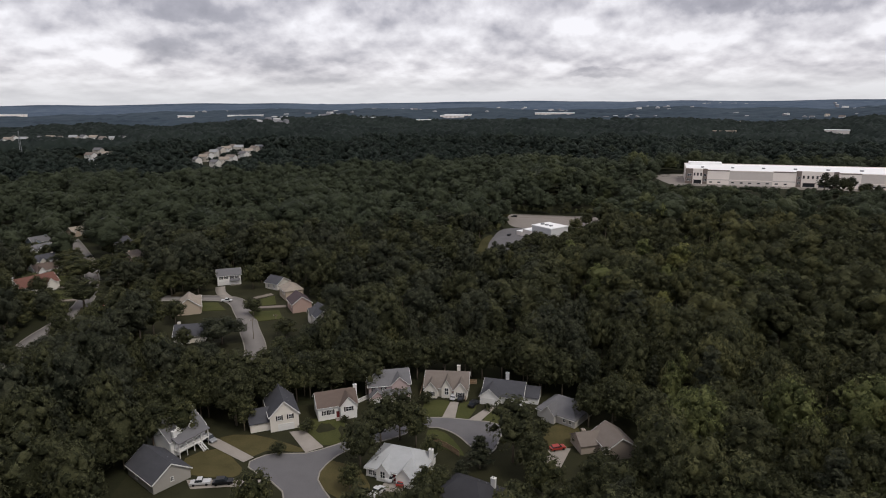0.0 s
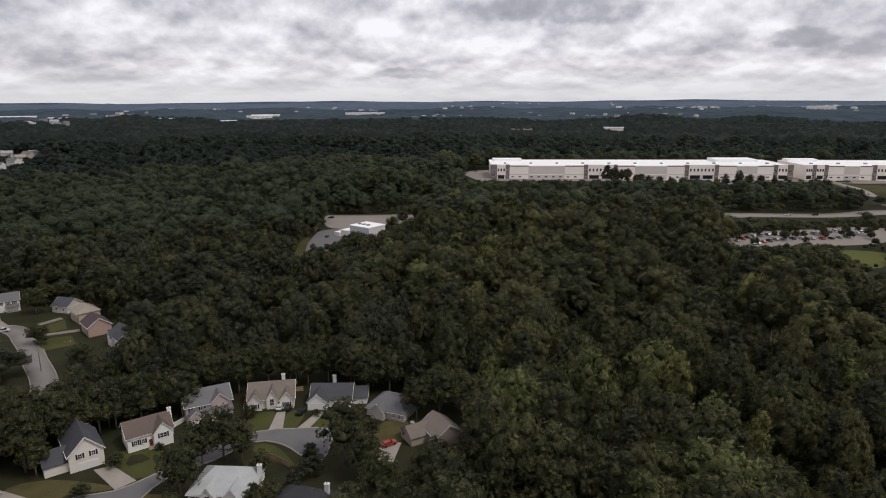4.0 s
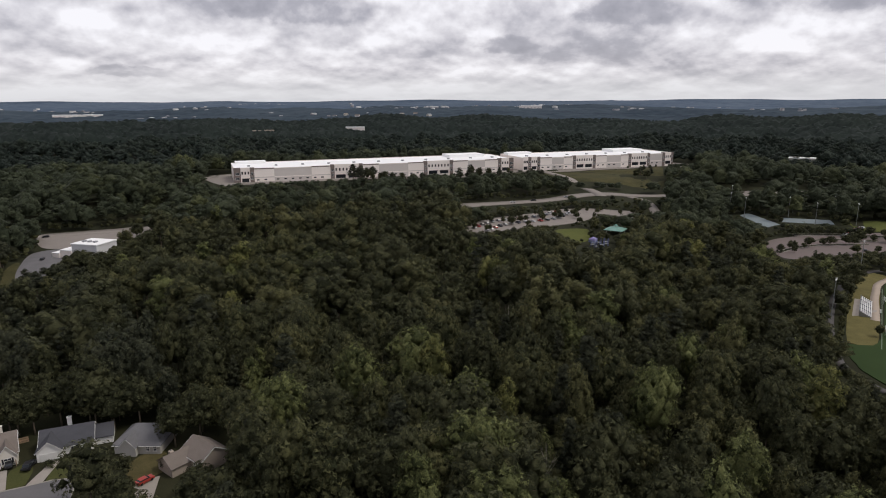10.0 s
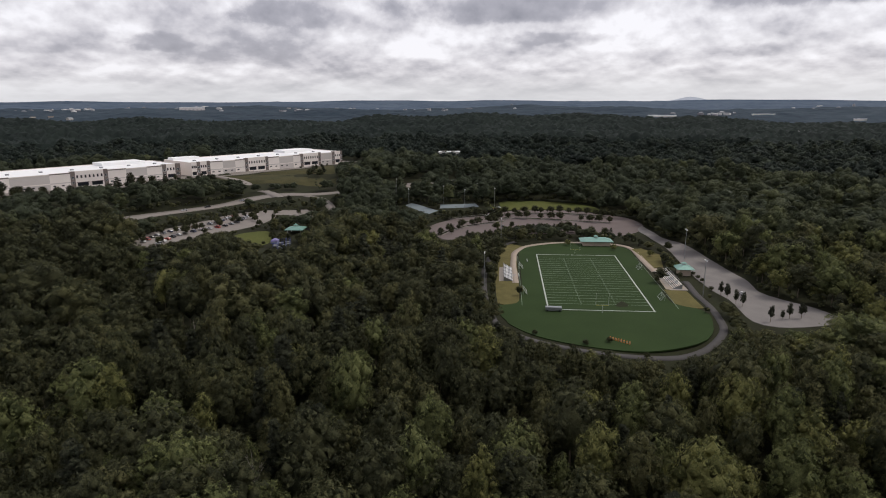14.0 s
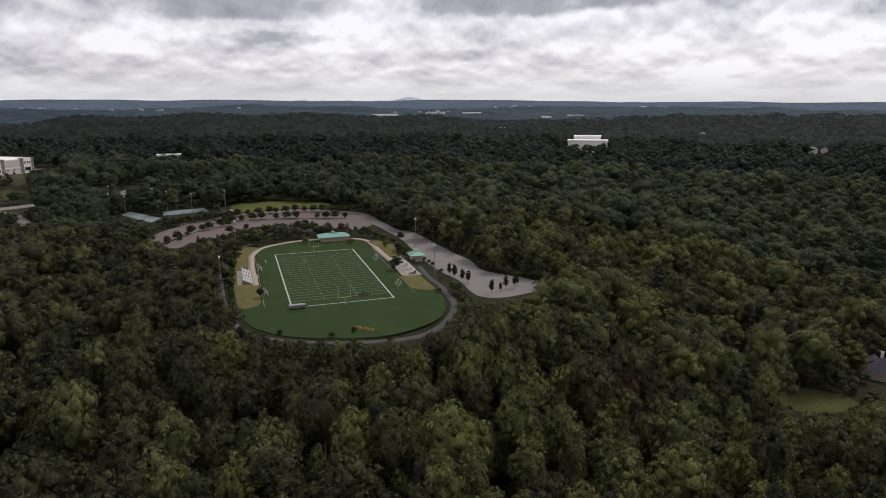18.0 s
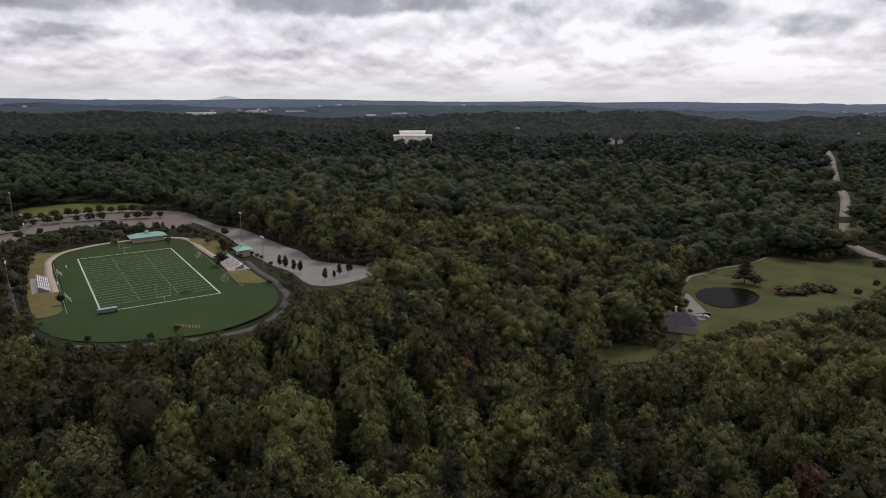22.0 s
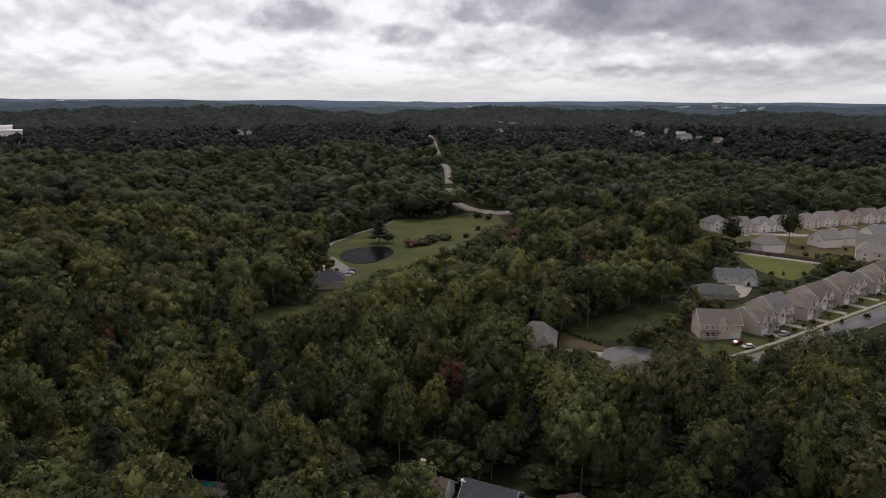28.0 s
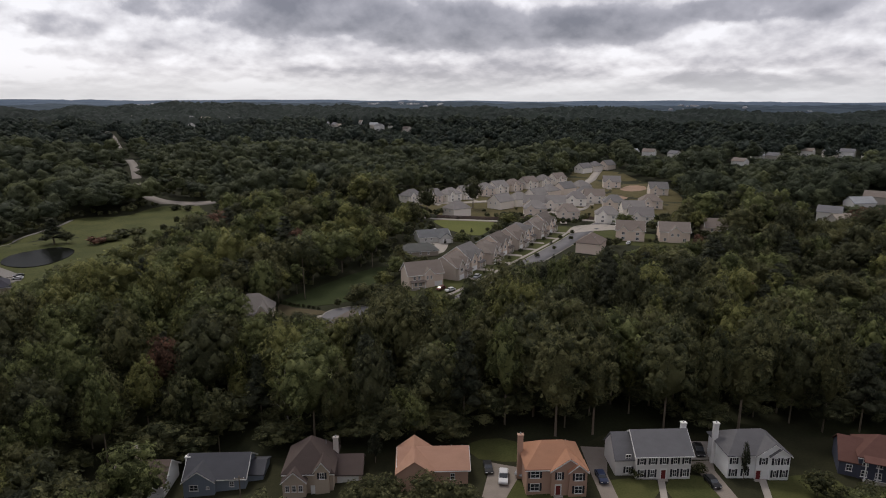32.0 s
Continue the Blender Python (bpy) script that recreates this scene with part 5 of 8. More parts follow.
house(13.2, 195.5, -14, 13, 10, 2.6, 3.4, DGREY, WHITE, "white house with a dark roof and a tall white chimney", gables=[(-4, 6.0, 2.0, 3.0, 2.6)], garages=[(-4, -7.02)], wings=[(8.6, 1.0, 5.5, 7.5, 2.3, 2.2, True)], windows=row((2, 5), 1.0, 10, shutter=DARK), chim=(0, 4.2, 6.8), chim_mat=TRIM)
house(31, 183, -38, 13, 11, 2.8, 3.8, GREY, (0.5, 0.48, 0.45), "grey-roofed house with a pale chimney", hip=True, gables=[(-2, 4.5, 1.5, 3.0, 2.4)], windows=row((3, 5), 1.0, 11), chim=(5.8, 2, 7.0), chim_mat=TRIM)
house(41.5, 163, -75, 9.6, 8.6, 3.6, 2.8, TAN, (0.40, 0.34, 0.29), "brown-roofed split house among trees", wings=[(-3.4, -6, 7, 7.4, 2.6, 2.2, False)], windows=row((2, 3.6), 1.2, 8.6), chim=(-4.6, -7, 4.8), see=1)
house(-41, 183, 22, 12, 8.5, 4.4, 3.0, BROWN, WHITE, "white house with a brown roof and brick steps", gables=[(3.2, 5.0, 1.2, 4.4, 2.8)], windows=row((-4, -2), 1.6, 8.5, shutter=DARK) + row((3.2,), 2.4, 10.9, w=2.0, shutter=DARK), doors=[(0, -4.25)], chim=(6.4, 0, 8.2), chim_mat=TRIM)
house(-56.5, 177.5, -66, 12.5, 8.4, 5.2, 4.2, DGREY, IVORY, "tall white house with a steep dark gable over its garage", garages=[(6.28, 0.4, dict(face="right"))], windows=[(6.28, -1.5, 3.5, dict(w=1.1, face="right", shutter=DARK)), (6.28, 1.7, 3.5, dict(w=1.1, face="right", shutter=DARK))], wings=[(0.8, -6.8, 7.5, 6.0, 3.0, 2.8, False)], gables=[(2.4, 3.0, 5.2, 2.6, 1.8)], chim=(-2.0, -9.2, 5.8), chim_mat=TRIM)
house(-83, 163, 62, 11.5, 10.4, 5.0, 4.2, GREY, WHITE, "grey two-storey house with dormers and a raised porch", porch=(0, 10, 2.6, 2.2, 4.6), see=-3, windows=row((-4, -1.5, 1.5, 4), 2.7, 10.4), chim=(-4.2, -5.2, 7.4), chim_mat=TRIM, gables=[(-2.3, 1.7, -1.7, 6.6, 1.1), (2.1, 1.7, -1.7, 6.6, 1.1)])
house(-80.5, 147, -38, 14, 10, 3.0, 3.4, DGREY, (0.36, 0.34, 0.31), "low grey house with a plain gable end", windows=[(7.02, 0, 1.5, dict(w=0.9, h=1.2, face="right")), (-2, -5.02, 1.0, dict(w=1.2, h=1.3))])
house(-17, 152, -18, 15, 12, 2.8, 4.0, (0.40, 0.41, 0.42), WHITE, "white ranch house under a pale grey roof", hip=True, gables=[(-2.2, 3.6, 1.0, 2.8, 2.4), (4.0, 4.2, 1.6, 2.8, 2.6)], windows=row((-6.2, -5.0), 0.6, 12) + row((-2.2,), 1.0, 14.0, w=1.4, h=2.0), doors=[(0.6, -6.0)], chim=(7.6, 2.5, 5.8), chim_mat=TRIM)
house(1, 138, -30, 13, 11, 3.0, 3.6, BLACK, TAUPE, "low house under a black shingle roof", hip=True, see=-1, chim=(5.0, 3.2, 6.6), chim_mat=TRIM)
house(-97, 183, 40, 9, 9, 4.0, 3.0, GREY, TAUPE, "grey house half hidden by trees", see=4, hip=True, chim=(0, 2, 7.6))
# the second close and the street beyond
house(-129, 330, 20, 12, 9, 5.4, 2.6, GREY, WHITE, "white two-storey house at the head of the close", windows=row((-4, -1.5, 1.5, 4), 3.4, 9, shutter=DARK), garages=[(-3, -4.52)], porch=(3, 5, 1.8, 0.3, 2.6))
house(-130, 281, 110, 11, 10, 4.2, 3.8, TAUPE, BEIGE, "tan gabled house beside the street", gables=[(0, 8, 0.4, 4.2, 3.4)], windows=row((3,), 1.2, 10.8), chim=(-5, 0, 7.4))
house(-114, 246, 12, 12, 10, 3.2, 3.2, DGREY, IVORY, "low grey-roofed house with a cream gable", gables=[(-2, 5, 1.2, 3.0, 2.6)], windows=row((-2,), 1.0, 12.4, w=1.4, h=2.0), chim=(-5, 2, 6.8))
house(-100, 322, -30, 9, 9, 3.4, 2.8, DGREY, IVORY, "small dark-roofed house by the second close", windows=row((-2, 2), 1.0, 9))
house(-88, 305, -58, 11, 9, 4.8, 3.0, TAUPE, BEIGE, "tan house with a hip roof", hip=True, windows=row((-3, 0, 3), 2.8, 9))
house(-79, 286, -62, 11, 9, 4.4, 3.2, (0.09, 0.07, 0.075), (0.42, 0.30, 0.26), "brick-coloured house with a dark roof", windows=row((-3, 3), 2.4, 9))
house(-64, 268, -60, 11, 9, 4.4, 3.2, DGREY, IVORY, "cream house with a dark roof", gables=[(-2, 4, 1, 4.2, 2.4)], windows=row((2, 4), 2.4, 9), chim=(4, 2, 8))
house(-226, 313, 60, 19, 11, 4.2, 4.0, (0.15, 0.075, 0.06), IVORY, "long cream house with a rusty red roof and a pale chimney", windows=row((-7, -4, 0, 4, 7), 1.3, 11, shutter=DARK) + [(-9.52, 0, 1.6, dict(w=1.2, h=1.4, face="left"))], chim=(-9.9, 1, 9.4), chim_mat=TRIM, gables=[(5, 5, 1.0, 4.0, 2.6)], see=3)
for i, (hx, hy, rc, wc) in enumerate([(-243, 345, BROWN, WHITE), (-257, 367, DGREY, IVORY), (-278, 396, GREY, WHITE), (-296, 420, GREY, BLUEW), (-290, 456, TAUPE, BEIGE), (-238, 418, DGREY, IVORY), (-206, 380, TAN, BEIGE)]):
    house(hx, hy, 60 if i < 5 else 240, 12, 9, 3.6, 3.0, rc, wc, "small house along the long street", windows=row((-3, 0, 3), 1.2, 9), chim=(5, 0, 7), gables=[(-3, 4, 0.8, 3.4, 2.2)], group="houses along the long street", see=4)

# the near row
FR = 199
house(94, -103, FR, 11, 9, 3.4, 3.4, BROWN, WHITE, "low dark-roofed house behind a tree", chim=(-2.5, 2.6, 8.6), chim_mat=wall_mat((0.5, 0.44, 0.36)), gables=[(-4.4, 3.4, 2.0, 2.6, 1.8)], group="near row")
house(78.6, -109, FR, 13, 9.5, 3.4, 3.2, DGREY, BLUEW, "blue house with a dark grey roof and white trim", gables=[(-3.2, 6.6, 1.2, 3.4, 2.4)], wings=[(8.0, 1.5, 3.4, 7, 2.4, 1.4, True)], windows=row((-4.2,), 1.2, 11.9, w=1.9, h=1.4) + row((-1.2,), 1.6, 11.9, w=0.7, h=0.7) + row((3.6,), 1.3, 9.5, w=1.0, h=1.2), chim=(-6.9, -0.5, 6.2), chim_mat=TRIM, group="near row")
house(57.2, -111.9, FR, 10.4, 10.5, 5.0, 5.2, (0.095, 0.073, 0.066), BEIGE, "tall tan house with a steep brown roof and a bay", hip=True, gables=[(-2.8, 4.8, 1.4, 3.9, 2.2), (3.0, 3.0, 0.8, 6.0, 1.9)], wings=[(8.0, 1.0, 6.0, 7.0, 2.8, 2.6, True)], windows=row((-4.2, -2.8, -1.4), 1.5, 13.3, w=0.9, h=1.5) + row((3.0,), 4.0, 12.1, w=1.1, shutter=DARK), garages=[(8, -2.52, dict(w=4.6)), (2.2, -5.6, dict(w=3.4))], chim=(5.0, 2.4, 8.8), chim_mat=wall_mat((0.52, 0.47, 0.43)), group="near row")
house(31.3, -118, FR, 14.5, 9, 4.0, 2.6, (0.36, 0.21, 0.15), SALMON, "low house under a wide terracotta shingle roof", wings=[(-4.0, -1.0, 7.4, 10.4, 4.2, 2.6, False)], windows=row((4,), 1.6, 9), group="near row", pipes=3)
house(6.4, -121, FR, 11.8, 9.5, 5.8, 3.6, (0.36, 0.19, 0.12), SALMON, "two-storey salmon house with an orange shingle roof", hip=True, gables=[(2.6, 7.2, 0.7, 5.7, 2.5), (4.3, 3.6, 1.2, 5.7, 1.5)], windows=row((-4.2,), 3.7, 9.5, w=1.9, h=1.6, shutter=DARK) + row((-4.2,), 0.8, 9.5, w=1.9, h=1.7, shutter=DARK) + row((0.6,), 3.7, 10.9, w=0.9, h=1.6, shutter=DARK) + row((4.4,), 3.7, 11.9, w=1.6, h=1.6, shutter=DARK) + row((4.4,), 0.8, 11.9, w=1.6, h=1.7, shutter=DARK), doors=[(0.4, -5.47)], chim=(-6.3, 1.5, 9.8), chim_mat=wall_mat(SALMON), group="near row")
house(-14.9, -133.2, FR, 11.6, 9, 5.8, 3.4, GREY, (0.60, 0.58, 0.56), "grey-white colonial house with dark shutters", windows=row((-4.8, -2.4, 0, 2.4, 4.8), 3.7, 9, w=0.95, h=1.6, shutter=DARK) + row((-4.6, -2.4, 2.4, 4.6), 0.7, 9, w=0.95, h=1.8, shutter=DARK) + [(-7.2, -3.02, 3.9, dict(w=1.2, h=1.4)), (-7.0, -3.02, 0.9, dict(w=1.2, h=1.5, shutter=DARK))], doors=[(0, -4.5)], wings=[(-7.6, 1.0, 4.4, 8.0, 4.2, 4.0, True)], gables=[], chim=(5.9, 1.0, 10.2), chim_mat=TRIM, group="near row")
house(-34.0, -140.2, FR, 12.8, 9.5, 5.8, 3.4, (0.125, 0.122, 0.128), (0.80, 0.80, 0.79), "white two-storey house with a grey hip roof", hip=True, gables=[(3.0, 7.2, 0.5, 5.8, 2.5), (4.4, 4.2, 0.8, 5.8, 1.5)], windows=row((-5.2, -2.6), 3.7, 9.5, w=0.9, h=1.6, shutter=DARK) + row((-5.2, -2.6), 0.8, 9.5, w=0.9, h=1.7, shutter=DARK) + row((0.9,), 3.7, 10.5, w=0.9, h=1.6, shutter=DARK) + row((3.4, 5.4), 3.7, 11.1, w=0.8, h=1.6, shutter=DARK) + row((3.4, 5.4), 0.8, 11.1, w=0.8, h=1.7, shutter=DARK), doors=[(0.0, -5.27)], chim=(-6.6, 1.6, 9.8), chim_mat=TRIM, group="near row")
house(-63.4, -147, 172, 12.5, 9.5, 5.4, 3.6, (0.12, 0.062, 0.052), (0.075, 0.08, 0.11), "dark blue house with white posts and a maroon roof", hip=True, windows=row((-5, -2.4, 2.4, 5), 3.4, 9.5, w=1.1) + row((-5, -2.4, 2.4, 5), 0.8, 9.5, w=1.2) + [(-7.8, -4.52, 1.4, dict(w=1.2, h=1.5))], doors=[(0, -4.76)], wings=[(-7.6, 0.5, 4.2, 10, 3.6, 3.4, True)], porch=(0.5, 11.5, 1.6, 0.3, 5.0), group="near row", see=-1)
house(122, -190.5, 205.5, 13.4, 11.6, 6.2, 5.8, (0.20, 0.18, 0.165), (0.56, 0.48, 0.40), "tan two-storey house at the turning place", see=4.5, hip=True, gables=[(3.4, 6.0, 1.4, 5.6, 4.0), (-3.6, 5.0, 0.8, 5.4, 3.0)], windows=row((3.4,), 4.0, 11.0, w=1.6) + row((-3.6,), 3.8, 9.0))
house(84, -184, 260, 12, 10, 5.6, 3.4, TAN, BEIGE, "tan house hidden behind trees at the turning place", gables=[(-2, 5, 1.0, 5.6, 2.4)])
# the house by the pond
house(252, -193, 233, 14, 13, 4.2, 4.4, (0.055, 0.053, 0.065), (0.36, 0.30, 0.25), "dark-roofed stone house by the pond", see=-2, hip=True, wings=[(-6, 5, 8, 8, 3.2, 2.8, False)], windows=row((-3, 3), 1.0, 12), chim=(-3, 3, 10.0), chim_mat=wall_mat(IVORY))
# the estate street
PALE, PALER, SAND_WALL = (0.185, 0.155, 0.135), (0.20, 0.172, 0.152), (0.64, 0.53, 0.44)
house(75, -241, 219, 15, 10, 5.6, 4.2, PALE, SAND_WALL, "tan end house of the estate with a wide front", gables=[(1.2, 4.4, 0.6, 5.6, 2.4)], windows=row((-5, -3), 3.5, 10, w=1.0) + row((0.4, 2.0), 3.5, 11.2, w=0.8) + row((-4.5, -2.5), 0.8, 10, w=1.2), garages=[(4.6, -5.03, dict(w=4.6))], porch=(-3.6, 6.0, 1.4, 0.3, 2.7), group="houses along the estate street")
for i in range(8):
    t = i / 7
    x, y = 67.5 - 25 * t + (0, 1.6, -0.8, 1.2, -0.4, 2.0, 0.3, 1.0)[i], -257 - 108 * t + (0, -0.6, 0.5, -0.4)[i % 4]
    house(x, y, 258 + (0, -3, 2, -1)[i % 4], (13.0, 12.2, 13.6, 12.6)[i % 4], 13, (5.6, 5.9, 5.4)[i % 3], (4.2, 4.8, 4.5)[i % 3], (PALE, (0.17, 0.16, 0.155), PALER, (0.145, 0.125, 0.112))[i % 4], SAND_WALL if i % 2 else (0.50, 0.43, 0.37), "tan two-storey estate house with gabled front", hip=i % 3 == 2, gables=[(-3.4, 5.4, 1.0, 5.5, 3.2), (3.2, 4.8, 0.5, 5.7, 2.6)],
          windows=row((-3.4,), 3.5, 15, w=1.8, h=1.5) + row((3.2,), 3.5, 14, w=1.4) + [(6.7, -3, 3.5, dict(w=0.9, h=1.4, face="right")), (6.7, 3, 3.5, dict(w=0.9, h=1.4, face="right")), (6.7, 0.5, 0.9, dict(w=0.9, h=1.4, face="right"))],
          porch=(3.2, 5.0, 1.8, 0.3, 2.7), garages=[(-3.4, -7.52, dict(w=4.2))], doors=[(4.0, -6.5, dict(steps=False))], chim=(4.0, 2.0, 9.6) if i % 3 == 1 else None, group="houses along the estate street", see=1)
    patch("pavement_driveway", [(x - 6, y + 4.6), (x - 5.6, y + 0.6), (x - 14.5, y + 1.4), (x - 15, y + 4.4)], CONCRETE, 0.15, "pale driveway of an estate house", "driveway", smooth=False)
house(-6.5, -357.5, 181, 15, 11, 5.8, 4.4, PALE, SAND_WALL, "tan estate house with a double gable", gables=[(-3.6, 5, 0.8, 5.6, 2.6), (3.8, 5, 0.5, 5.6, 2.6)], windows=row((-3.6, 3.8), 3.5, 12.6, w=1.6) + row((-3.6, 3.8), 0.8, 12.6, w=1.8), group="houses along the estate street", see=4)
house(-29, -360, 187, 15.5, 11, 5.8, 4.4, PALER, SAND_WALL, "pale-roofed estate house with a broad gable", gables=[(0, 7, 0.8, 5.6, 3.0)], windows=row((-1.5, 1.5), 3.5, 12.6, w=1.2) + row((-5, 5), 0.8, 11, w=1.6), group="houses along the estate street", see=4)
house(-53, -380, 190, 15, 11, 5.8, 4.2, PALE, SAND_WALL, "tan-roofed estate house half behind trees", windows=row((-4, 0, 4), 3.5, 11, w=1.2), group="houses along the estate street", see=4)
house(12, -322, 80, 14, 12, 5.2, 4.0, (0.15, 0.12, 0.105), SAND_WALL, "brown-roofed estate house across the street", hip=True, windows=row((-4, 0, 4), 3.5, 12, w=1.2), group="houses along the estate street", see=4)
house(95, -318, 215, 17, 10, 3.0, 3.0, (0.125, 0.128, 0.132), (0.52, 0.51, 0.48), "low white-walled house with a grey roof", wings=[(5, -5, 7, 9, 2.8, 2.6, False)], windows=row((-5, -2), 1.0, 10), garages=[(5, -9.55, dict(w=4.4))], chim=(2, 1, 6.0), see=1)
house(93, -289, 212, 18, 10, 2.8, 3.0, (0.105, 0.106, 0.10), TAUPE, "long low ranch house with a grey roof", hip=True, windows=row((-5, 0, 4), 1.0, 10), see=1)
rng = random.Random(5)
FARH = {237: [(152, -446), (138, -449), (127, -463), (118, -478), (109, -500), (101, -516), (92, -533), (82, -553), (72, -572), (61, -590)],
        57: [(104, -400), (83, -441), (74, -460), (64, -480), (57, -504), (47, -525), (36, -543), (45, -688), (35, -708), (22, -722)],
        190: [(55, -417), (46, -450), (33, -470), (21, -486), (33, -411), (12, -580), (8, -407), (-7, -434), (-19, -472), (-26, -545), (6, -460), (-12, -408), (28, -505), (60, -445)]}
for turn, spots in FARH.items():
    for i, (x, y) in enumerate(spots):
        house(x, y, turn + rng.uniform(-4, 4), 14.5, 12, 5.5, 4.6, rng.choice(((0.19, 0.175, 0.168), (0.215, 0.20, 0.19), (0.16, 0.153, 0.15), (0.20, 0.168, 0.148))), rng.choice(((0.74, 0.68, 0.61), (0.66, 0.57, 0.49), (0.80, 0.76, 0.70))), "pale two-storey house of the far estate with " + ("a hip roof" if i % 2 == 0 else "gables"), hip=i % 2 == 0, gables=[(-3, 5.4, 0.6, 5.4, 2.8)], windows=row((-3, 3.4), 3.4, 13.2, w=1.3) + row((-3, 3.4), 0.8, 13.2, w=1.6) + [(-7.25, k, 3.4, dict(w=1.0, face="left")) for k in (-3, 2)] + [(7.25, k, 3.4, dict(w=1.0, face="right")) for k in (-3, 2)], group="houses of the far estate", pipes=0, trim=False, see=2)
        a = radians(turn)
        fx, fy, wx, wy = math.sin(a), -math.cos(a), math.cos(a), math.sin(a)
        patch("pavement_driveway", [(x + fx * p + wx * q, y + fy * p + wy * q) for p, q in ((6.8, -5.4), (6.8, -0.8), (15, -1.2), (15, -5.0))], CONCRETE, 0.22, "pale driveway of a far estate house", "driveway", smooth=False, see=4)


# ---- the warehouses ----
def warehouse(x0, y0, x1, y1, depth, tall, bays, label, z=22.0):
    """A long tilt-up building whose face runs from (x0, y0) to (x1, y1). bays: a row of (share of length, kind)."""
    n = math.hypot(x1 - x0, y1 - y0)
    rz = math.degrees(math.atan2(y1 - y0, x1 - x0))
    top = empty("warehouse", x0, y0, z, rz, label, "warehouse", "warehouses on the hill")
    part("wall", box(0.5, 0.6, -3, n - 0.5, depth, tall - 1.0), CREAM, top)
    part("roof", box(0.7, 0.9, tall - 1.0, n - 0.7, depth - 0.3, tall - 0.6), WHITE_ROOF, top, "bright white membrane roof")
    for a in ((0.3, depth - 0.3, n - 0.3, depth), (0.3, 0.6, 0.7, depth), (n - 0.7, 0.6, n - 0.3, depth)):
        part("parapet", box(a[0], a[1], tall - 1.2, a[2], a[3], tall), CREAM, top)
    part("canopy_roof", box(4, depth - 14, tall - 0.6, 34, depth - 2, tall + 2.0), WHITE_ROOF, top)
    part("canopy_roof", box(n - 60, depth - 26, tall - 0.6, n - 18, depth - 2, tall + 2.4), WHITE_ROOF, top)
    for i in range(int(n / 26)):
        part("roof_unit", box(14 + i * 26, depth * 0.35, tall - 0.6, 16.5 + i * 26, depth * 0.35 + 2.5, tall + 0.6), STEEL, top)
    at = 0.0
    whole = sum(b[0] for b in bays)
    for share, kind in bays:
        w = share / whole * n
        if kind == "tower":
            p = part("tower", box(at, 0.0, -3, at + w, 3.0, tall + 0.5), PANEL_BROWN, top)
            for zz in (2.6, 7.0):
                window(p, at + w / 2, 0.0, zz, w * 0.6, 2.2)
        elif kind == "entry":
            p = part("entry_bay", box(at, 0.15, -3, at + w, 1.2, tall + 0.6), CREAM, top)
            k = max(3, round(w / 3.4))
            for i in range(k):
                window(p, at + (i + 0.5) * w / k, 0.15, 7.4, 1.5, 2.6, trim=(0.2, 0.17, 0.16))
            g = max(1, round(w / 10))
            for i in range(g):
                part("glazing", box(at + (i + 0.12) * w / g, 0.05, 0.2, at + (i + 0.88) * w / g, 0.3, 3.4), GLASS, p)
                part("awning", box(at + (i + 0.08) * w / g, -1.0, 3.5, at + (i + 0.92) * w / g, 0.2, 3.8), PANEL_BROWN, p)
        else:
            p = part("panel", box(at, 0.35, -3, at + w, 1.0, tall - (0.0 if kind == "cream" else 0.7)), CREAM if kind == "cream" else PANEL_GREY, top)
            part("band", box(at, 0.25, 3.8, at + w, 0.4, 4.6), PANEL_GREY if kind == "cream" else CREAM, p)
            part("band", box(at, 0.2, tall - 1.2, at + w, 0.4, tall - 0.4), PANEL_BROWN if kind == "cream" else CREAM, p)
            for i in range(int(w / 7)):
                part("dock_window", box(at + 2 + i * 7, 0.22, 1.4, at + 4.4 + i * 7, 0.42, 2.5), GLASS, p)
        at += w
    CLEAR_POLYS.append(np.array([top.matrix_world @ Vector(p) for p in ((-6, -6, 0), (n + 6, -6, 0), (n + 6, depth + 20, 0), (-6, depth + 20, 0))])[:, :2]), CLEAR_SEE.append(6)
    return top


warehouse(201, 590, 479, 507, 64, 13.2, [(8, "tower"), (11, "entry"), (5, "tower"), (24, "cream"), (46, "grey"), (24, "cream"), (5, "tower"), (32, "entry"), (5, "tower"), (22, "cream"), (40, "grey"), (22, "cream"), (5, "tower"), (32, "entry"), (5, "tower"), (22, "cream"), (26, "grey"), (20, "cream"), (5, "tower"), (12, "entry"), (7, "tower")], "long cream and brown warehouse with a white roof")
warehouse(490, 503, 679, 443, 62, 13.2, [(8, "entry"), (5, "tower"), (10, "entry"), (5, "tower"), (20, "cream"), (20, "grey"), (16, "cream"), (5, "tower"), (30, "entry"), (5, "tower"), (20, "cream"), (26, "grey"), (14, "cream"), (5, "tower"), (30, "entry"), (5, "tower"), (24, "grey"), (5, "tower"), (12, "entry"), (4, "tower")], "second cream warehouse with brown towers")
# the works building by the road
works = empty("works_building", 57, 426, 5, -52, "white flat-roofed works building", "building")
part("wall", box(-9, -8, -2, 9, 8, 8.4), surface("white_cladding", (0.66, 0.66, 0.67), 0.6, 0.05, 0.3), works)
part("roof", box(-9.3, -8.3, 8.4, 9.3, 8.3, 9.0), WHITE_ROOF, works)
part("annex", box(-17, -9, -2, -9, 3, 4.6), CREAM, works), part("annex_roof", box(-17.2, -9.2, 4.6, -9, 3.2, 4.9), WHITE_ROOF, works)
part("annex", box(-22, -10, -2, -17, -2, 2.8), CREAM, works), part("annex_roof", box(-22.2, -10.2, 2.8, -17, -1.8, 3.1), WHITE_ROOF, works)
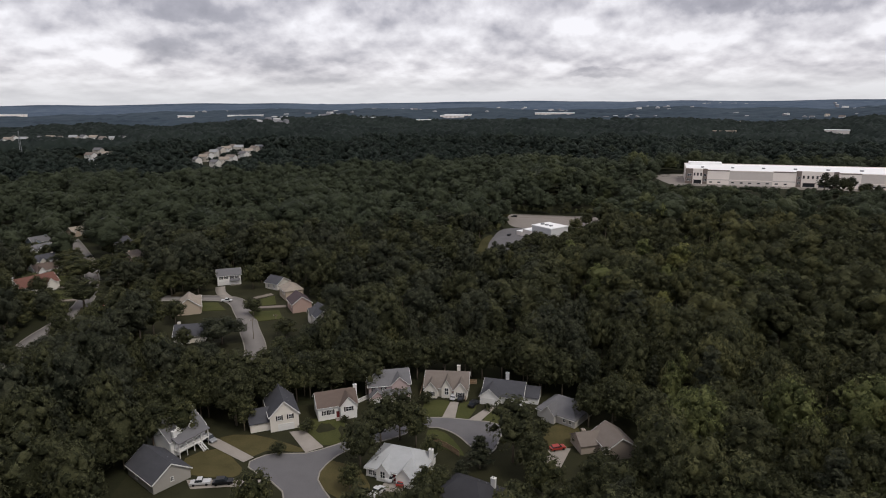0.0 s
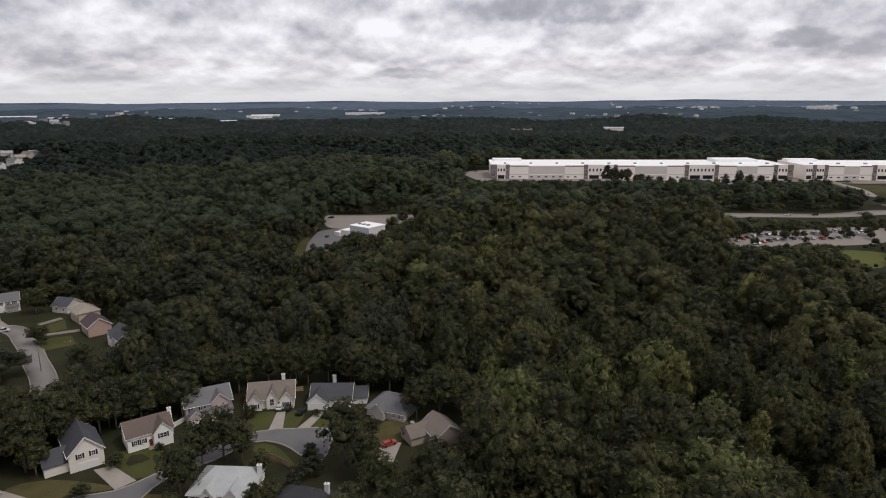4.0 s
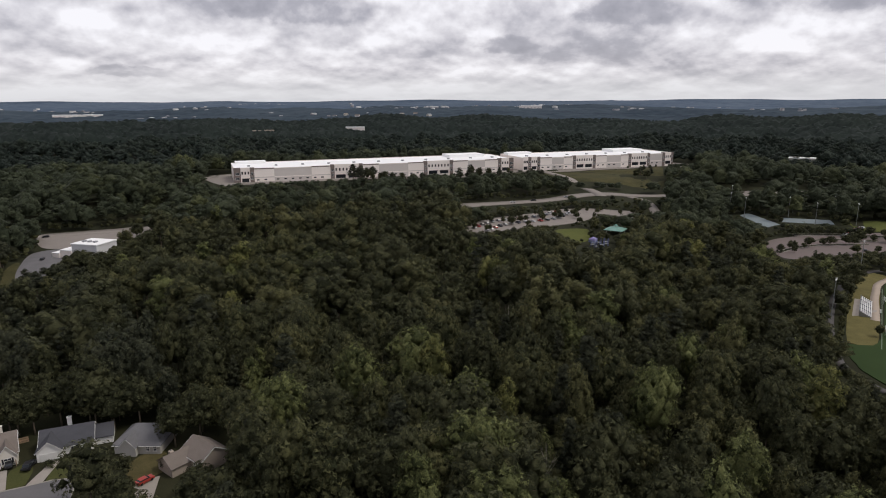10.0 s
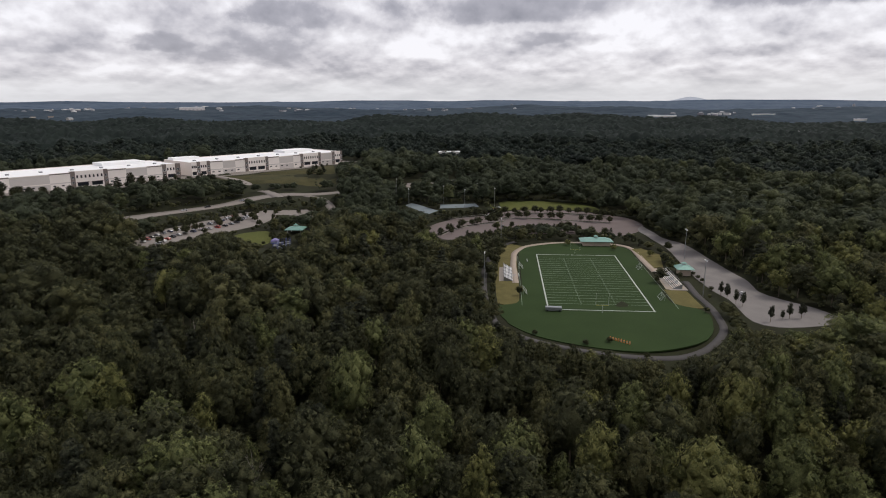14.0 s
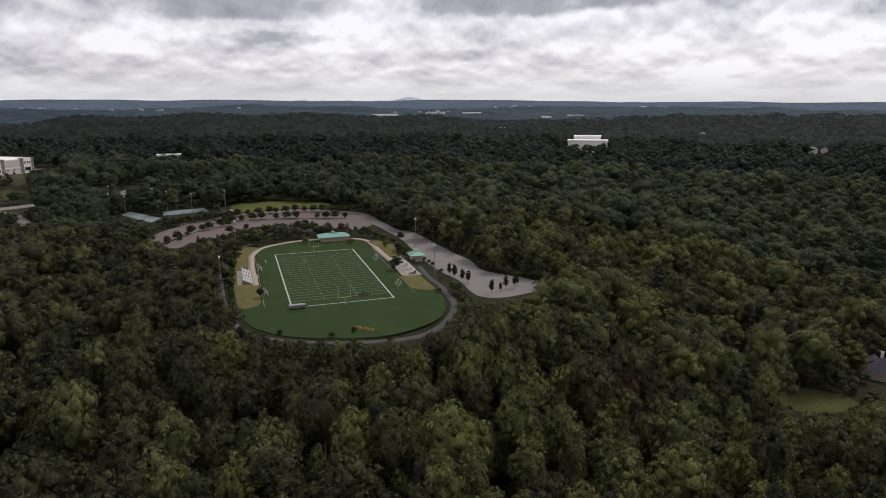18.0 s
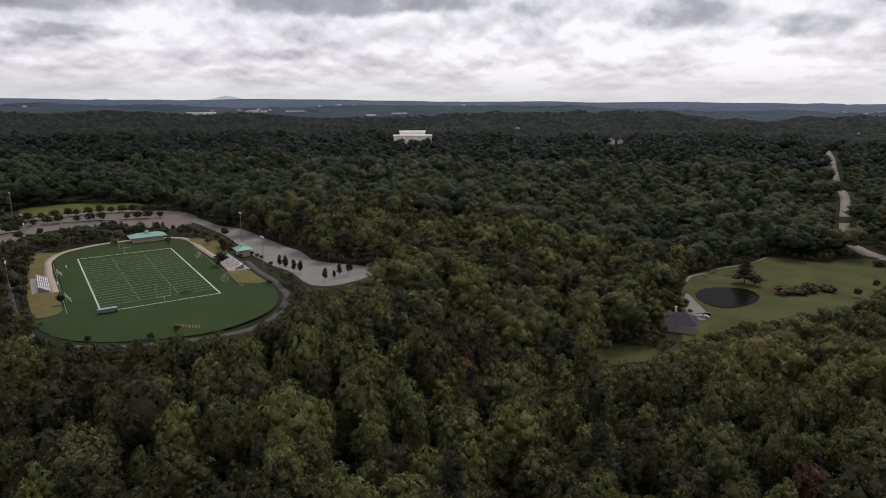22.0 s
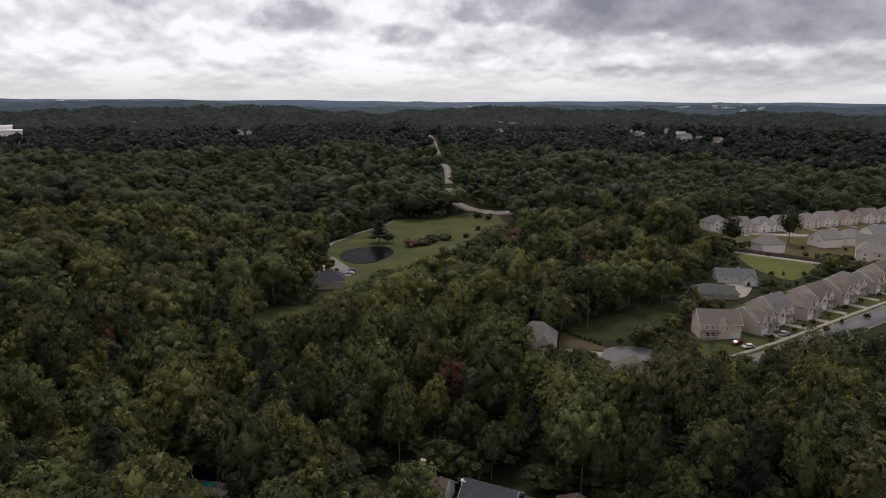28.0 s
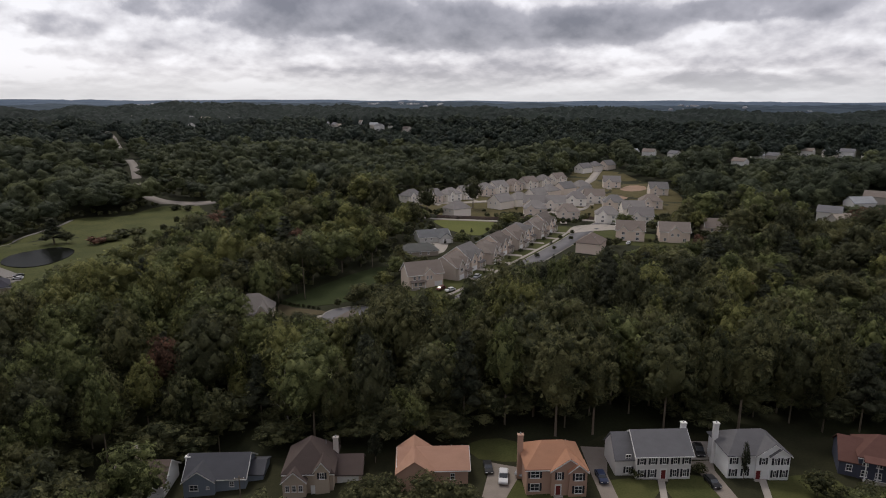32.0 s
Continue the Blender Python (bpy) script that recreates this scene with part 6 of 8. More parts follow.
for k in (-6, -2, 2):
    part("roof_unit", box(k, -3, 9.0, k + 1.8, -1, 9.9), STEEL, works)
for k in (-6, 0, 6):
    window(works, k, -8, 3.2, 1.8, 1.6)
CLEAR_POLYS.append(np.array([works.matrix_world @ Vector(p) for p in ((-24, -12, 0), (11, -10, 0), (11, 10, 0), (-24, 8, 0))])[:, :2]), CLEAR_SEE.append(6)
CLEAR_SPOTS.append((58, 446, 13))


# ---- the playing field ----
FC, FA = Vector((337, 64, 0.2)), math.degrees(math.atan2(35.5, 103.5))
UX, UY = Vector((math.cos(radians(FA)), math.sin(radians(FA)), 0)), Vector((-math.sin(radians(FA)), math.cos(radians(FA)), 0))


def on_field(u, v, z=0.0):
    return FC + UX * u + UY * v + Vector((0, 0, z))


marks = empty("field_markings", FC.x, FC.y, FC.z, FA, "white painted lines of a football field", "markings")
for u in (-54.86, 54.86):
    part("line", box(u - 0.3, -24.8, 0, u + 0.3, 24.8, 0.012), PAINT, marks)
for v in (-24.4, 24.4):
    part("line", box(-55.3, v - 0.35, 0.013, 55.3, v + 0.35, 0.022), PAINT, marks)
for i in range(21):
    u = -45.72 + i * 4.572
    part("yard_line", box(u - 0.14, -23.9, 0, u + 0.14, 23.9, 0.01), PAINT_DIM, marks)
hash_mesh = None
for v in (-8.2, 8.2):
    for i in range(100):
        u = -45.3 + i * 0.9144
        o = part("hash_mark", hash_mesh or box(-0.09, -0.35, 0.012, 0.09, 0.35, 0.02), PAINT_DIM, marks)
        hash_mesh = o.data
        o.location = (u, v, 0)
for v in (-36.5, 36.5):
    part("soccer_line", box(-50, v - 0.12, 0, 50, v + 0.12, 0.01), PAINT_DIM, marks)


def goal_post(u):
    p = on_field(u, 0)
    g = empty("goal_post", p.x, p.y, p.z, FA, "yellow-white football goal post", "goal post")
    s = -1 if u < 0 else 1
    part("base", tube((s * 1.6, 0, 0), (s * 1.6, 0, 3.0), 0.1), PAINT, g)
    part("arm", tube((s * 1.6, 0, 3.0), (0, 0, 3.05), 0.09), PAINT, g)
    part("crossbar", tube((0, -2.9, 3.05), (0, 2.9, 3.05), 0.08), surface("goal_yellow", (0.55, 0.48, 0.12), 0.5, 0.1), g)
    for v in (-2.9, 2.9):
        part("upright", tube((0, v, 3.05), (0, v, 9.0), 0.06), PAINT, g)


goal_post(-56.5), goal_post(56.5)


def soccer_goal(u, v, turn):
    p = on_field(u, v)
    g = empty("soccer_goal", p.x, p.y, p.z, FA + turn, "small white soccer goal with a net", "soccer goal", "soccer goals beside the field")
    for a, b in (((-3.6, 0, 0), (-3.6, 0, 2.4)), ((3.6, 0, 0), (3.6, 0, 2.4)), ((-3.6, 0, 2.4), (3.6, 0, 2.4)), ((-3.6, 0, 2.4), (-3.6, 1.9, 0)), ((3.6, 0, 2.4), (3.6, 1.9, 0)), ((-3.6, 1.9, 0), (3.6, 1.9, 0))):
        part("bar", tube(a, b, 0.09, n=6), PAINT, g)
    bm = bmesh.new()
    for i in range(13):
        x = -3.6 + i * 0.6
        add_tube(bm, (x, 0, 2.4), (x, 1.9, 0), 0.018, 0.018, 3)
    for j in range(5):
        add_tube(bm, (-3.6, 1.9 * j / 5, 2.4 - 2.4 * j / 5), (3.6, 1.9 * j / 5, 2.4 - 2.4 * j / 5), 0.018, 0.018, 3)
    part("net", bm, PAINT, g)


soccer_goal(-28, 35.5, 180), soccer_goal(22, 36, 180), soccer_goal(-34, -33, 0), soccer_goal(24, -34, 0)
for u, v in ((4, 37), (38, 31)):
    p = on_field(u, v)
    b = empty("bench", p.x, p.y, p.z, FA, "white team bench on the turf", "bench")
    part("seat", box(-3, -0.2, 0.42, 3, 0.2, 0.5), PAINT, b)
    for x in (-2.6, 0, 2.6):
        part("leg", box(x - 0.05, -0.18, 0, x + 0.05, 0.18, 0.42), STEEL, b)


def bleachers(u, v, turn, length, rows, label):
    p = on_field(u, v)
    g = empty("bleachers", p.x, p.y, p.z - 0.1, FA + turn, label, "bleachers")
    part("slab", box(-length / 2 - 2, -2, 0, length / 2 + 2, rows * 0.8 + 2.5, 0.12), CONCRETE, g)
    for r in range(rows):
        part("seat_board", box(-length / 2, r * 0.8, 0.45 + r * 0.4, length / 2, r * 0.8 + 0.32, 0.5 + r * 0.4), TRIM, g)
        part("foot_board", box(-length / 2, r * 0.8 + 0.36, 0.2 + r * 0.4, length / 2, r * 0.8 + 0.74, 0.24 + r * 0.4), STEEL, g)
    for i in range(5):
        x = -length / 2 + 0.3 + (length - 0.6) * i / 4
        bm = prism([(0, 0.1), (rows * 0.8, 0.1), (rows * 0.8, 0.4 + rows * 0.4), (0, 0.4)], x - 0.05, x + 0.05)
        bmesh.ops.rotate(bm, verts=list(bm.verts), cent=(0, 0, 0), matrix=Matrix.Rotation(radians(90), 3, "Z"))
        part("frame", bm, STEEL, g)
    part("rail", tube((-length / 2, rows * 0.8 + 0.1, 0.9 + rows * 0.4), (length / 2, rows * 0.8 + 0.1, 0.9 + rows * 0.4), 0.05), STEEL, g)


bleachers(5.6, 40.5, 0, 28, 6, "long white aluminium bleachers on a slab")
bleachers(0, -42, 180, 34, 6, "grey aluminium bleachers on a concrete terrace")


def shelter(x, y, rz, w, d, h, label, closed=True):
    g = empty("shelter", x, y, ground_z(x, y), rz, label, "pavilion")
    if closed:
        part("wall", box(-w / 2 + 1, -d / 2 + 1, -0.5, w / 2 - 1, d / 2 - 1, h), wall_mat(BEIGE), g)
    else:
        for a in (-1, 1):
            for b in (-1, 1):
                part("post", box(a * w * 0.42 - 0.15, b * d * 0.42 - 0.15, -0.3, a * w * 0.42 + 0.15, b * d * 0.42 + 0.15, h), TRIM, g)
    part("roof", hip_roof(w, d, h, 2.0, 0.8), GREEN_ROOF, g, "sea-green metal hip roof")
    part("cupola", box(-0.8, -0.8, h + 1.6, 0.8, 0.8, h + 2.6), TRIM, g)
    part("cupola_roof", hip_roof(2.2, 2.2, h + 2.6, 0.8, 0.2), GREEN_ROOF, g)
    CLEAR_SPOTS.append((x, y, max(w, d) * 0.6))


shelter(424, 76, FA + 90, 20, 11, 3.4, "pavilion with a sea-green roof behind the end line")
shelter(368, 16, FA, 9, 8, 4.0, "small booth with a sea-green roof above the bleachers")
shelter(342, 262, 20, 11, 11, 3.2, "park pavilion with a sea-green roof", False)
CLEAR_POLYS.append(np.array([(342 + 9 * math.cos(k * 0.785), 262 + 9 * math.sin(k * 0.785)) for k in range(8)])), CLEAR_SEE.append(2.5)


def light_pole(x, y, h, rz, label, z=None, n=4):
    g = empty("light_pole", x, y, ground_z(x, y) if z is None else z, rz, label, "light pole", "floodlight poles")
    part("pole", tube((0, 0, -0.5), (0, 0, h), 0.24, 0.12), STEEL, g)
    part("bar", box(-1.6, -0.08, h - 0.3, 1.6, 0.08, h - 0.1), STEEL, g)
    for i in range(n):
        part("lamp_head", box(-1.5 + i * 3.0 / (n - 1) - 0.28, -0.35, h - 0.75, -1.5 + i * 3.0 / (n - 1) + 0.28, 0.3, h - 0.2), TRIM, g)


for x, y in ((393, 133), (300, 110), (329, 4), (405, 18)):
    light_pole(x, y, 19, FA, "tall steel floodlight pole beside the field")
for x, y in ((540, 291), (500, 270), (486, 250), (520, 232), (507, 206), (528, 186), (545, 240), (560, 215)):
    light_pole(x, y, 17, 30, "tennis court floodlight pole")
p = on_field(-57, 22.5)
o = empty("scoreboard_cart", p.x, p.y, p.z, FA, "grey equipment cart at the field corner", "cart")
part("body", box(-1.2, -4, 0.4, 1.2, 3.4, 2.0), STEEL, o)
for v in (-3, 2.6):
    part("wheel", tube((-1.3, v, 0.4), (1.3, v, 0.4), 0.4), RUBBER, o)
for i in range(8):
    p = Vector((250, 36, 0.3)) + Vector((-0.35, -0.93, 0)) * (i * 1.25)
    b = empty("barrel", p.x, p.y, 0.2, 0, "orange plastic barrel on the turf", "barrel", "row of orange barrels")
    part("drum", tube((0, 0, 0), (0, 0, 1.0), 0.34, 0.26), ORANGE, b)
    part("band", tube((0, 0, 0.45), (0, 0, 0.65), 0.335, 0.315), PAINT, b)


# ---- cars ----
def car(x, y, rz, paint, label, kind="car", z=None):
    g = empty("pickup_truck" if kind == "truck" else kind, x, y, (ground_z(x, y) if z is None else z) + 0.2, rz, label, "truck" if kind == "truck" else "car")
    M = paint_mat(paint)
    L, W = (5.2, 1.95) if kind != "car" else (4.6, 1.8)
    H = 1.75 if kind != "car" else 1.42
    key = ("car", kind)
    if key not in PIECE:
        low = [(-L / 2, 0.35), (L / 2, 0.35), (L / 2, 0.75), (L / 2 - 0.15, 0.92), (0.9, 1.0), (-L / 2 + 0.1, 1.02), (-L / 2, 0.8)]
        b = prism(low, -W / 2, W / 2)
        bmesh.ops.bevel(b, geom=[e for e in b.edges], offset=0.07, segments=2, affect="EDGES")
        cab = [(-1.9, 1.0), (1.2, 1.0), (0.45, H - 0.08), (-1.6, H - 0.08)] if kind != "truck" else [(-0.6, 1.0), (1.4, 1.0), (0.8, H - 0.08), (-0.5, H - 0.08)]
        c = prism(cab, -W / 2 + 0.12, W / 2 - 0.12)
        top = prism([(cab[3][0] - 0.02, H - 0.08), (cab[2][0] + 0.02, H - 0.08), (cab[2][0] - 0.1, H), (cab[3][0] + 0.1, H)], -W / 2 + 0.16, W / 2 - 0.16)
        wh = tube((0, -0.11, 0), (0, 0.11, 0), 0.34, n=14)
        got = []
        for nm, bm in (("body", b), ("cabin", c), ("roof_panel", top), ("wheel", wh)):
            bmesh.ops.recalc_face_normals(bm, faces=bm.faces)
            me = bpy.data.meshes.new(nm)
            bm.to_mesh(me), bm.free()
            got.append(me)
        got[1].materials.append(GLASS), got[3].materials.append(RUBBER)
        PIECE[key] = got
    b, c, t, wh = PIECE[key]
    k2 = ("cp", kind, paint)
    if k2 not in PIECE:
        PIECE[k2] = [b.copy(), t.copy()]
        for me in PIECE[k2]:
            me.materials.append(M)
    part("body", PIECE[k2][0], None, g), part("cabin_glass", c, None, g), part("roof_panel", PIECE[k2][1], None, g)
    for sx in (-1, 1):
        for sy in (-1, 1):
            part("wheel", wh, None, g).matrix_local = pose(sx * L * 0.31, sy * (W / 2 - 0.1), 0.34)
    if ("light", kind) not in PIECE:
        bm = box(L / 2 - 0.04, -0.2, 0.6, L / 2 + 0.03, 0.2, 0.76)
        PIECE[("light", kind)] = bpy.data.meshes.new("headlight")
        bm.to_mesh(PIECE[("light", kind)]), bm.free()
        PIECE[("light", kind)].materials.append(TRIM)
    for sy in (-1, 1):
        part("headlight", PIECE[("light", kind)], None, g).matrix_local = pose(0, sy * (W / 2 - 0.3), 0)
    return g


# ---- far buildings ----
FAR_WALLS = ((0.62, 0.60, 0.56), (0.50, 0.46, 0.41), (0.66, 0.65, 0.63))
FAR_ROOFS = (GREY, TAUPE, TAN, LGREY)


def far_house(x, y, i, group):
    up = 10 if math.hypot(x, y) > 1200 else 2
    g = empty("far_house", x, y, ground_z(x, y) + up, (i * 47) % 90 - 45, "small pale house among far trees", "house", group)
    w, d, h = 13 + (i % 3), 10, 6.0
    bm = prism([(-d / 2, -2.0 - up), (d / 2, -2.0 - up), (d / 2, h), (0, h + 3.2), (-d / 2, h)], -w / 2, w / 2)
    bmesh.ops.rotate(bm, verts=list(bm.verts), cent=(0, 0, 0), matrix=Matrix.Rotation(radians(90), 3, "Z"))
    part("wall", bm, wall_mat(FAR_WALLS[i % 3]), g)
    part("roof", gable_roof(w, d, h, 3.3), roof_mat(FAR_ROOFS[i % 4]), g)
    for k in (-3.5, 0, 3.5):
        window(g, k, -d / 2, 3.2, 1.4, 1.6)
    CLEAR_SPOTS.append((x, y, 13))
    if i % 2 == 0:
        CLEAR_POLYS.append(np.array([(x + 12 * math.cos(k * 0.785), y + 12 * math.sin(k * 0.785)) for k in range(8)])), CLEAR_SEE.append(5)


FAR_HOUSES = {"far houses in the north-west": [(-782, 1061), (-808, 1108), (-832, 1159), (-784, 1115), (-771, 1139), (-757, 1148), (-728, 1132), (-720, 1157), (-704, 1162), (-678, 1149), (-645, 1122), (-624, 1120), (-612, 1127), (-599, 1134), (-562, 939), (-514, 865), (-587, 1004), (-544, 953)],
              "far row of houses": [(-394, 923), (-399, 958), (-400, 982), (-401, 1007), (-400, 1033), (-395, 1045), (-392, 1069), (-380, 1062), (-350, 995), (-351, 1025), (-351, 1054), (-346, 1066), (-359, 902), (-355, 926), (-353, 950), (-322, 1147)],
              "far houses in the east": [(1280, -507), (1047, -466), (1264, -578), (1018, -580), (1013, -597), (999, -633), (891, -989), (859, -1027), (770, -998), (724, -976), (1060, -829), (1229, -556)],
              "far houses in the south": [(721, -934), (718, -973), (689, -994), (516, -1027), (492, -1016), (469, -1000), (470, -1076), (430, -1040), (414, -1025), (398, -1042), (359, -1010)],
              "houses west of the estate": [(-52, -816), (-56, -767), (-117, -762), (-141, -806), (-162, -828), (-185, -855), (-207, -870), (-228, -859), (-247, -862), (-263, -838), (-163, -487), (-145, -459), (-123, -436), (-125, -417), (-23, -827), (-3, -824)],
              "far houses in the north": [(1098, 2102), (1165, 2140), (1026, 1810), (1219, 2068), (1055, 1657), (1133, 1715), (1172, 1697), (1150, 1592)]}
for group, spots in FAR_HOUSES.items():
    for i, (x, y) in enumerate(spots):
        far_house(x, y, i, group)


def far_hall(x, y, w, d, h, label, wall=None, roof=None, see=9):
    """A low white hall far off, lying across the line of sight."""
    g = empty("far_hall", x, y, ground_z(x, y) + (10 if math.hypot(x, y) > 1165 else 5), -math.degrees(math.atan2(x, y)), label, "building", "far halls")
    part("wall", box(-w / 2, -d / 2, -18, w / 2, d / 2, h), wall or CREAM, g)
    part("roof", box(-w / 2 - 1, -d / 2 - 1, h, w / 2 + 1, d / 2 + 1, h + 1.2), roof or WHITE_ROOF, g)
    for i in range(int(w / 14)):
        part("dock_door", box(-w / 2 + 4 + i * 14, -d / 2 - 0.2, 0, -w / 2 + 10 + i * 14, -d / 2 + 0.2, 4.5), PANEL_GREY, g)
    CLEAR_POLYS.append(np.array([g.matrix_world @ Vector(p) for p in ((-w / 2 - 8, -d / 2 - 20, 0), (w / 2 + 8, -d / 2 - 20, 0), (w / 2 + 8, d / 2 + 8, 0), (-w / 2 - 8, d / 2 + 8, 0))])[:, :2]), CLEAR_SEE.append(see)


for x, y, w, h in ((-1752, 2453, 90, 10), (-712, 2072, 110, 9), (-906, 2069, 50, 8), (-47, 2171, 80, 7), (-267, 1846, 70, 8), (343, 2535, 150, 8), (-28, 2211, 90, 7), (-127, 1777, 60, 8), (2086, 2101, 90, 9), (697, 1240, 40, 8), (697, 1320, 22, 9),
                   (2050, 197, 80, 9), (882, 385, 30, 2), (1860, 1878, 90, 10), (2133, -79, 60, 9), (2070, -407, 50, 9), (1401, -115, 20, 8), (2060, -313, 30, 9)):
    far_hall(x, y, w, w * 0.45, h, "long white hall far off among the woods")
for x, y, w in ((646, 1743, 150), (478, 1308, 110)):
    far_hall(x, y, w, 50, 3, "low brown yard and sheds far off", PANEL_BROWN, SAND)
far_hall(1096, -240, 44, 20, 18.5, "white school building above the trees", see=17)
far_hall(1070, -235, 64, 26, 13.5, "lower front of the white school building", see=17)
mast = empty("water_tower_mast", -640, 900, ground_z(-640, 900), 0, "slim grey lattice mast above the trees", "mast")
for k in range(4):
    a = k * math.pi / 2
    part("leg", tube((2.5 * math.cos(a), 2.5 * math.sin(a), 0), (0.5 * math.cos(a), 0.5 * math.sin(a), 45), 0.25, 0.15, 5), STEEL, mast)
for k in range(9):
    part("brace", box(-2.3 + k * 0.2, -0.1, 4 + k * 4.6, 2.3 - k * 0.2, 0.1, 4.3 + k * 4.6), STEEL, mast)

# ---- single trees, bushes, cars, fences ----
T_DARK, T_OAK, T_LIGHT = "dark leafy yard tree", "rounded green shade tree on a lawn", "light green tree beside a dark roof"
for i, (x, y, h) in enumerate([(-24, 163, 15.5), (-19, 167, 15.5), (-14, 163, 13), (-28, 152, 14), (-29, 142, 9), (13, 156, 19), (17, 147, 14), (19, 139, 13), (22, 168, 8), (-50, 131, 12), (32, 139, 13), (36, 149, 10), (-9, 156, 8), (-88, 188, 15), (-70, 186, 16), (-33, 196, 15), (25, 200, 14), (46, 180, 15), (52, 158, 16), (-64, 190, 15), (-17, 208, 16), (2, 211, 17), (-110, 210, 16), (-48, 196, 15), (-66, 171, 12), (-71, 177, 15), (-64, 183, 15), (-75, 184, 16), (-80, 179, 13), (-72, 184, 13)]):
    tree(x, y, h, (0, 1, 3, 4)[i % 4], (0, 0, 1, 0, 6)[i % 5] if i % 5 != 4 else 1, T_DARK if i % 3 else T_OAK, 1.15, 700 + i, "trees of the close")
for i, (x, y, h) in enumerate([(4, 152.7, 11), (-1.2, 146, 7.5), (-52, 158, 4.5), (-47, 170.5, 3.0), (-37, 177, 2.5), (-13, 190, 3.5), (7, 186, 2.2), (33, 166, 4)]):
    tree(x, y, h, 5 if i < 2 else 1, 6 if i < 2 else 0, "small pointed evergreen by the street" if i < 2 else "clipped shrub in a front yard", 1.5 if i < 2 else 1.6, 760 + i, "yard shrubs of the close")
for i, (x, y, h) in enumerate([(-100.4, 280.5, 8), (-146, 280, 13), (-196, 312, 12), (-152, 262, 16), (-146, 252, 17), (-150, 240, 16), (-128, 262, 12), (-104, 244, 11), (-140, 318, 13), (-112, 318, 13), (-152, 296, 12), (-160, 250, 12), (-168, 270, 11), (-196, 300, 12), (-200, 262, 13), (-190, 232, 12), (-215, 300, 12), (-220, 350, 11), (-210, 350, 9), (-240, 372, 11), (-244, 396, 11), (-262, 420, 11), (-218, 392, 12)]):
    if min(np.min(np.hypot(line[:, 0] - x, line[:, 1] - y)) - half for line, half in CLEAR_LINES) < 0.5:
        continue
    tree(x, y, h, i % 5, (0, 1, 0, 2)[i % 4], "leafy tree beside the far street", 1.2, 800 + i, "trees along the far streets")
LOT_TREES = [(412, 186), (426, 185), (443, 182), (454, 178), (459, 175), (467, 169), (471, 165), (482, 171), (485, 166), (488, 160), (491, 152), (492, 145), (494, 134), (497, 126), (498, 119), (503, 103), (504, 96), (505, 89), (506, 81), (465, 203), (469, 200), (476, 195), (480, 191), (486, 185), (490, 181), (498, 173),
             (500, 167), (502, 159), (505, 151), (508, 143), (510, 138), (513, 131), (517, 124), (519, 117), (522, 110), (524, 103), (526, 96), (527, 90), (525, 82)]
for i, (x, y) in enumerate(LOT_TREES):
    tree(x, y, 6.6 + (i * 7) % 3, (0, 1, 3)[i % 3], 0, "small round tree on a parking island", 1.35, 840 + i, "trees on the parking islands", "young_tree")
for i, (x, y, h) in enumerate([(402, 182, 8), (418, 180, 6), (436, 182, 5), (400, 160, 8), (402, 144, 9), (459, 147, 6), (403, 139, 9), (414, 137, 10), (442, 129, 8), (446, 126, 8), (449, 122, 9), (449, 117, 9), (452, 112, 9), (458, 108, 9), (462, 104, 8), (460, 98, 9), (448, 84, 8), (446, 74, 9), (408, 150, 9), (424, 134, 8), (434, 131, 8), (460, 72, 6), (448, 64, 5), (440, 58, 5), (430, 48, 5)]):
    tree(x, y, h, (5, 0, 3)[i % 3], (6, 0, 0)[i % 3], "dark evergreen between the field and the lot", 1.2, 880 + i, "evergreens above the field")
for i, (x, y, h) in enumerate([(334, -4, 8), (328, -7, 9), (322, -11, 8), (319, -14, 8), (300, -25, 6), (309, -33, 6), (312, -38, 6), (318, -40, 5), (306, -30, 5), (340, 0.6, 3), (353, 5.6, 3), (360, 8, 3), (367, 11, 3), (373, 13.5, 3), (379, 16.5, 3), (390, 21, 3), (400, 24, 3), (234, 8, 4), (246, 35.7, 3), (240, 44, 4), (237, 20, 3), (243, 66, 4), (252, 92, 4), (262, 98, 4), (233, 34, 4), (234, 48, 4)]):
    tree(x, y, h + 1 if i < 9 else h, 2 if i < 9 else 1, 6 if i < 9 else 0, "pointed dark evergreen beside the drive" if i < 9 else "young tree beside the field path", 0.75 if i < 9 else 1.3, 910 + i, "young trees round the field", "young_tree")
for i, (x, y) in enumerate([(412, 62), (414, 93), (404, 38)]):
    tree(x, y, 5.0, 1, 4, "yellowing ornamental tree by the pavilion", 1.3, 940 + i, name="young_tree")
for i, (x, y) in enumerate([(268, 254), (272, 262), (262, 262), (276, 272), (290, 258), (283, 282), (275, 335), (292, 344), (313, 351), (321, 350), (329, 351), (338, 351), (345, 340), (364, 345), (366, 337), (372, 333), (360, 312), (393, 330), (392, 319), (447, 348), (416, 315), (433, 316), (427, 307), (284, 253), (320, 264), (293, 270), (300, 300), (280, 318), (310, 312), (318, 328), (335, 322), (350, 318), (378, 345), (400, 340), (410, 330), (285, 300), (350, 300), (372, 305)]):
    tree(x, y, 6 + (i * 5) % 5, i % 5, (0, 0, 1, 6)[i % 4], "park tree between parking bays", 1.2, 950 + i, "park trees", "young_tree")
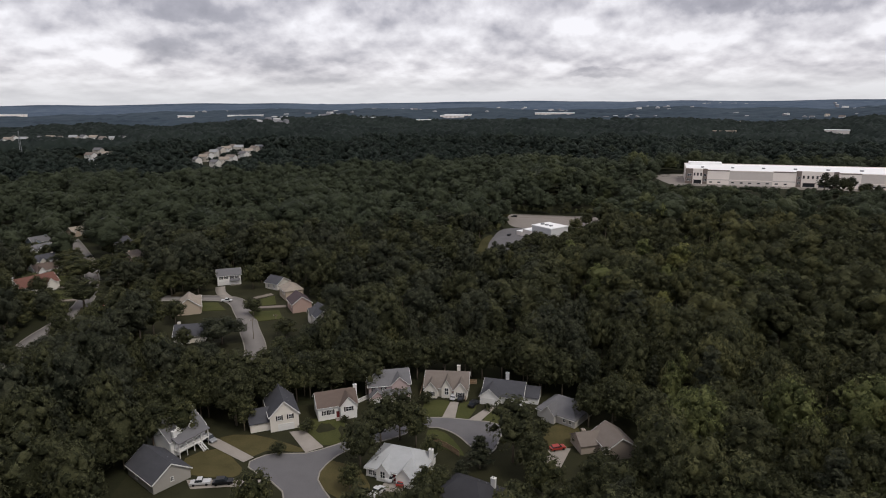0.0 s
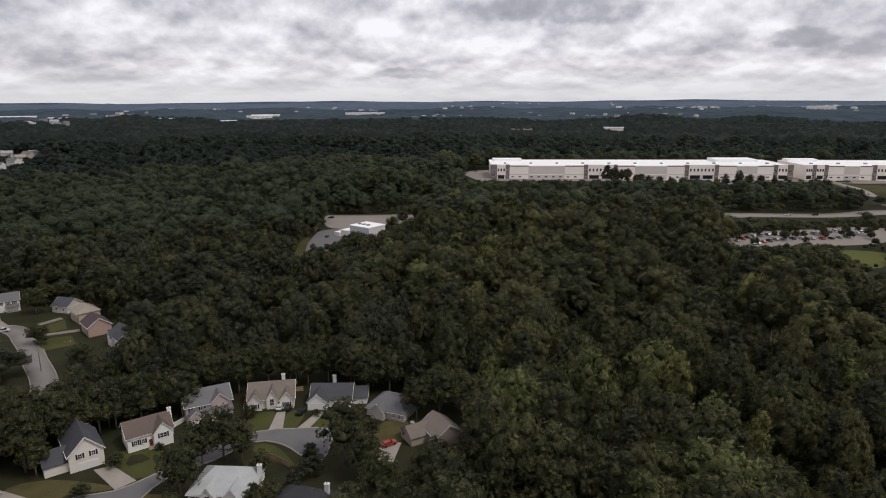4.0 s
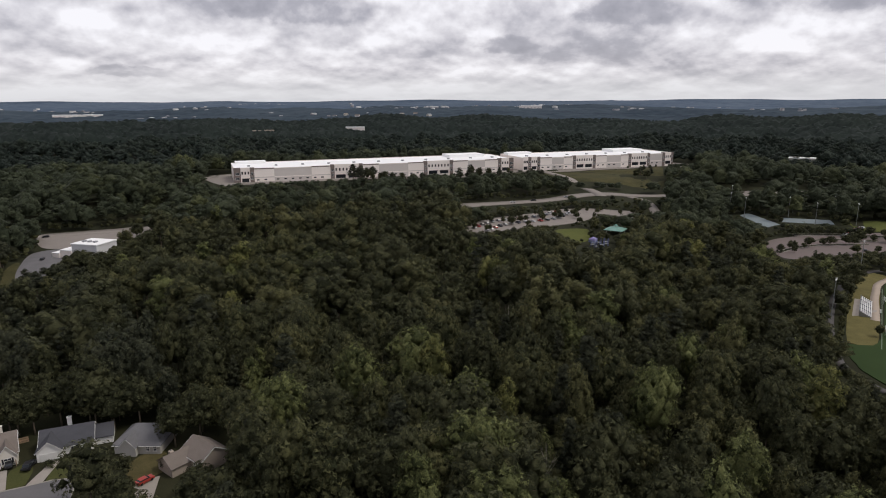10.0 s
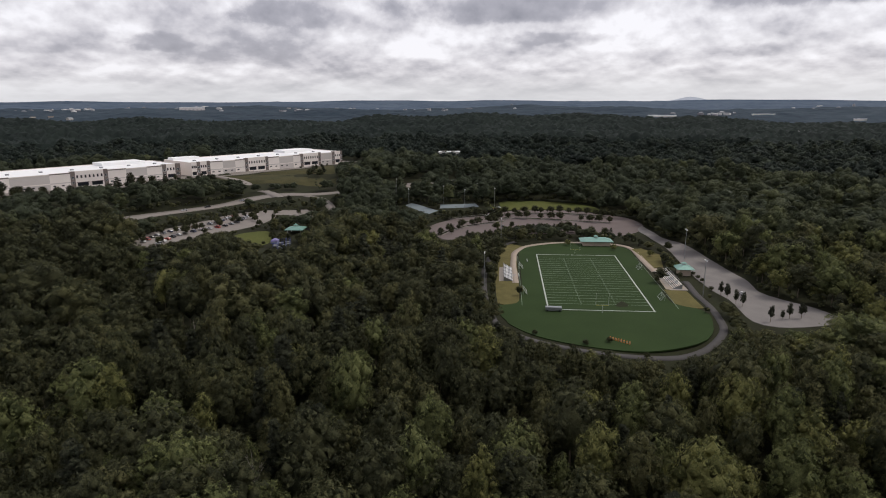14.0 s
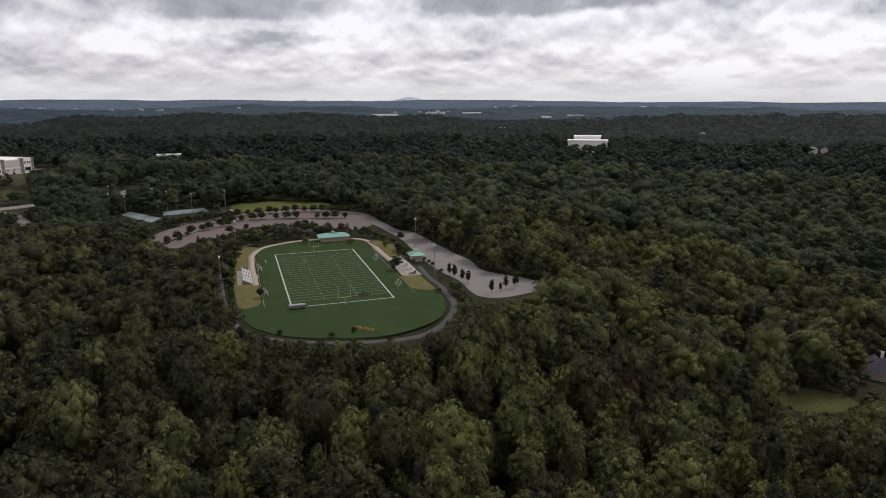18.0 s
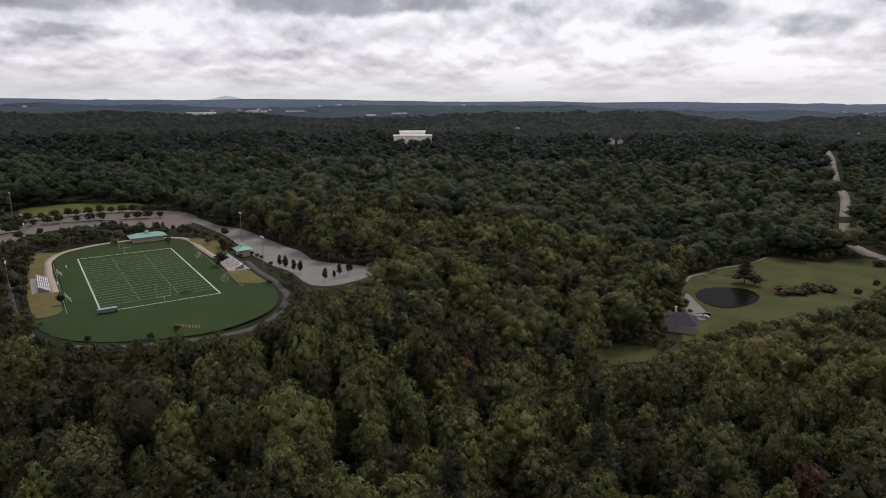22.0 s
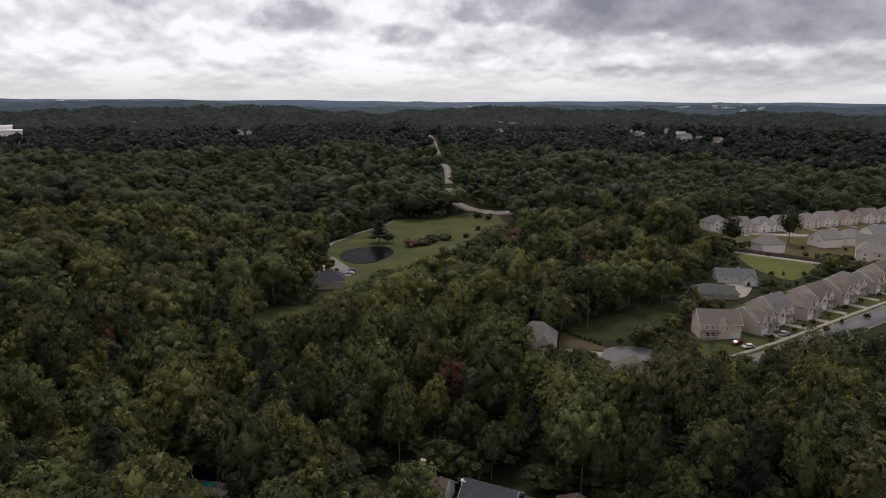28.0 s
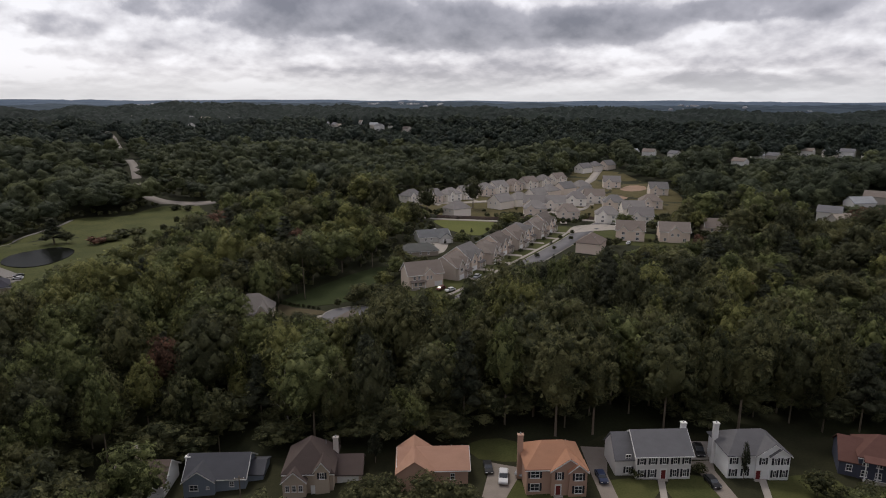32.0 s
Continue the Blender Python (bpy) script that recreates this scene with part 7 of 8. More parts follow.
for i, (x, y, top) in enumerate([(297, 536, 37.5), (304, 534, 36.5), (316, 531, 35), (327, 527, 32), (334, 525, 29.5), (310, 522, 33), (364, 516, 28.5), (377, 513, 27), (402, 505, 30), (414, 501, 33.5), (422, 499, 30), (308, 528, 35), (300, 526, 34), (320, 524, 32), (330, 518, 30), (340, 516, 29), (408, 496, 30), (418, 492, 31), (440, 486, 28), (432, 494, 29), (445, 492, 28.5), (455, 489, 29.5), (390, 500, 28), (350, 512, 29), (470, 470, 29), (466, 460, 28), (476, 462, 27), (553, 402, 29), (568, 408, 30), (582, 414, 29), (596, 416, 28), (560, 394, 27), (575, 400, 28), (612, 420, 28)]):
    tree(x, y, top - ground_z(x, y), (5, 2, 0, 3)[i % 4], (6, 0, 6, 0)[i % 4], "tall dark pine below the warehouse" if i % 2 == 0 else "tall dark tree below the warehouse", 1.8 if i % 4 == 0 else 1.2, 990 + i, "trees below the warehouse")
for i in range(20):
    k = i / 19
    bush(268 + 122 * k, 94.5 + 37.5 * k + 4 * k * (1 - k), 1.5 + (i * 7) % 3 * 0.4, (0, 1, 2)[i % 3], "low bush between the path and the golden grass", 2.2 + (i * 5) % 3 * 0.6)
tree(308, -276, 17, 5, 6, "broad dark conifer standing by the pond", 1.7, 1020, sink=0.14)
tree(302, -279, 8, 1, 0, "low dark tree beside the conifer", 1.5, 1019)
tree(101, -432, 23, 0, 0, "tall dark tree standing among the estate houses", 1.05, 1021)
tree(122, -392, 20, 0, 0, "dark tree at the edge of the walled green", 1.1, 1018)
tree(142, -41, 14, 1, 5, "bare reddish dying tree in the woods", 1.0, 1022)
tree(85, -90, 19, 0, 3, T_LIGHT, 1.2, 1023)
for x, y, h in ((114, -164, 23), (119.5, -160, 22), (108, -161, 17), (107, -172, 11), (103, -178, 9), (112, -153, 21)):
    tree(x, y, h, (0, 3)[int(x) % 2], (3, 1)[int(y) % 2], "big leafy tree before the tan house", 1.2, int(x) + 1200, "trees before the tan house")
for i in range(9):
    bush(126 - 2.3 * i, -215 + 0.45 * i, 1.1, 0, "clipped dark hedge bush along the yard", 1.1)
for x, y in ((28, -103), (35, -100), (22, -102), (27, -96), (32, -94), (39, -99)):
    tree(x, y, 10, 1, 2, "round green tree before the terracotta roof", 1.4, int(x) + 1030)
for x, y, h in ((45.8, -120.4, 9.0), (-32.8, -134, 10.5)):
    tree(x, y, h, 2, 6, "slim pointed evergreen beside a house", 0.8 if x > 0 else 0.36, int(x) + 1080)
tree(-46.5, -132.5, 6.5, 1, 1, "rounded dark shrub tree on the lawn", 1.5, 1099)
for i, (x, y) in enumerate([(-50, -131), (-52, -134), (66, -99), (70, -97), (-24, -134), (-11, -128), (-20, -132)]):
    tree(x, y, 2.6, 1, 1, "low shrub by a front wall", 1.9, 1100 + i, "shrubs of the near row")
for i, (x, y, h) in enumerate([(46, -262, 3), (44, -270, 3.5), (42, -285, 3), (36, -300, 4), (52, -270, 2.5), (33, -330, 4), (30, -345, 3), (25, -360, 4), (28, -300, 5), (20, -330, 5), (12, -345, 5), (80, -345, 5), (84, -340, 4), (72, -350, 5), (99, -384, 3), (96, -300, 4), (110, -322, 6), (86, -312, 4), (66, -412, 5), (50, -418, 5), (20, -418, 5), (90, -420, 5), (0, -335, 6), (-20, -345, 6)]):
    tree(x, y, h, (1, 0, 5)[i % 3], (0, 1, 6)[i % 3], "young yard tree of the estate", 1.4, 1120 + i, "young trees of the estate", "young_tree")
for i, (x, y, r) in enumerate([(282, -281, 7), (281, -290, 7.5), (281, -300, 7.5), (281, -310, 7), (317, -389, 6), (310, -393, 5), (272, -212, 2), (268, -206, 2), (262, -202, 2)]):
    bush(x, y, r, (5, 1, 0, 1)[i] if i < 4 else 0, "low reddish bush on the meadow" if i == 0 else "low olive bush on the meadow" if i < 4 else "dark round bush on the meadow", r * 0.7)
# big shade trees of the second close and the long street
for i, (x, y, h, w) in enumerate([(-182, 283, 16, 20), (-131, 237, 24, 15), (-140, 243, 22, 15), (-130, 246, 19, 11), (-98, 276, 10, 9.4), (-99, 240, 11.5, 17), (-75, 248, 10, 11), (-150, 306, 14.5, 15), (-137, 308, 13.5, 15), (-201, 257, 15, 16), (-214, 303, 6, 8), (-212, 331, 14, 20), (-196, 332, 13, 17), (-178, 354, 12, 17), (-117, 355, 10, 16), (-234, 353, 12, 18)]):
    tree(x, y, h, (0, 3, 1)[i % 3], (0, 6, 0, 1)[i % 4], "broad dark shade tree over the yards", w / (0.61 * h), 1520 + i, "shade trees of the second close")
# more shade trees in the lots and yards
def on_road(x, y):
    return any(np.min(np.hypot(line[:, 0] - x, line[:, 1] - y)) < half + 0.5 for line, half in CLEAR_LINES)


for i, (x, y) in enumerate([(-26, 197), (-6, 200), (13, 195), (31, 183), (-41, 183), (-57.5, 176.5), (-83, 163), (-80, 147), (42, 163)]):
    r, a = math.hypot(x, y), math.atan2(x, y)
    for k, off in enumerate((-7.5, -1.0, 6.0)):
        q, b = r + 11.5 + (i * 3 + k * 5) % 4, a + off / r
        tree(q * math.sin(b), q * math.cos(b), 13.5 + (i * 5 + k * 3) % 5, (0, 1, 3)[(i + k) % 3], (0, 0, 1)[k], "dark green tree close behind a house", 1.15, 1450 + i * 3 + k, "trees behind the houses of the close")
for i, (x, y) in enumerate([(-82, 178), (-79, 188), (-70, 185), (-93, 197), (-69.5, 174)]):
    tree(x, y, 17 + i % 3, (0, 3)[i % 2], 0, "big dark tree beside the close", 1.15, 1490 + i, "trees behind the houses of the close")
r7 = random.Random(17)
for i in range(20):
    x, y = r7.uniform(270, 385), 0
    y = 322 + 14 * math.sin((x - 260) / 30) + r7.uniform(-14, 16)
    tree(x, y, r7.uniform(5, 8), r7.choice((0, 1, 3)), r7.choice((0, 0, 1)), "park tree between parking bays", 1.3, 1300 + i, "park trees", "young_tree")
for i, (x, y) in enumerate([(-134, 270), (-140, 304), (-106, 332), (-120, 336), (-152, 284), (-90, 248), (-112, 234), (-176, 300), (-172, 250), (-192, 276), (-200, 284), (-196, 330), (-224, 384), (-262, 378), (-248, 420), (-272, 416), (-158, 272), (-184, 220), (-160, 232), (-156, 212)]):
    if on_road(x, y):
        continue
    tree(x, y, 9 + (i * 5) % 7, (0, 1, 3)[i % 3], (0, 0, 1)[i % 3], "leafy tree beside the far street", 1.25, 1340 + i, "trees along the far streets")
for i, (x, y, h) in enumerate([(53, -262, 2.4), (50, -276, 3), (48, -291, 2.6), (45, -306, 3), (42, -322, 2.6), (38, -338, 3), (57, -247, 3), (36, -352, 2.6), (30, -318, 4), (24, -344, 3), (-17, -350, 5), (-2, -346, 3), (14, -338, 6), (4, -330, 7), (84, -270, 6), (90, -302, 5), (104, -304, 6), (82, -330, 5), (76, -318, 6), (70, -330, 5), (66, -344, 5), (60, -358, 5), (70, -432, 4), (92, -452, 5), (48, -436, 4), (20, -452, 4), (64, -500, 4), (42, -506, 4), (-2, -420, 5), (20, -424, 3)]):
    tree(x, y, h, (1, 0, 3)[i % 3], (0, 0, 1)[i % 3], "small yard tree of the estate", 1.35, 1380 + i, "young trees of the estate", "young_tree")
for i, (x, y, h) in enumerate([(72, 434, 9), (78, 446, 11), (66, 414, 9), (88, 462, 11), (57, 404, 8), (50, 446, 5), (54, 450, 4)]):
    tree(x, y, h, i % 5, (0, 2, 1)[i % 3], "tree beside the works building", 1.2, 1420 + i, "trees by the works")
def dead_tree(x, y, h, seed, label="bare grey dead tree standing in the woods"):
    top = empty("dead_tree", x, y, ground_z(x, y), 0, label, "tree", "dead trees in the woods")
    r9 = random.Random(seed)
    k = h / 22
    part("trunk", tube((0, 0, -0.5), (0.2, 0, 13 * k), 0.26, 0.17, 6), DEADWOOD, top)
    part("leader", tube((0.2, 0, 13 * k), (0.1 + r9.uniform(-1, 1), 0.3, h), 0.17, 0.04, 5), DEADWOOD, top)
    for _ in range(10):
        h0, a0 = r9.uniform(8, 15) * k, r9.uniform(0, 6.28)
        q = (math.cos(a0) * r9.uniform(1.6, 3.2), math.sin(a0) * r9.uniform(1.6, 3.2), h0 + r9.uniform(2.5, 7) * k)
        limb = part("limb", tube((0.15, 0, h0), q, 0.12, 0.03, 4), DEADWOOD, top)
        for _ in range(2):
            part("twig", tube([0.15 * 0.4 + q[0] * 0.6, q[1] * 0.6, h0 + (q[2] - h0) * 0.6], (q[0] + r9.uniform(-1, 1), q[1] + r9.uniform(-1, 1), q[2] + r9.uniform(0, 1.5)), 0.05, 0.015, 3), DEADWOOD, limb)


for i, (x, y, h) in enumerate([(157, 167, 22), (95, 98, 17), (104, 96, 18), (73, -129, 18), (326, 160, 15), (316, 129, 13)]):
    dead_tree(x, y, h, 9 + i)

WH, BK, RD, SV, BL = (0.55, 0.55, 0.56), (0.012, 0.012, 0.014), (0.35, 0.03, 0.02), (0.28, 0.29, 0.31), (0.02, 0.03, 0.07)
for x, y, rz, c, kind, lab in [(-68, 143.4, 190, WH, "truck", "white pickup truck on a driveway"), (-62.3, 143.8, 10, BK, "suv", "dark car parked on a driveway"), (-74.3, 165, -35, SV, "suv", "silver car beside a raised porch"), (-3.9, 194, 80, WH, "car", "white car before the cream house"), (-1.4, 193, 80, BK, "car", "dark car before the cream house"), (2.8, 189, 60, BK, "suv", "dark car on the lawn drive"), (26, 162.7, 20, RD, "car", "bright red car on a short drive"), (-19, 147.3, 70, WH, "suv", "white car before the pale roof"), (-22, 140.5, 60, WH, "truck", "white pickup at the kerb"), (-16, 145, 70, RD, "car", "red car before the pale roof"),
                             (-118, 296, 10, WH, "truck", "white pickup on a grass verge"), (-176, 285, 20, RD, "car", "dark red car on a side drive"), (-212, 350, 60, WH, "car", "white car along the street"), (-222, 362, 60, SV, "car", "silver car along the street"), (-240, 386, 60, BK, "car", "dark car along the street"),
                             (16, -119, 100, WH, "suv", "white van on the drive of the salmon house"), (20, -122, 110, BK, "car", "dark car beside the van"), (12.5, -122.5, 80, SV, "suv", "grey car close to the wall"), (-3.9, -124.5, 110, BL, "car", "dark blue car on the driveway"), (-24.6, -143, 100, BK, "suv", "dark car behind the colonial house"), (-26.2, -130, 115, BK, "car", "black car on the driveway"),
                             (60.8, -234, 60, WH, "car", "white car on an estate drive"), (65, -235, 70, (0.10, 0.018, 0.016), "car", "dark red car on an estate drive"), (55, -256, 260, SV, "suv", "grey car on an estate drive"), (-6, -343, 80, WH, "car", "white car before an estate house"),
                             (429, 158, 30, WH, "car", "white car in the red lot"), (458, 154, 30, BK, "car", "dark car in the red lot"), (486, 178, 30, SV, "car", "silver car in the upper lot"), (39, 507, 170, BK, "car", "dark car on the north road"), (30, 434, 70, BK, "car", "dark car in the works yard"), (42, 430, 70, BK, "truck", "dark truck in the works yard"), (44, 452, 60, SV, "car", "grey car in the works yard"),
                             (395, 392, 160, BK, "suv", "dark car on the road"), (427, 383, 160, SV, "car", "silver car on the road"), (375, 397, 160, WH, "car", "white car on the road"), (340, -14, 200, WH, "car", "white car on the field drive"), (262, -214, 30, WH, "car", "white car by the pond house"), (265, -217, 60, BK, "car", "dark car by the pond house")]:
    car(x, y, rz, c, lab, kind)
PC = (WH, SV, BK, WH, BL, SV, RD)
for i in range(34):
    u, v = i % 17, i // 17
    x, y = 276 + u * 6.2, 316 + v * 14 + u * 0.9 + 6 * math.sin(u * 0.4)
    car(x, y, 80, PC[(i * 3 + v) % 7], "car parked in the park lot", "car" if i % 3 else "suv")
for i in range(14):
    x, y = 522 - i * 2.6, 172 - 0.1 * i + (i % 2) * 0.3 + 8
    car(x, y, 60, PC[(i * 2) % 7], "car parked below the green slope", "car")


def fence(pts, h, label, mat, gap=2.4, boards=True):
    line = [Vector((*p, 0)) for p in pts]
    g = empty("fence", line[0].x, line[0].y, 0, 0, label, "fence")
    o = line[0]
    for p, q in zip(line, line[1:]):
        n = max(1, round((q - p).length / gap))
        for i in range(n):
            a, b = p.lerp(q, i / n), p.lerp(q, (i + 1) / n)
            za, zb = ground_z(a.x, a.y), ground_z(b.x, b.y)
            part("post", box(a.x - o.x - 0.08, a.y - o.y - 0.08, za - 0.3, a.x - o.x + 0.08, a.y - o.y + 0.08, za + h + 0.1), mat, g)
            for k in range(3):
                bm = bmesh.new()
                z0, dz = (0.1 + k * h / 3, h / 3 - 0.08)
                s = (b - a).normalized().cross(Vector((0, 0, 1))) * 0.03
                vs = [bm.verts.new((c.x - o.x + s.x * e, c.y - o.y + s.y * e, zc + z0 + t * dz)) for c, zc in ((a, za), (b, zb)) for e in (-1, 1) for t in (0, 1)]
                for f in ((0, 1, 3, 2), (4, 6, 7, 5), (0, 4, 5, 1), (2, 3, 7, 6), (0, 2, 6, 4), (1, 5, 7, 3)):
                    bm.faces.new([vs[i] for i in f])
                part("board", bm, mat, g)
    return g


fence([(-10, 166), (-5.3, 162.8), (-1.6, 158.4)], 1.8, "tan wooden board fence by the street", WOODF)
fence([(-15, 194), (-14.5, 206), (4, 205)], 1.8, "wooden yard fence behind the cream house", WOODF)
fence([(1, 200), (0, 192)], 1.6, "wooden fence between two yards", WOODF)
fence([(-32, 193), (-36, 188)], 1.6, "white board fence between houses", TRIM)
fence([(114, -388), (93, -390), (68, -393), (48, -404), (10, -413)], 2.0, "long low wall along the lane", surface("lane_wall", (0.12, 0.09, 0.08), 0.9, 0.2, 0.5), 8)
fence([(132.5, -54), (135, -63), (122, -69.5)], 1.6, "dark fence round the patio", surface("dark_fence", (0.02, 0.02, 0.02), 0.7, 0.1), 2)
o = empty("cushion_box", 128, -62.5, ground_z(128, -62.5), 30, "teal covered garden box on the patio", "box")
part("body", box(-1.6, -0.7, 0.1, 1.6, 0.7, 1.0, 0.06), TEAL, o), part("lid", box(-1.65, -0.75, 1.0, 1.65, 0.75, 1.12), TEAL, o)
o = empty("garden_table", 123, -60, ground_z(123, -60), 0, "round grey garden table on the patio", "table")
part("tabletop", tube((0, 0, 0.7), (0, 0, 0.75), 1.2, n=20), CONCRETE, o), part("leg", tube((0, 0, 0.05), (0, 0, 0.7), 0.1), STEEL, o)
# playground
pg = empty("playground", 300, 246, ground_z(300, 246), 20, "blue and violet playground roofs among trees", "playground")
for i, (x, y, h) in enumerate([(0, 0, 4), (4, 1, 5), (8, -1, 4.2), (2, -5, 3.6), (7, -6, 4.4), (12, -4, 3.8), (-3, -4, 3.2)]):
    for a, b in ((-1, -1), (1, -1), (1, 1), (-1, 1)):
        part("post", tube((x + a * 1.2, y + b * 1.2, 0), (x + a * 1.2, y + b * 1.2, h), 0.08, n=6), BLUE, pg)
    part("deck", box(x - 1.3, y - 1.3, 1.4, x + 1.3, y + 1.3, 1.5), STEEL, pg)
    part("canopy", hip_roof(3.6, 3.6, h, 1.2, 0.2), (BLUE, PURPLE, surface("faded_red_canvas", (0.35, 0.12, 0.10), 0.7, 0.1))[i % 3] if i % 3 < 2 else PAINT, pg)
CLEAR_POLYS.append(np.array([(292, 240), (300, 234), (316, 244), (310, 256), (296, 254)])), CLEAR_SEE.append(2)


def utility_pole(x, y, h, rz):
    g = empty("utility_pole", x, y, ground_z(x, y), rz, "wooden utility pole with a crossarm", "pole", "utility poles")
    part("pole", tube((0, 0, -0.3), (0, 0, h), 0.16, 0.11), BARK, g)
    part("crossarm", box(-1.1, -0.06, h - 0.7, 1.1, 0.06, h - 0.55), BARK, g)
    for k in (-0.9, 0, 0.9):
        part("insulator", tube((k, 0, h - 0.55), (k, 0, h - 0.35), 0.05, n=6), TRIM, g)


for x, y in ((-146, 310), (-112, 318), (-88, 246), (-80, 252), (-196, 320), (66, -98)):
    utility_pole(x, y, 9, 20)
tall_trunk = empty("bare_trunk", 119, -222, ground_z(119, -222), 0, "tall bare trunk standing at the wood's edge", "tree")
part("trunk", tube((0, 0, -0.5), (0.3, 0.2, 17), 0.22, 0.08), BARK, tall_trunk)
rm = empty("flower_ring", 266, -213, ground_z(266, -213) + 0.2, 0, "round stone planter ring on the gravel", "planter")
for k in range(12):
    a = k * math.pi / 6
    part("stone", box(2.6 * math.cos(a) - 0.5, 2.6 * math.sin(a) - 0.5, 0, 2.6 * math.cos(a) + 0.5, 2.6 * math.sin(a) + 0.5, 0.5, 0.1), CONCRETE, rm)


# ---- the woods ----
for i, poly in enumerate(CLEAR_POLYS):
    add_sight_line(i, CLEAR_SEE[i])
rng = np.random.default_rng(77)
near_x, near_y, _ = scatter(501, 100, 190, 9.4)
order = np.argsort(np.hypot(near_x, near_y))[:150]
sx, sy = near_x[order], near_y[order]
tl, kd, hu = tree_sizes(sx, sy, rng)
WORDS = ("dark green broadleaf tree in the woods", "oak with a rounded dark crown", "leafy tree with a mid-green crown", "tree with a light green crown", "yellowing tree at the wood's edge", "brown withering tree among green ones", "dark pine among the broadleaf trees")
for i in range(len(sx)):
    if tl[i] < 4:
        continue
    tree(float(sx[i]), float(sy[i]), float(tl[i]), int(kd[i]), int(hu[i]), WORDS[int(hu[i])], 1.05, i, "trees of the near wood")
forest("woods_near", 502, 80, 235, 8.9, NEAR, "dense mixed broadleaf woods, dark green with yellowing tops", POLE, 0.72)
forest("woods_understory", 506, 104, 225, 10.0, MIDS, "low shady growth under the near woods", None, 1.1, tall_to=12.0)
forest("woods_middle", 503, 235, 440, 10.2, MIDS, "dense broadleaf woods further off", POLE, 0.88)
forest("woods_edge", 507, 235, 600, 6.0, LOWS, "low leafy growth along the edges of the woods", None, 1.25, tall_to=8.0, edge=9)
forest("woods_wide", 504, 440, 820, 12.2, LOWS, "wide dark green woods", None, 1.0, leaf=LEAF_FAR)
forest("woods_behind", 508, 0, 420, 12.5, LOWS, "dark woods below and behind the viewpoint", None, 1.1, seen=False)
forest("woods_far", 505, 820, 1190, 13.0, FARS, "far dark woods to the hills", None, leaf=LEAF_HAZE)


def canopy_sheet(name, rings, step, mat, label, kind, rough, drop=14):
    """The tops of the distant woods, an uneven sheet from where single crowns can no longer be told apart."""
    ang = np.radians(np.arange(-48, 210, step))
    R, A = np.meshgrid(rings, ang, indexing="ij")
    g = np.random.default_rng(len(rings))
    R = R + g.uniform(-0.3, 0.3, R.shape) * (rings[1] - rings[0])
    A = A + g.uniform(-0.3, 0.3, A.shape) * radians(step)
    X, Y = R * np.sin(A), R * np.cos(A)
    Z = height(X, Y) + 14.5 + g.uniform(-rough, rough, X.shape) + 0.6 * rough * stand_noise(X / 2, Y / 2)
    Z[0] -= drop
    verts = np.stack([X, Y, Z], -1).reshape(-1, 3)
    m = len(ang)
    i, j = np.meshgrid(np.arange(len(rings) - 1), np.arange(m - 1), indexing="ij")
    a = i * m + j
    faces = np.stack([a, a + 1, a + m + 1, a + m], -1).reshape(-1, 4)
    return tagged(new(name, raw_mesh(name, verts, faces, [mat])), label, "woods", kind=kind)


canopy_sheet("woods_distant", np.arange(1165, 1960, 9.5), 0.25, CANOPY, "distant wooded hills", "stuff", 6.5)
canopy_sheet("backdrop", np.geomspace(1940, 3000, 54), 0.5, HAZY, "wooded hills far off, coloured blue-green for haze", "structure", 3.0, 2)
canopy_sheet("backdrop_far", np.geomspace(2980, 4600, 40), 0.6, HILLS, "wooded hills near the horizon, coloured blue for haze", "structure", 3.0, 2)


def far_ridge(r, z0, amp, seed, name, mat, lo=-60, hi=220, peak=None):
    g = np.random.default_rng(seed)
    ang = np.radians(np.arange(lo, hi, 0.25))
    rim = 58 + 20 * np.cos(ang - 0.6) - 9 * np.exp(-((ang - 2.2) / 0.45) ** 2)
    h = sum(amp / (k ** 0.9) * np.sin(ang * (5 + 7.3 * k) + g.uniform(0, 6.28)) for k in range(1, 9))
    if peak:
        h = h + peak[1] * np.exp(-((np.degrees(ang) - peak[0]) / peak[2]) ** 2)
    x, y = r * np.sin(ang), r * np.cos(ang)
    top = rim + z0 + h
    verts = np.concatenate([np.stack([x, y, top], 1), np.stack([x * 0.93, y * 0.93, np.full(len(x), -20.0)], 1), np.stack([x * 1.01, y * 1.01, np.full(len(x), -20.0)], 1)])
    m = len(ang)
    i = np.arange(m - 1)
    faces = np.concatenate([np.stack([i, i + 1, i + 1 + m, i + m], 1), np.stack([i + 1, i, i + 2 * m, i + 1 + 2 * m], 1)])
    return tagged(new(name, raw_mesh(name, verts, faces, [mat], smooth=True)), "hills on the horizon, coloured blue-grey for haze", "hills", kind="structure")


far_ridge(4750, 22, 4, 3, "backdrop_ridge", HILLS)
far_ridge(4840, 14, 1, 8, "backdrop_mountain", HAZED_HILL, 76, 98, (86.6, 32, 1.3))


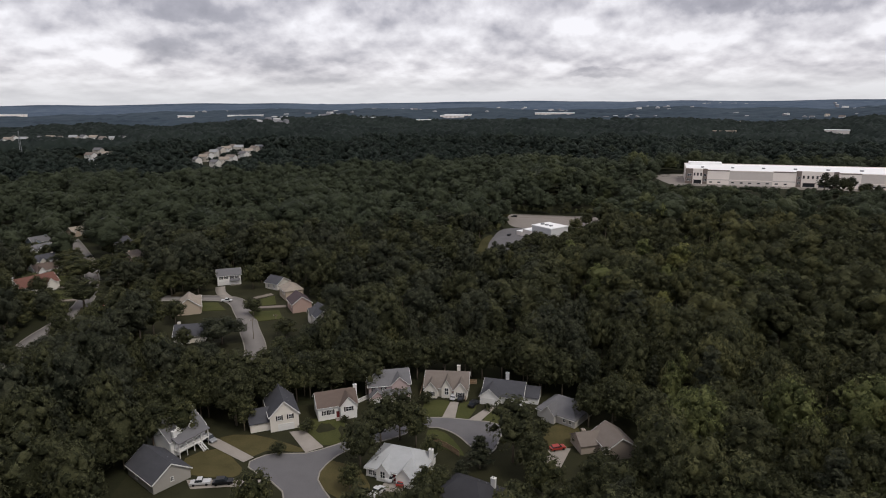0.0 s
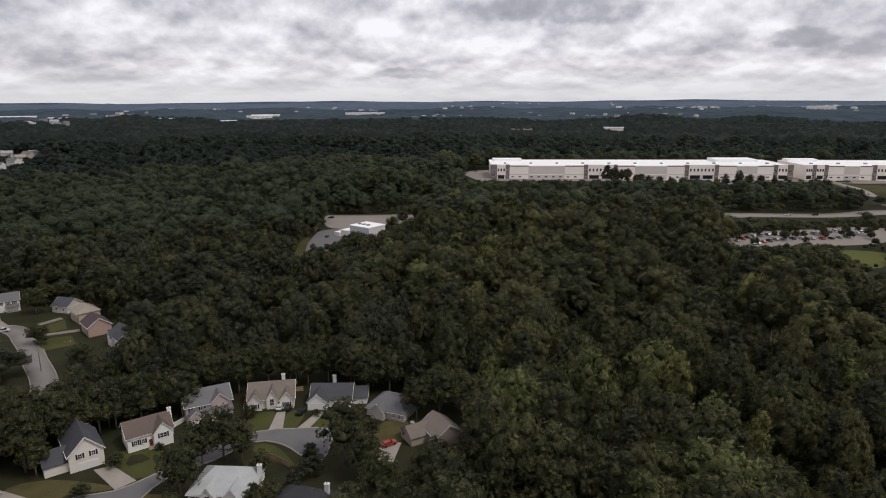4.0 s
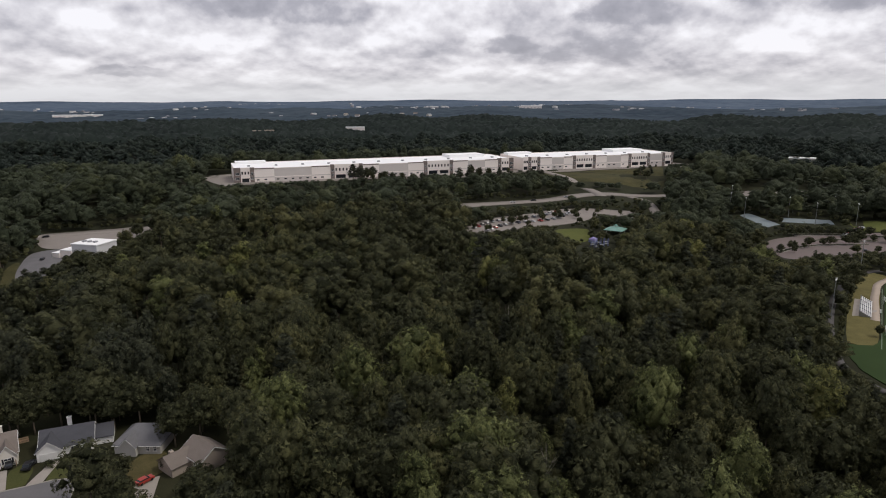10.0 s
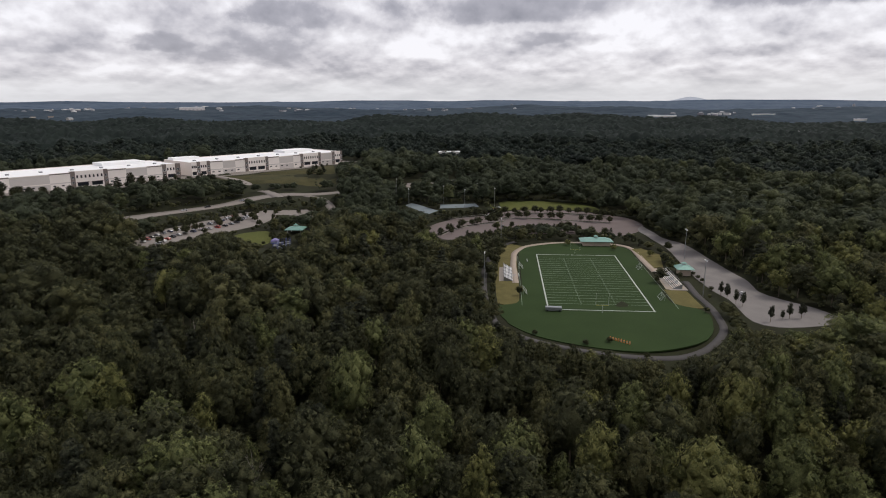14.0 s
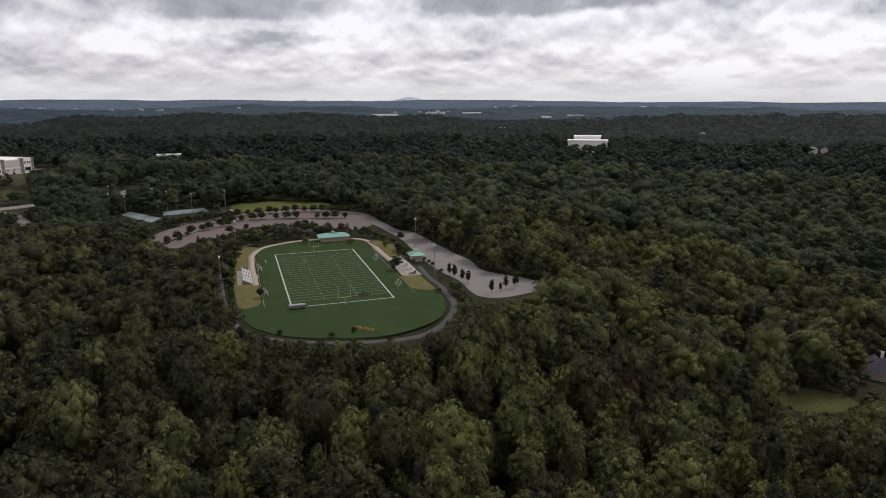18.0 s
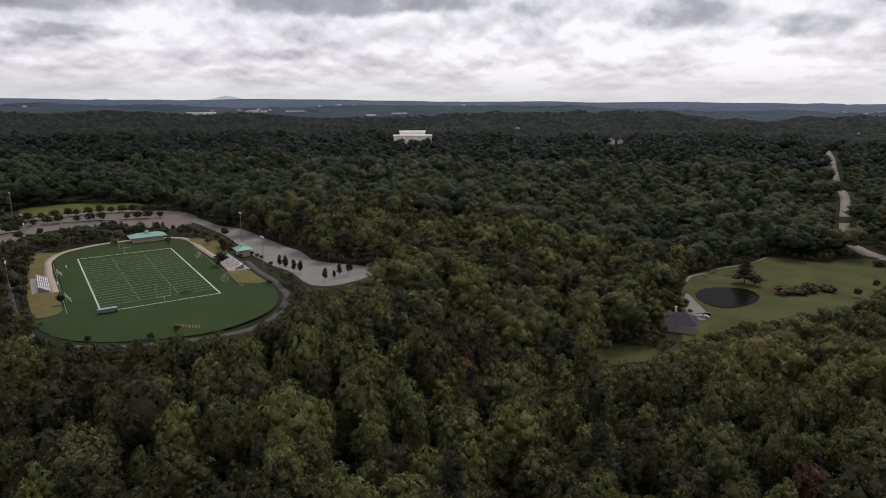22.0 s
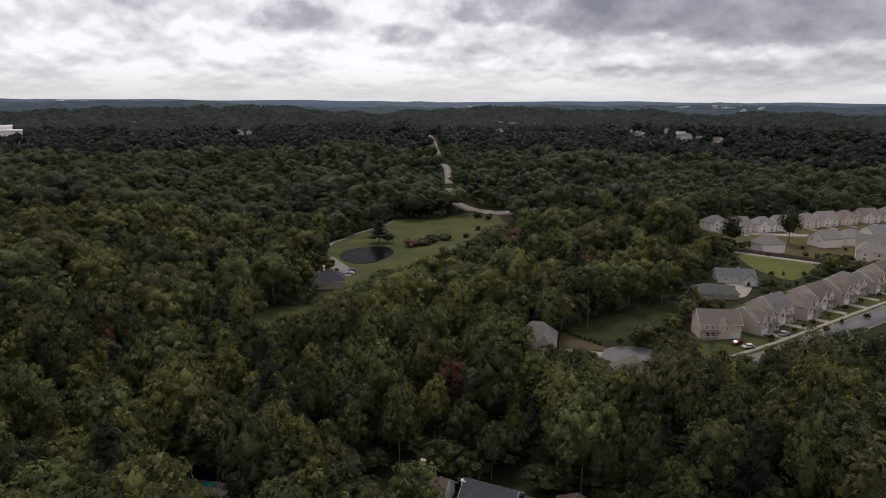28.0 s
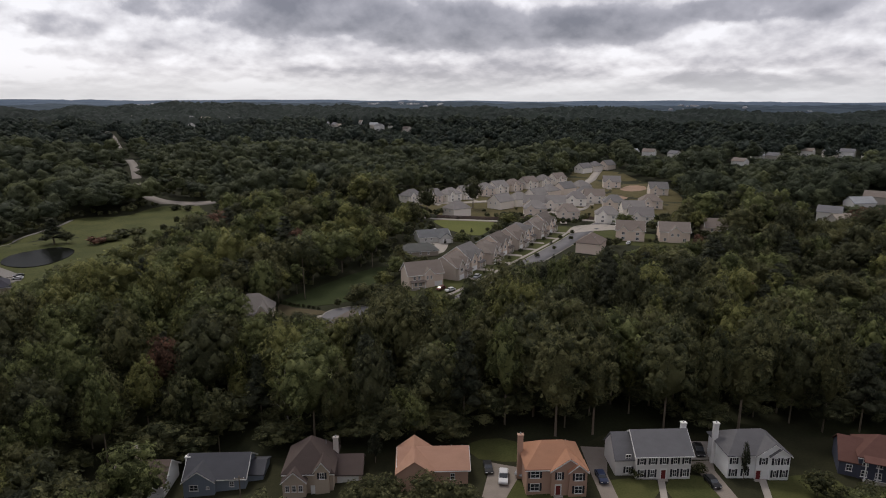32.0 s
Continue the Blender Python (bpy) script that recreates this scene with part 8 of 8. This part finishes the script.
def far_town():
    """Pale specks of far houses and halls, in loose clusters between the distant woods."""
    g = np.random.default_rng(61)
    V, F, M, n = [], [], [], 0
    spots = [(-17, 1900), (-12, 2300), (-8, 2800), (-3, 2500), (4, 3100), (9, 2700), (13, 2150), (17, 2900), (22, 3300), (26, 2350), (31, 3000), (36, 2600), (40, 3400), (45, 2900), (52, 2500), (58, 3200), (65, 2700), (74, 3300), (88, 2300), (96, 3000), (108, 2500), (121, 2700), (139, 2900), (160, 2500), (176, 2200), (185, 2600), (-22, 2700), (192, 2300)]
    for az, r in spots:
        for _ in range(int(g.integers(5, 16))):
            a, q = radians(az + g.normal(0, 1.6)), r * (1 + g.normal(0, 0.05))
            x, y = q * math.sin(a), q * math.cos(a)
            w, d, h = g.uniform(9, 24), g.uniform(8, 14), g.uniform(4, 8)
            z = ground_z(x, y) + 12
            t = g.uniform(0, 3.14)
            c, s = math.cos(t), math.sin(t)
            pts = [(-w / 2, -d / 2, -14), (w / 2, -d / 2, -14), (w / 2, d / 2, -14), (-w / 2, d / 2, -14), (-w / 2, -d / 2, h), (w / 2, -d / 2, h), (w / 2, d / 2, h), (-w / 2, d / 2, h), (-w / 2, 0, h + 2.5), (w / 2, 0, h + 2.5)]
            V += [(x + px * c - py * s, y + px * s + py * c, z + pz) for px, py, pz in pts]
            F += [tuple(n + k for k in f) for f in ((0, 1, 5, 4), (2, 3, 7, 6), (1, 2, 6, 5), (3, 0, 4, 7), (4, 5, 9, 8), (6, 7, 8, 9), (5, 6, 9, 9), (7, 4, 8, 8))]
            m = int(g.integers(0, 3))
            M += [m] * 4 + [int(g.integers(0, 3))] * 2 + [m] * 2
            n += 10
    tri = []
    idx = []
    for f, m in zip(F, M):
        tri.append((f[0], f[1], f[2])), idx.append(m)
        if f[3] != f[2]:
            tri.append((f[0], f[2], f[3])), idx.append(m)
    me = raw_mesh("far_town", V, tri, [wall_mat((0.46, 0.46, 0.46)), wall_mat((0.30, 0.30, 0.31)), wall_mat((0.17, 0.17, 0.185))], idx)
    return tagged(new("far_town", me), "scattered pale houses between the distant woods", "houses", kind="stuff")


far_town()
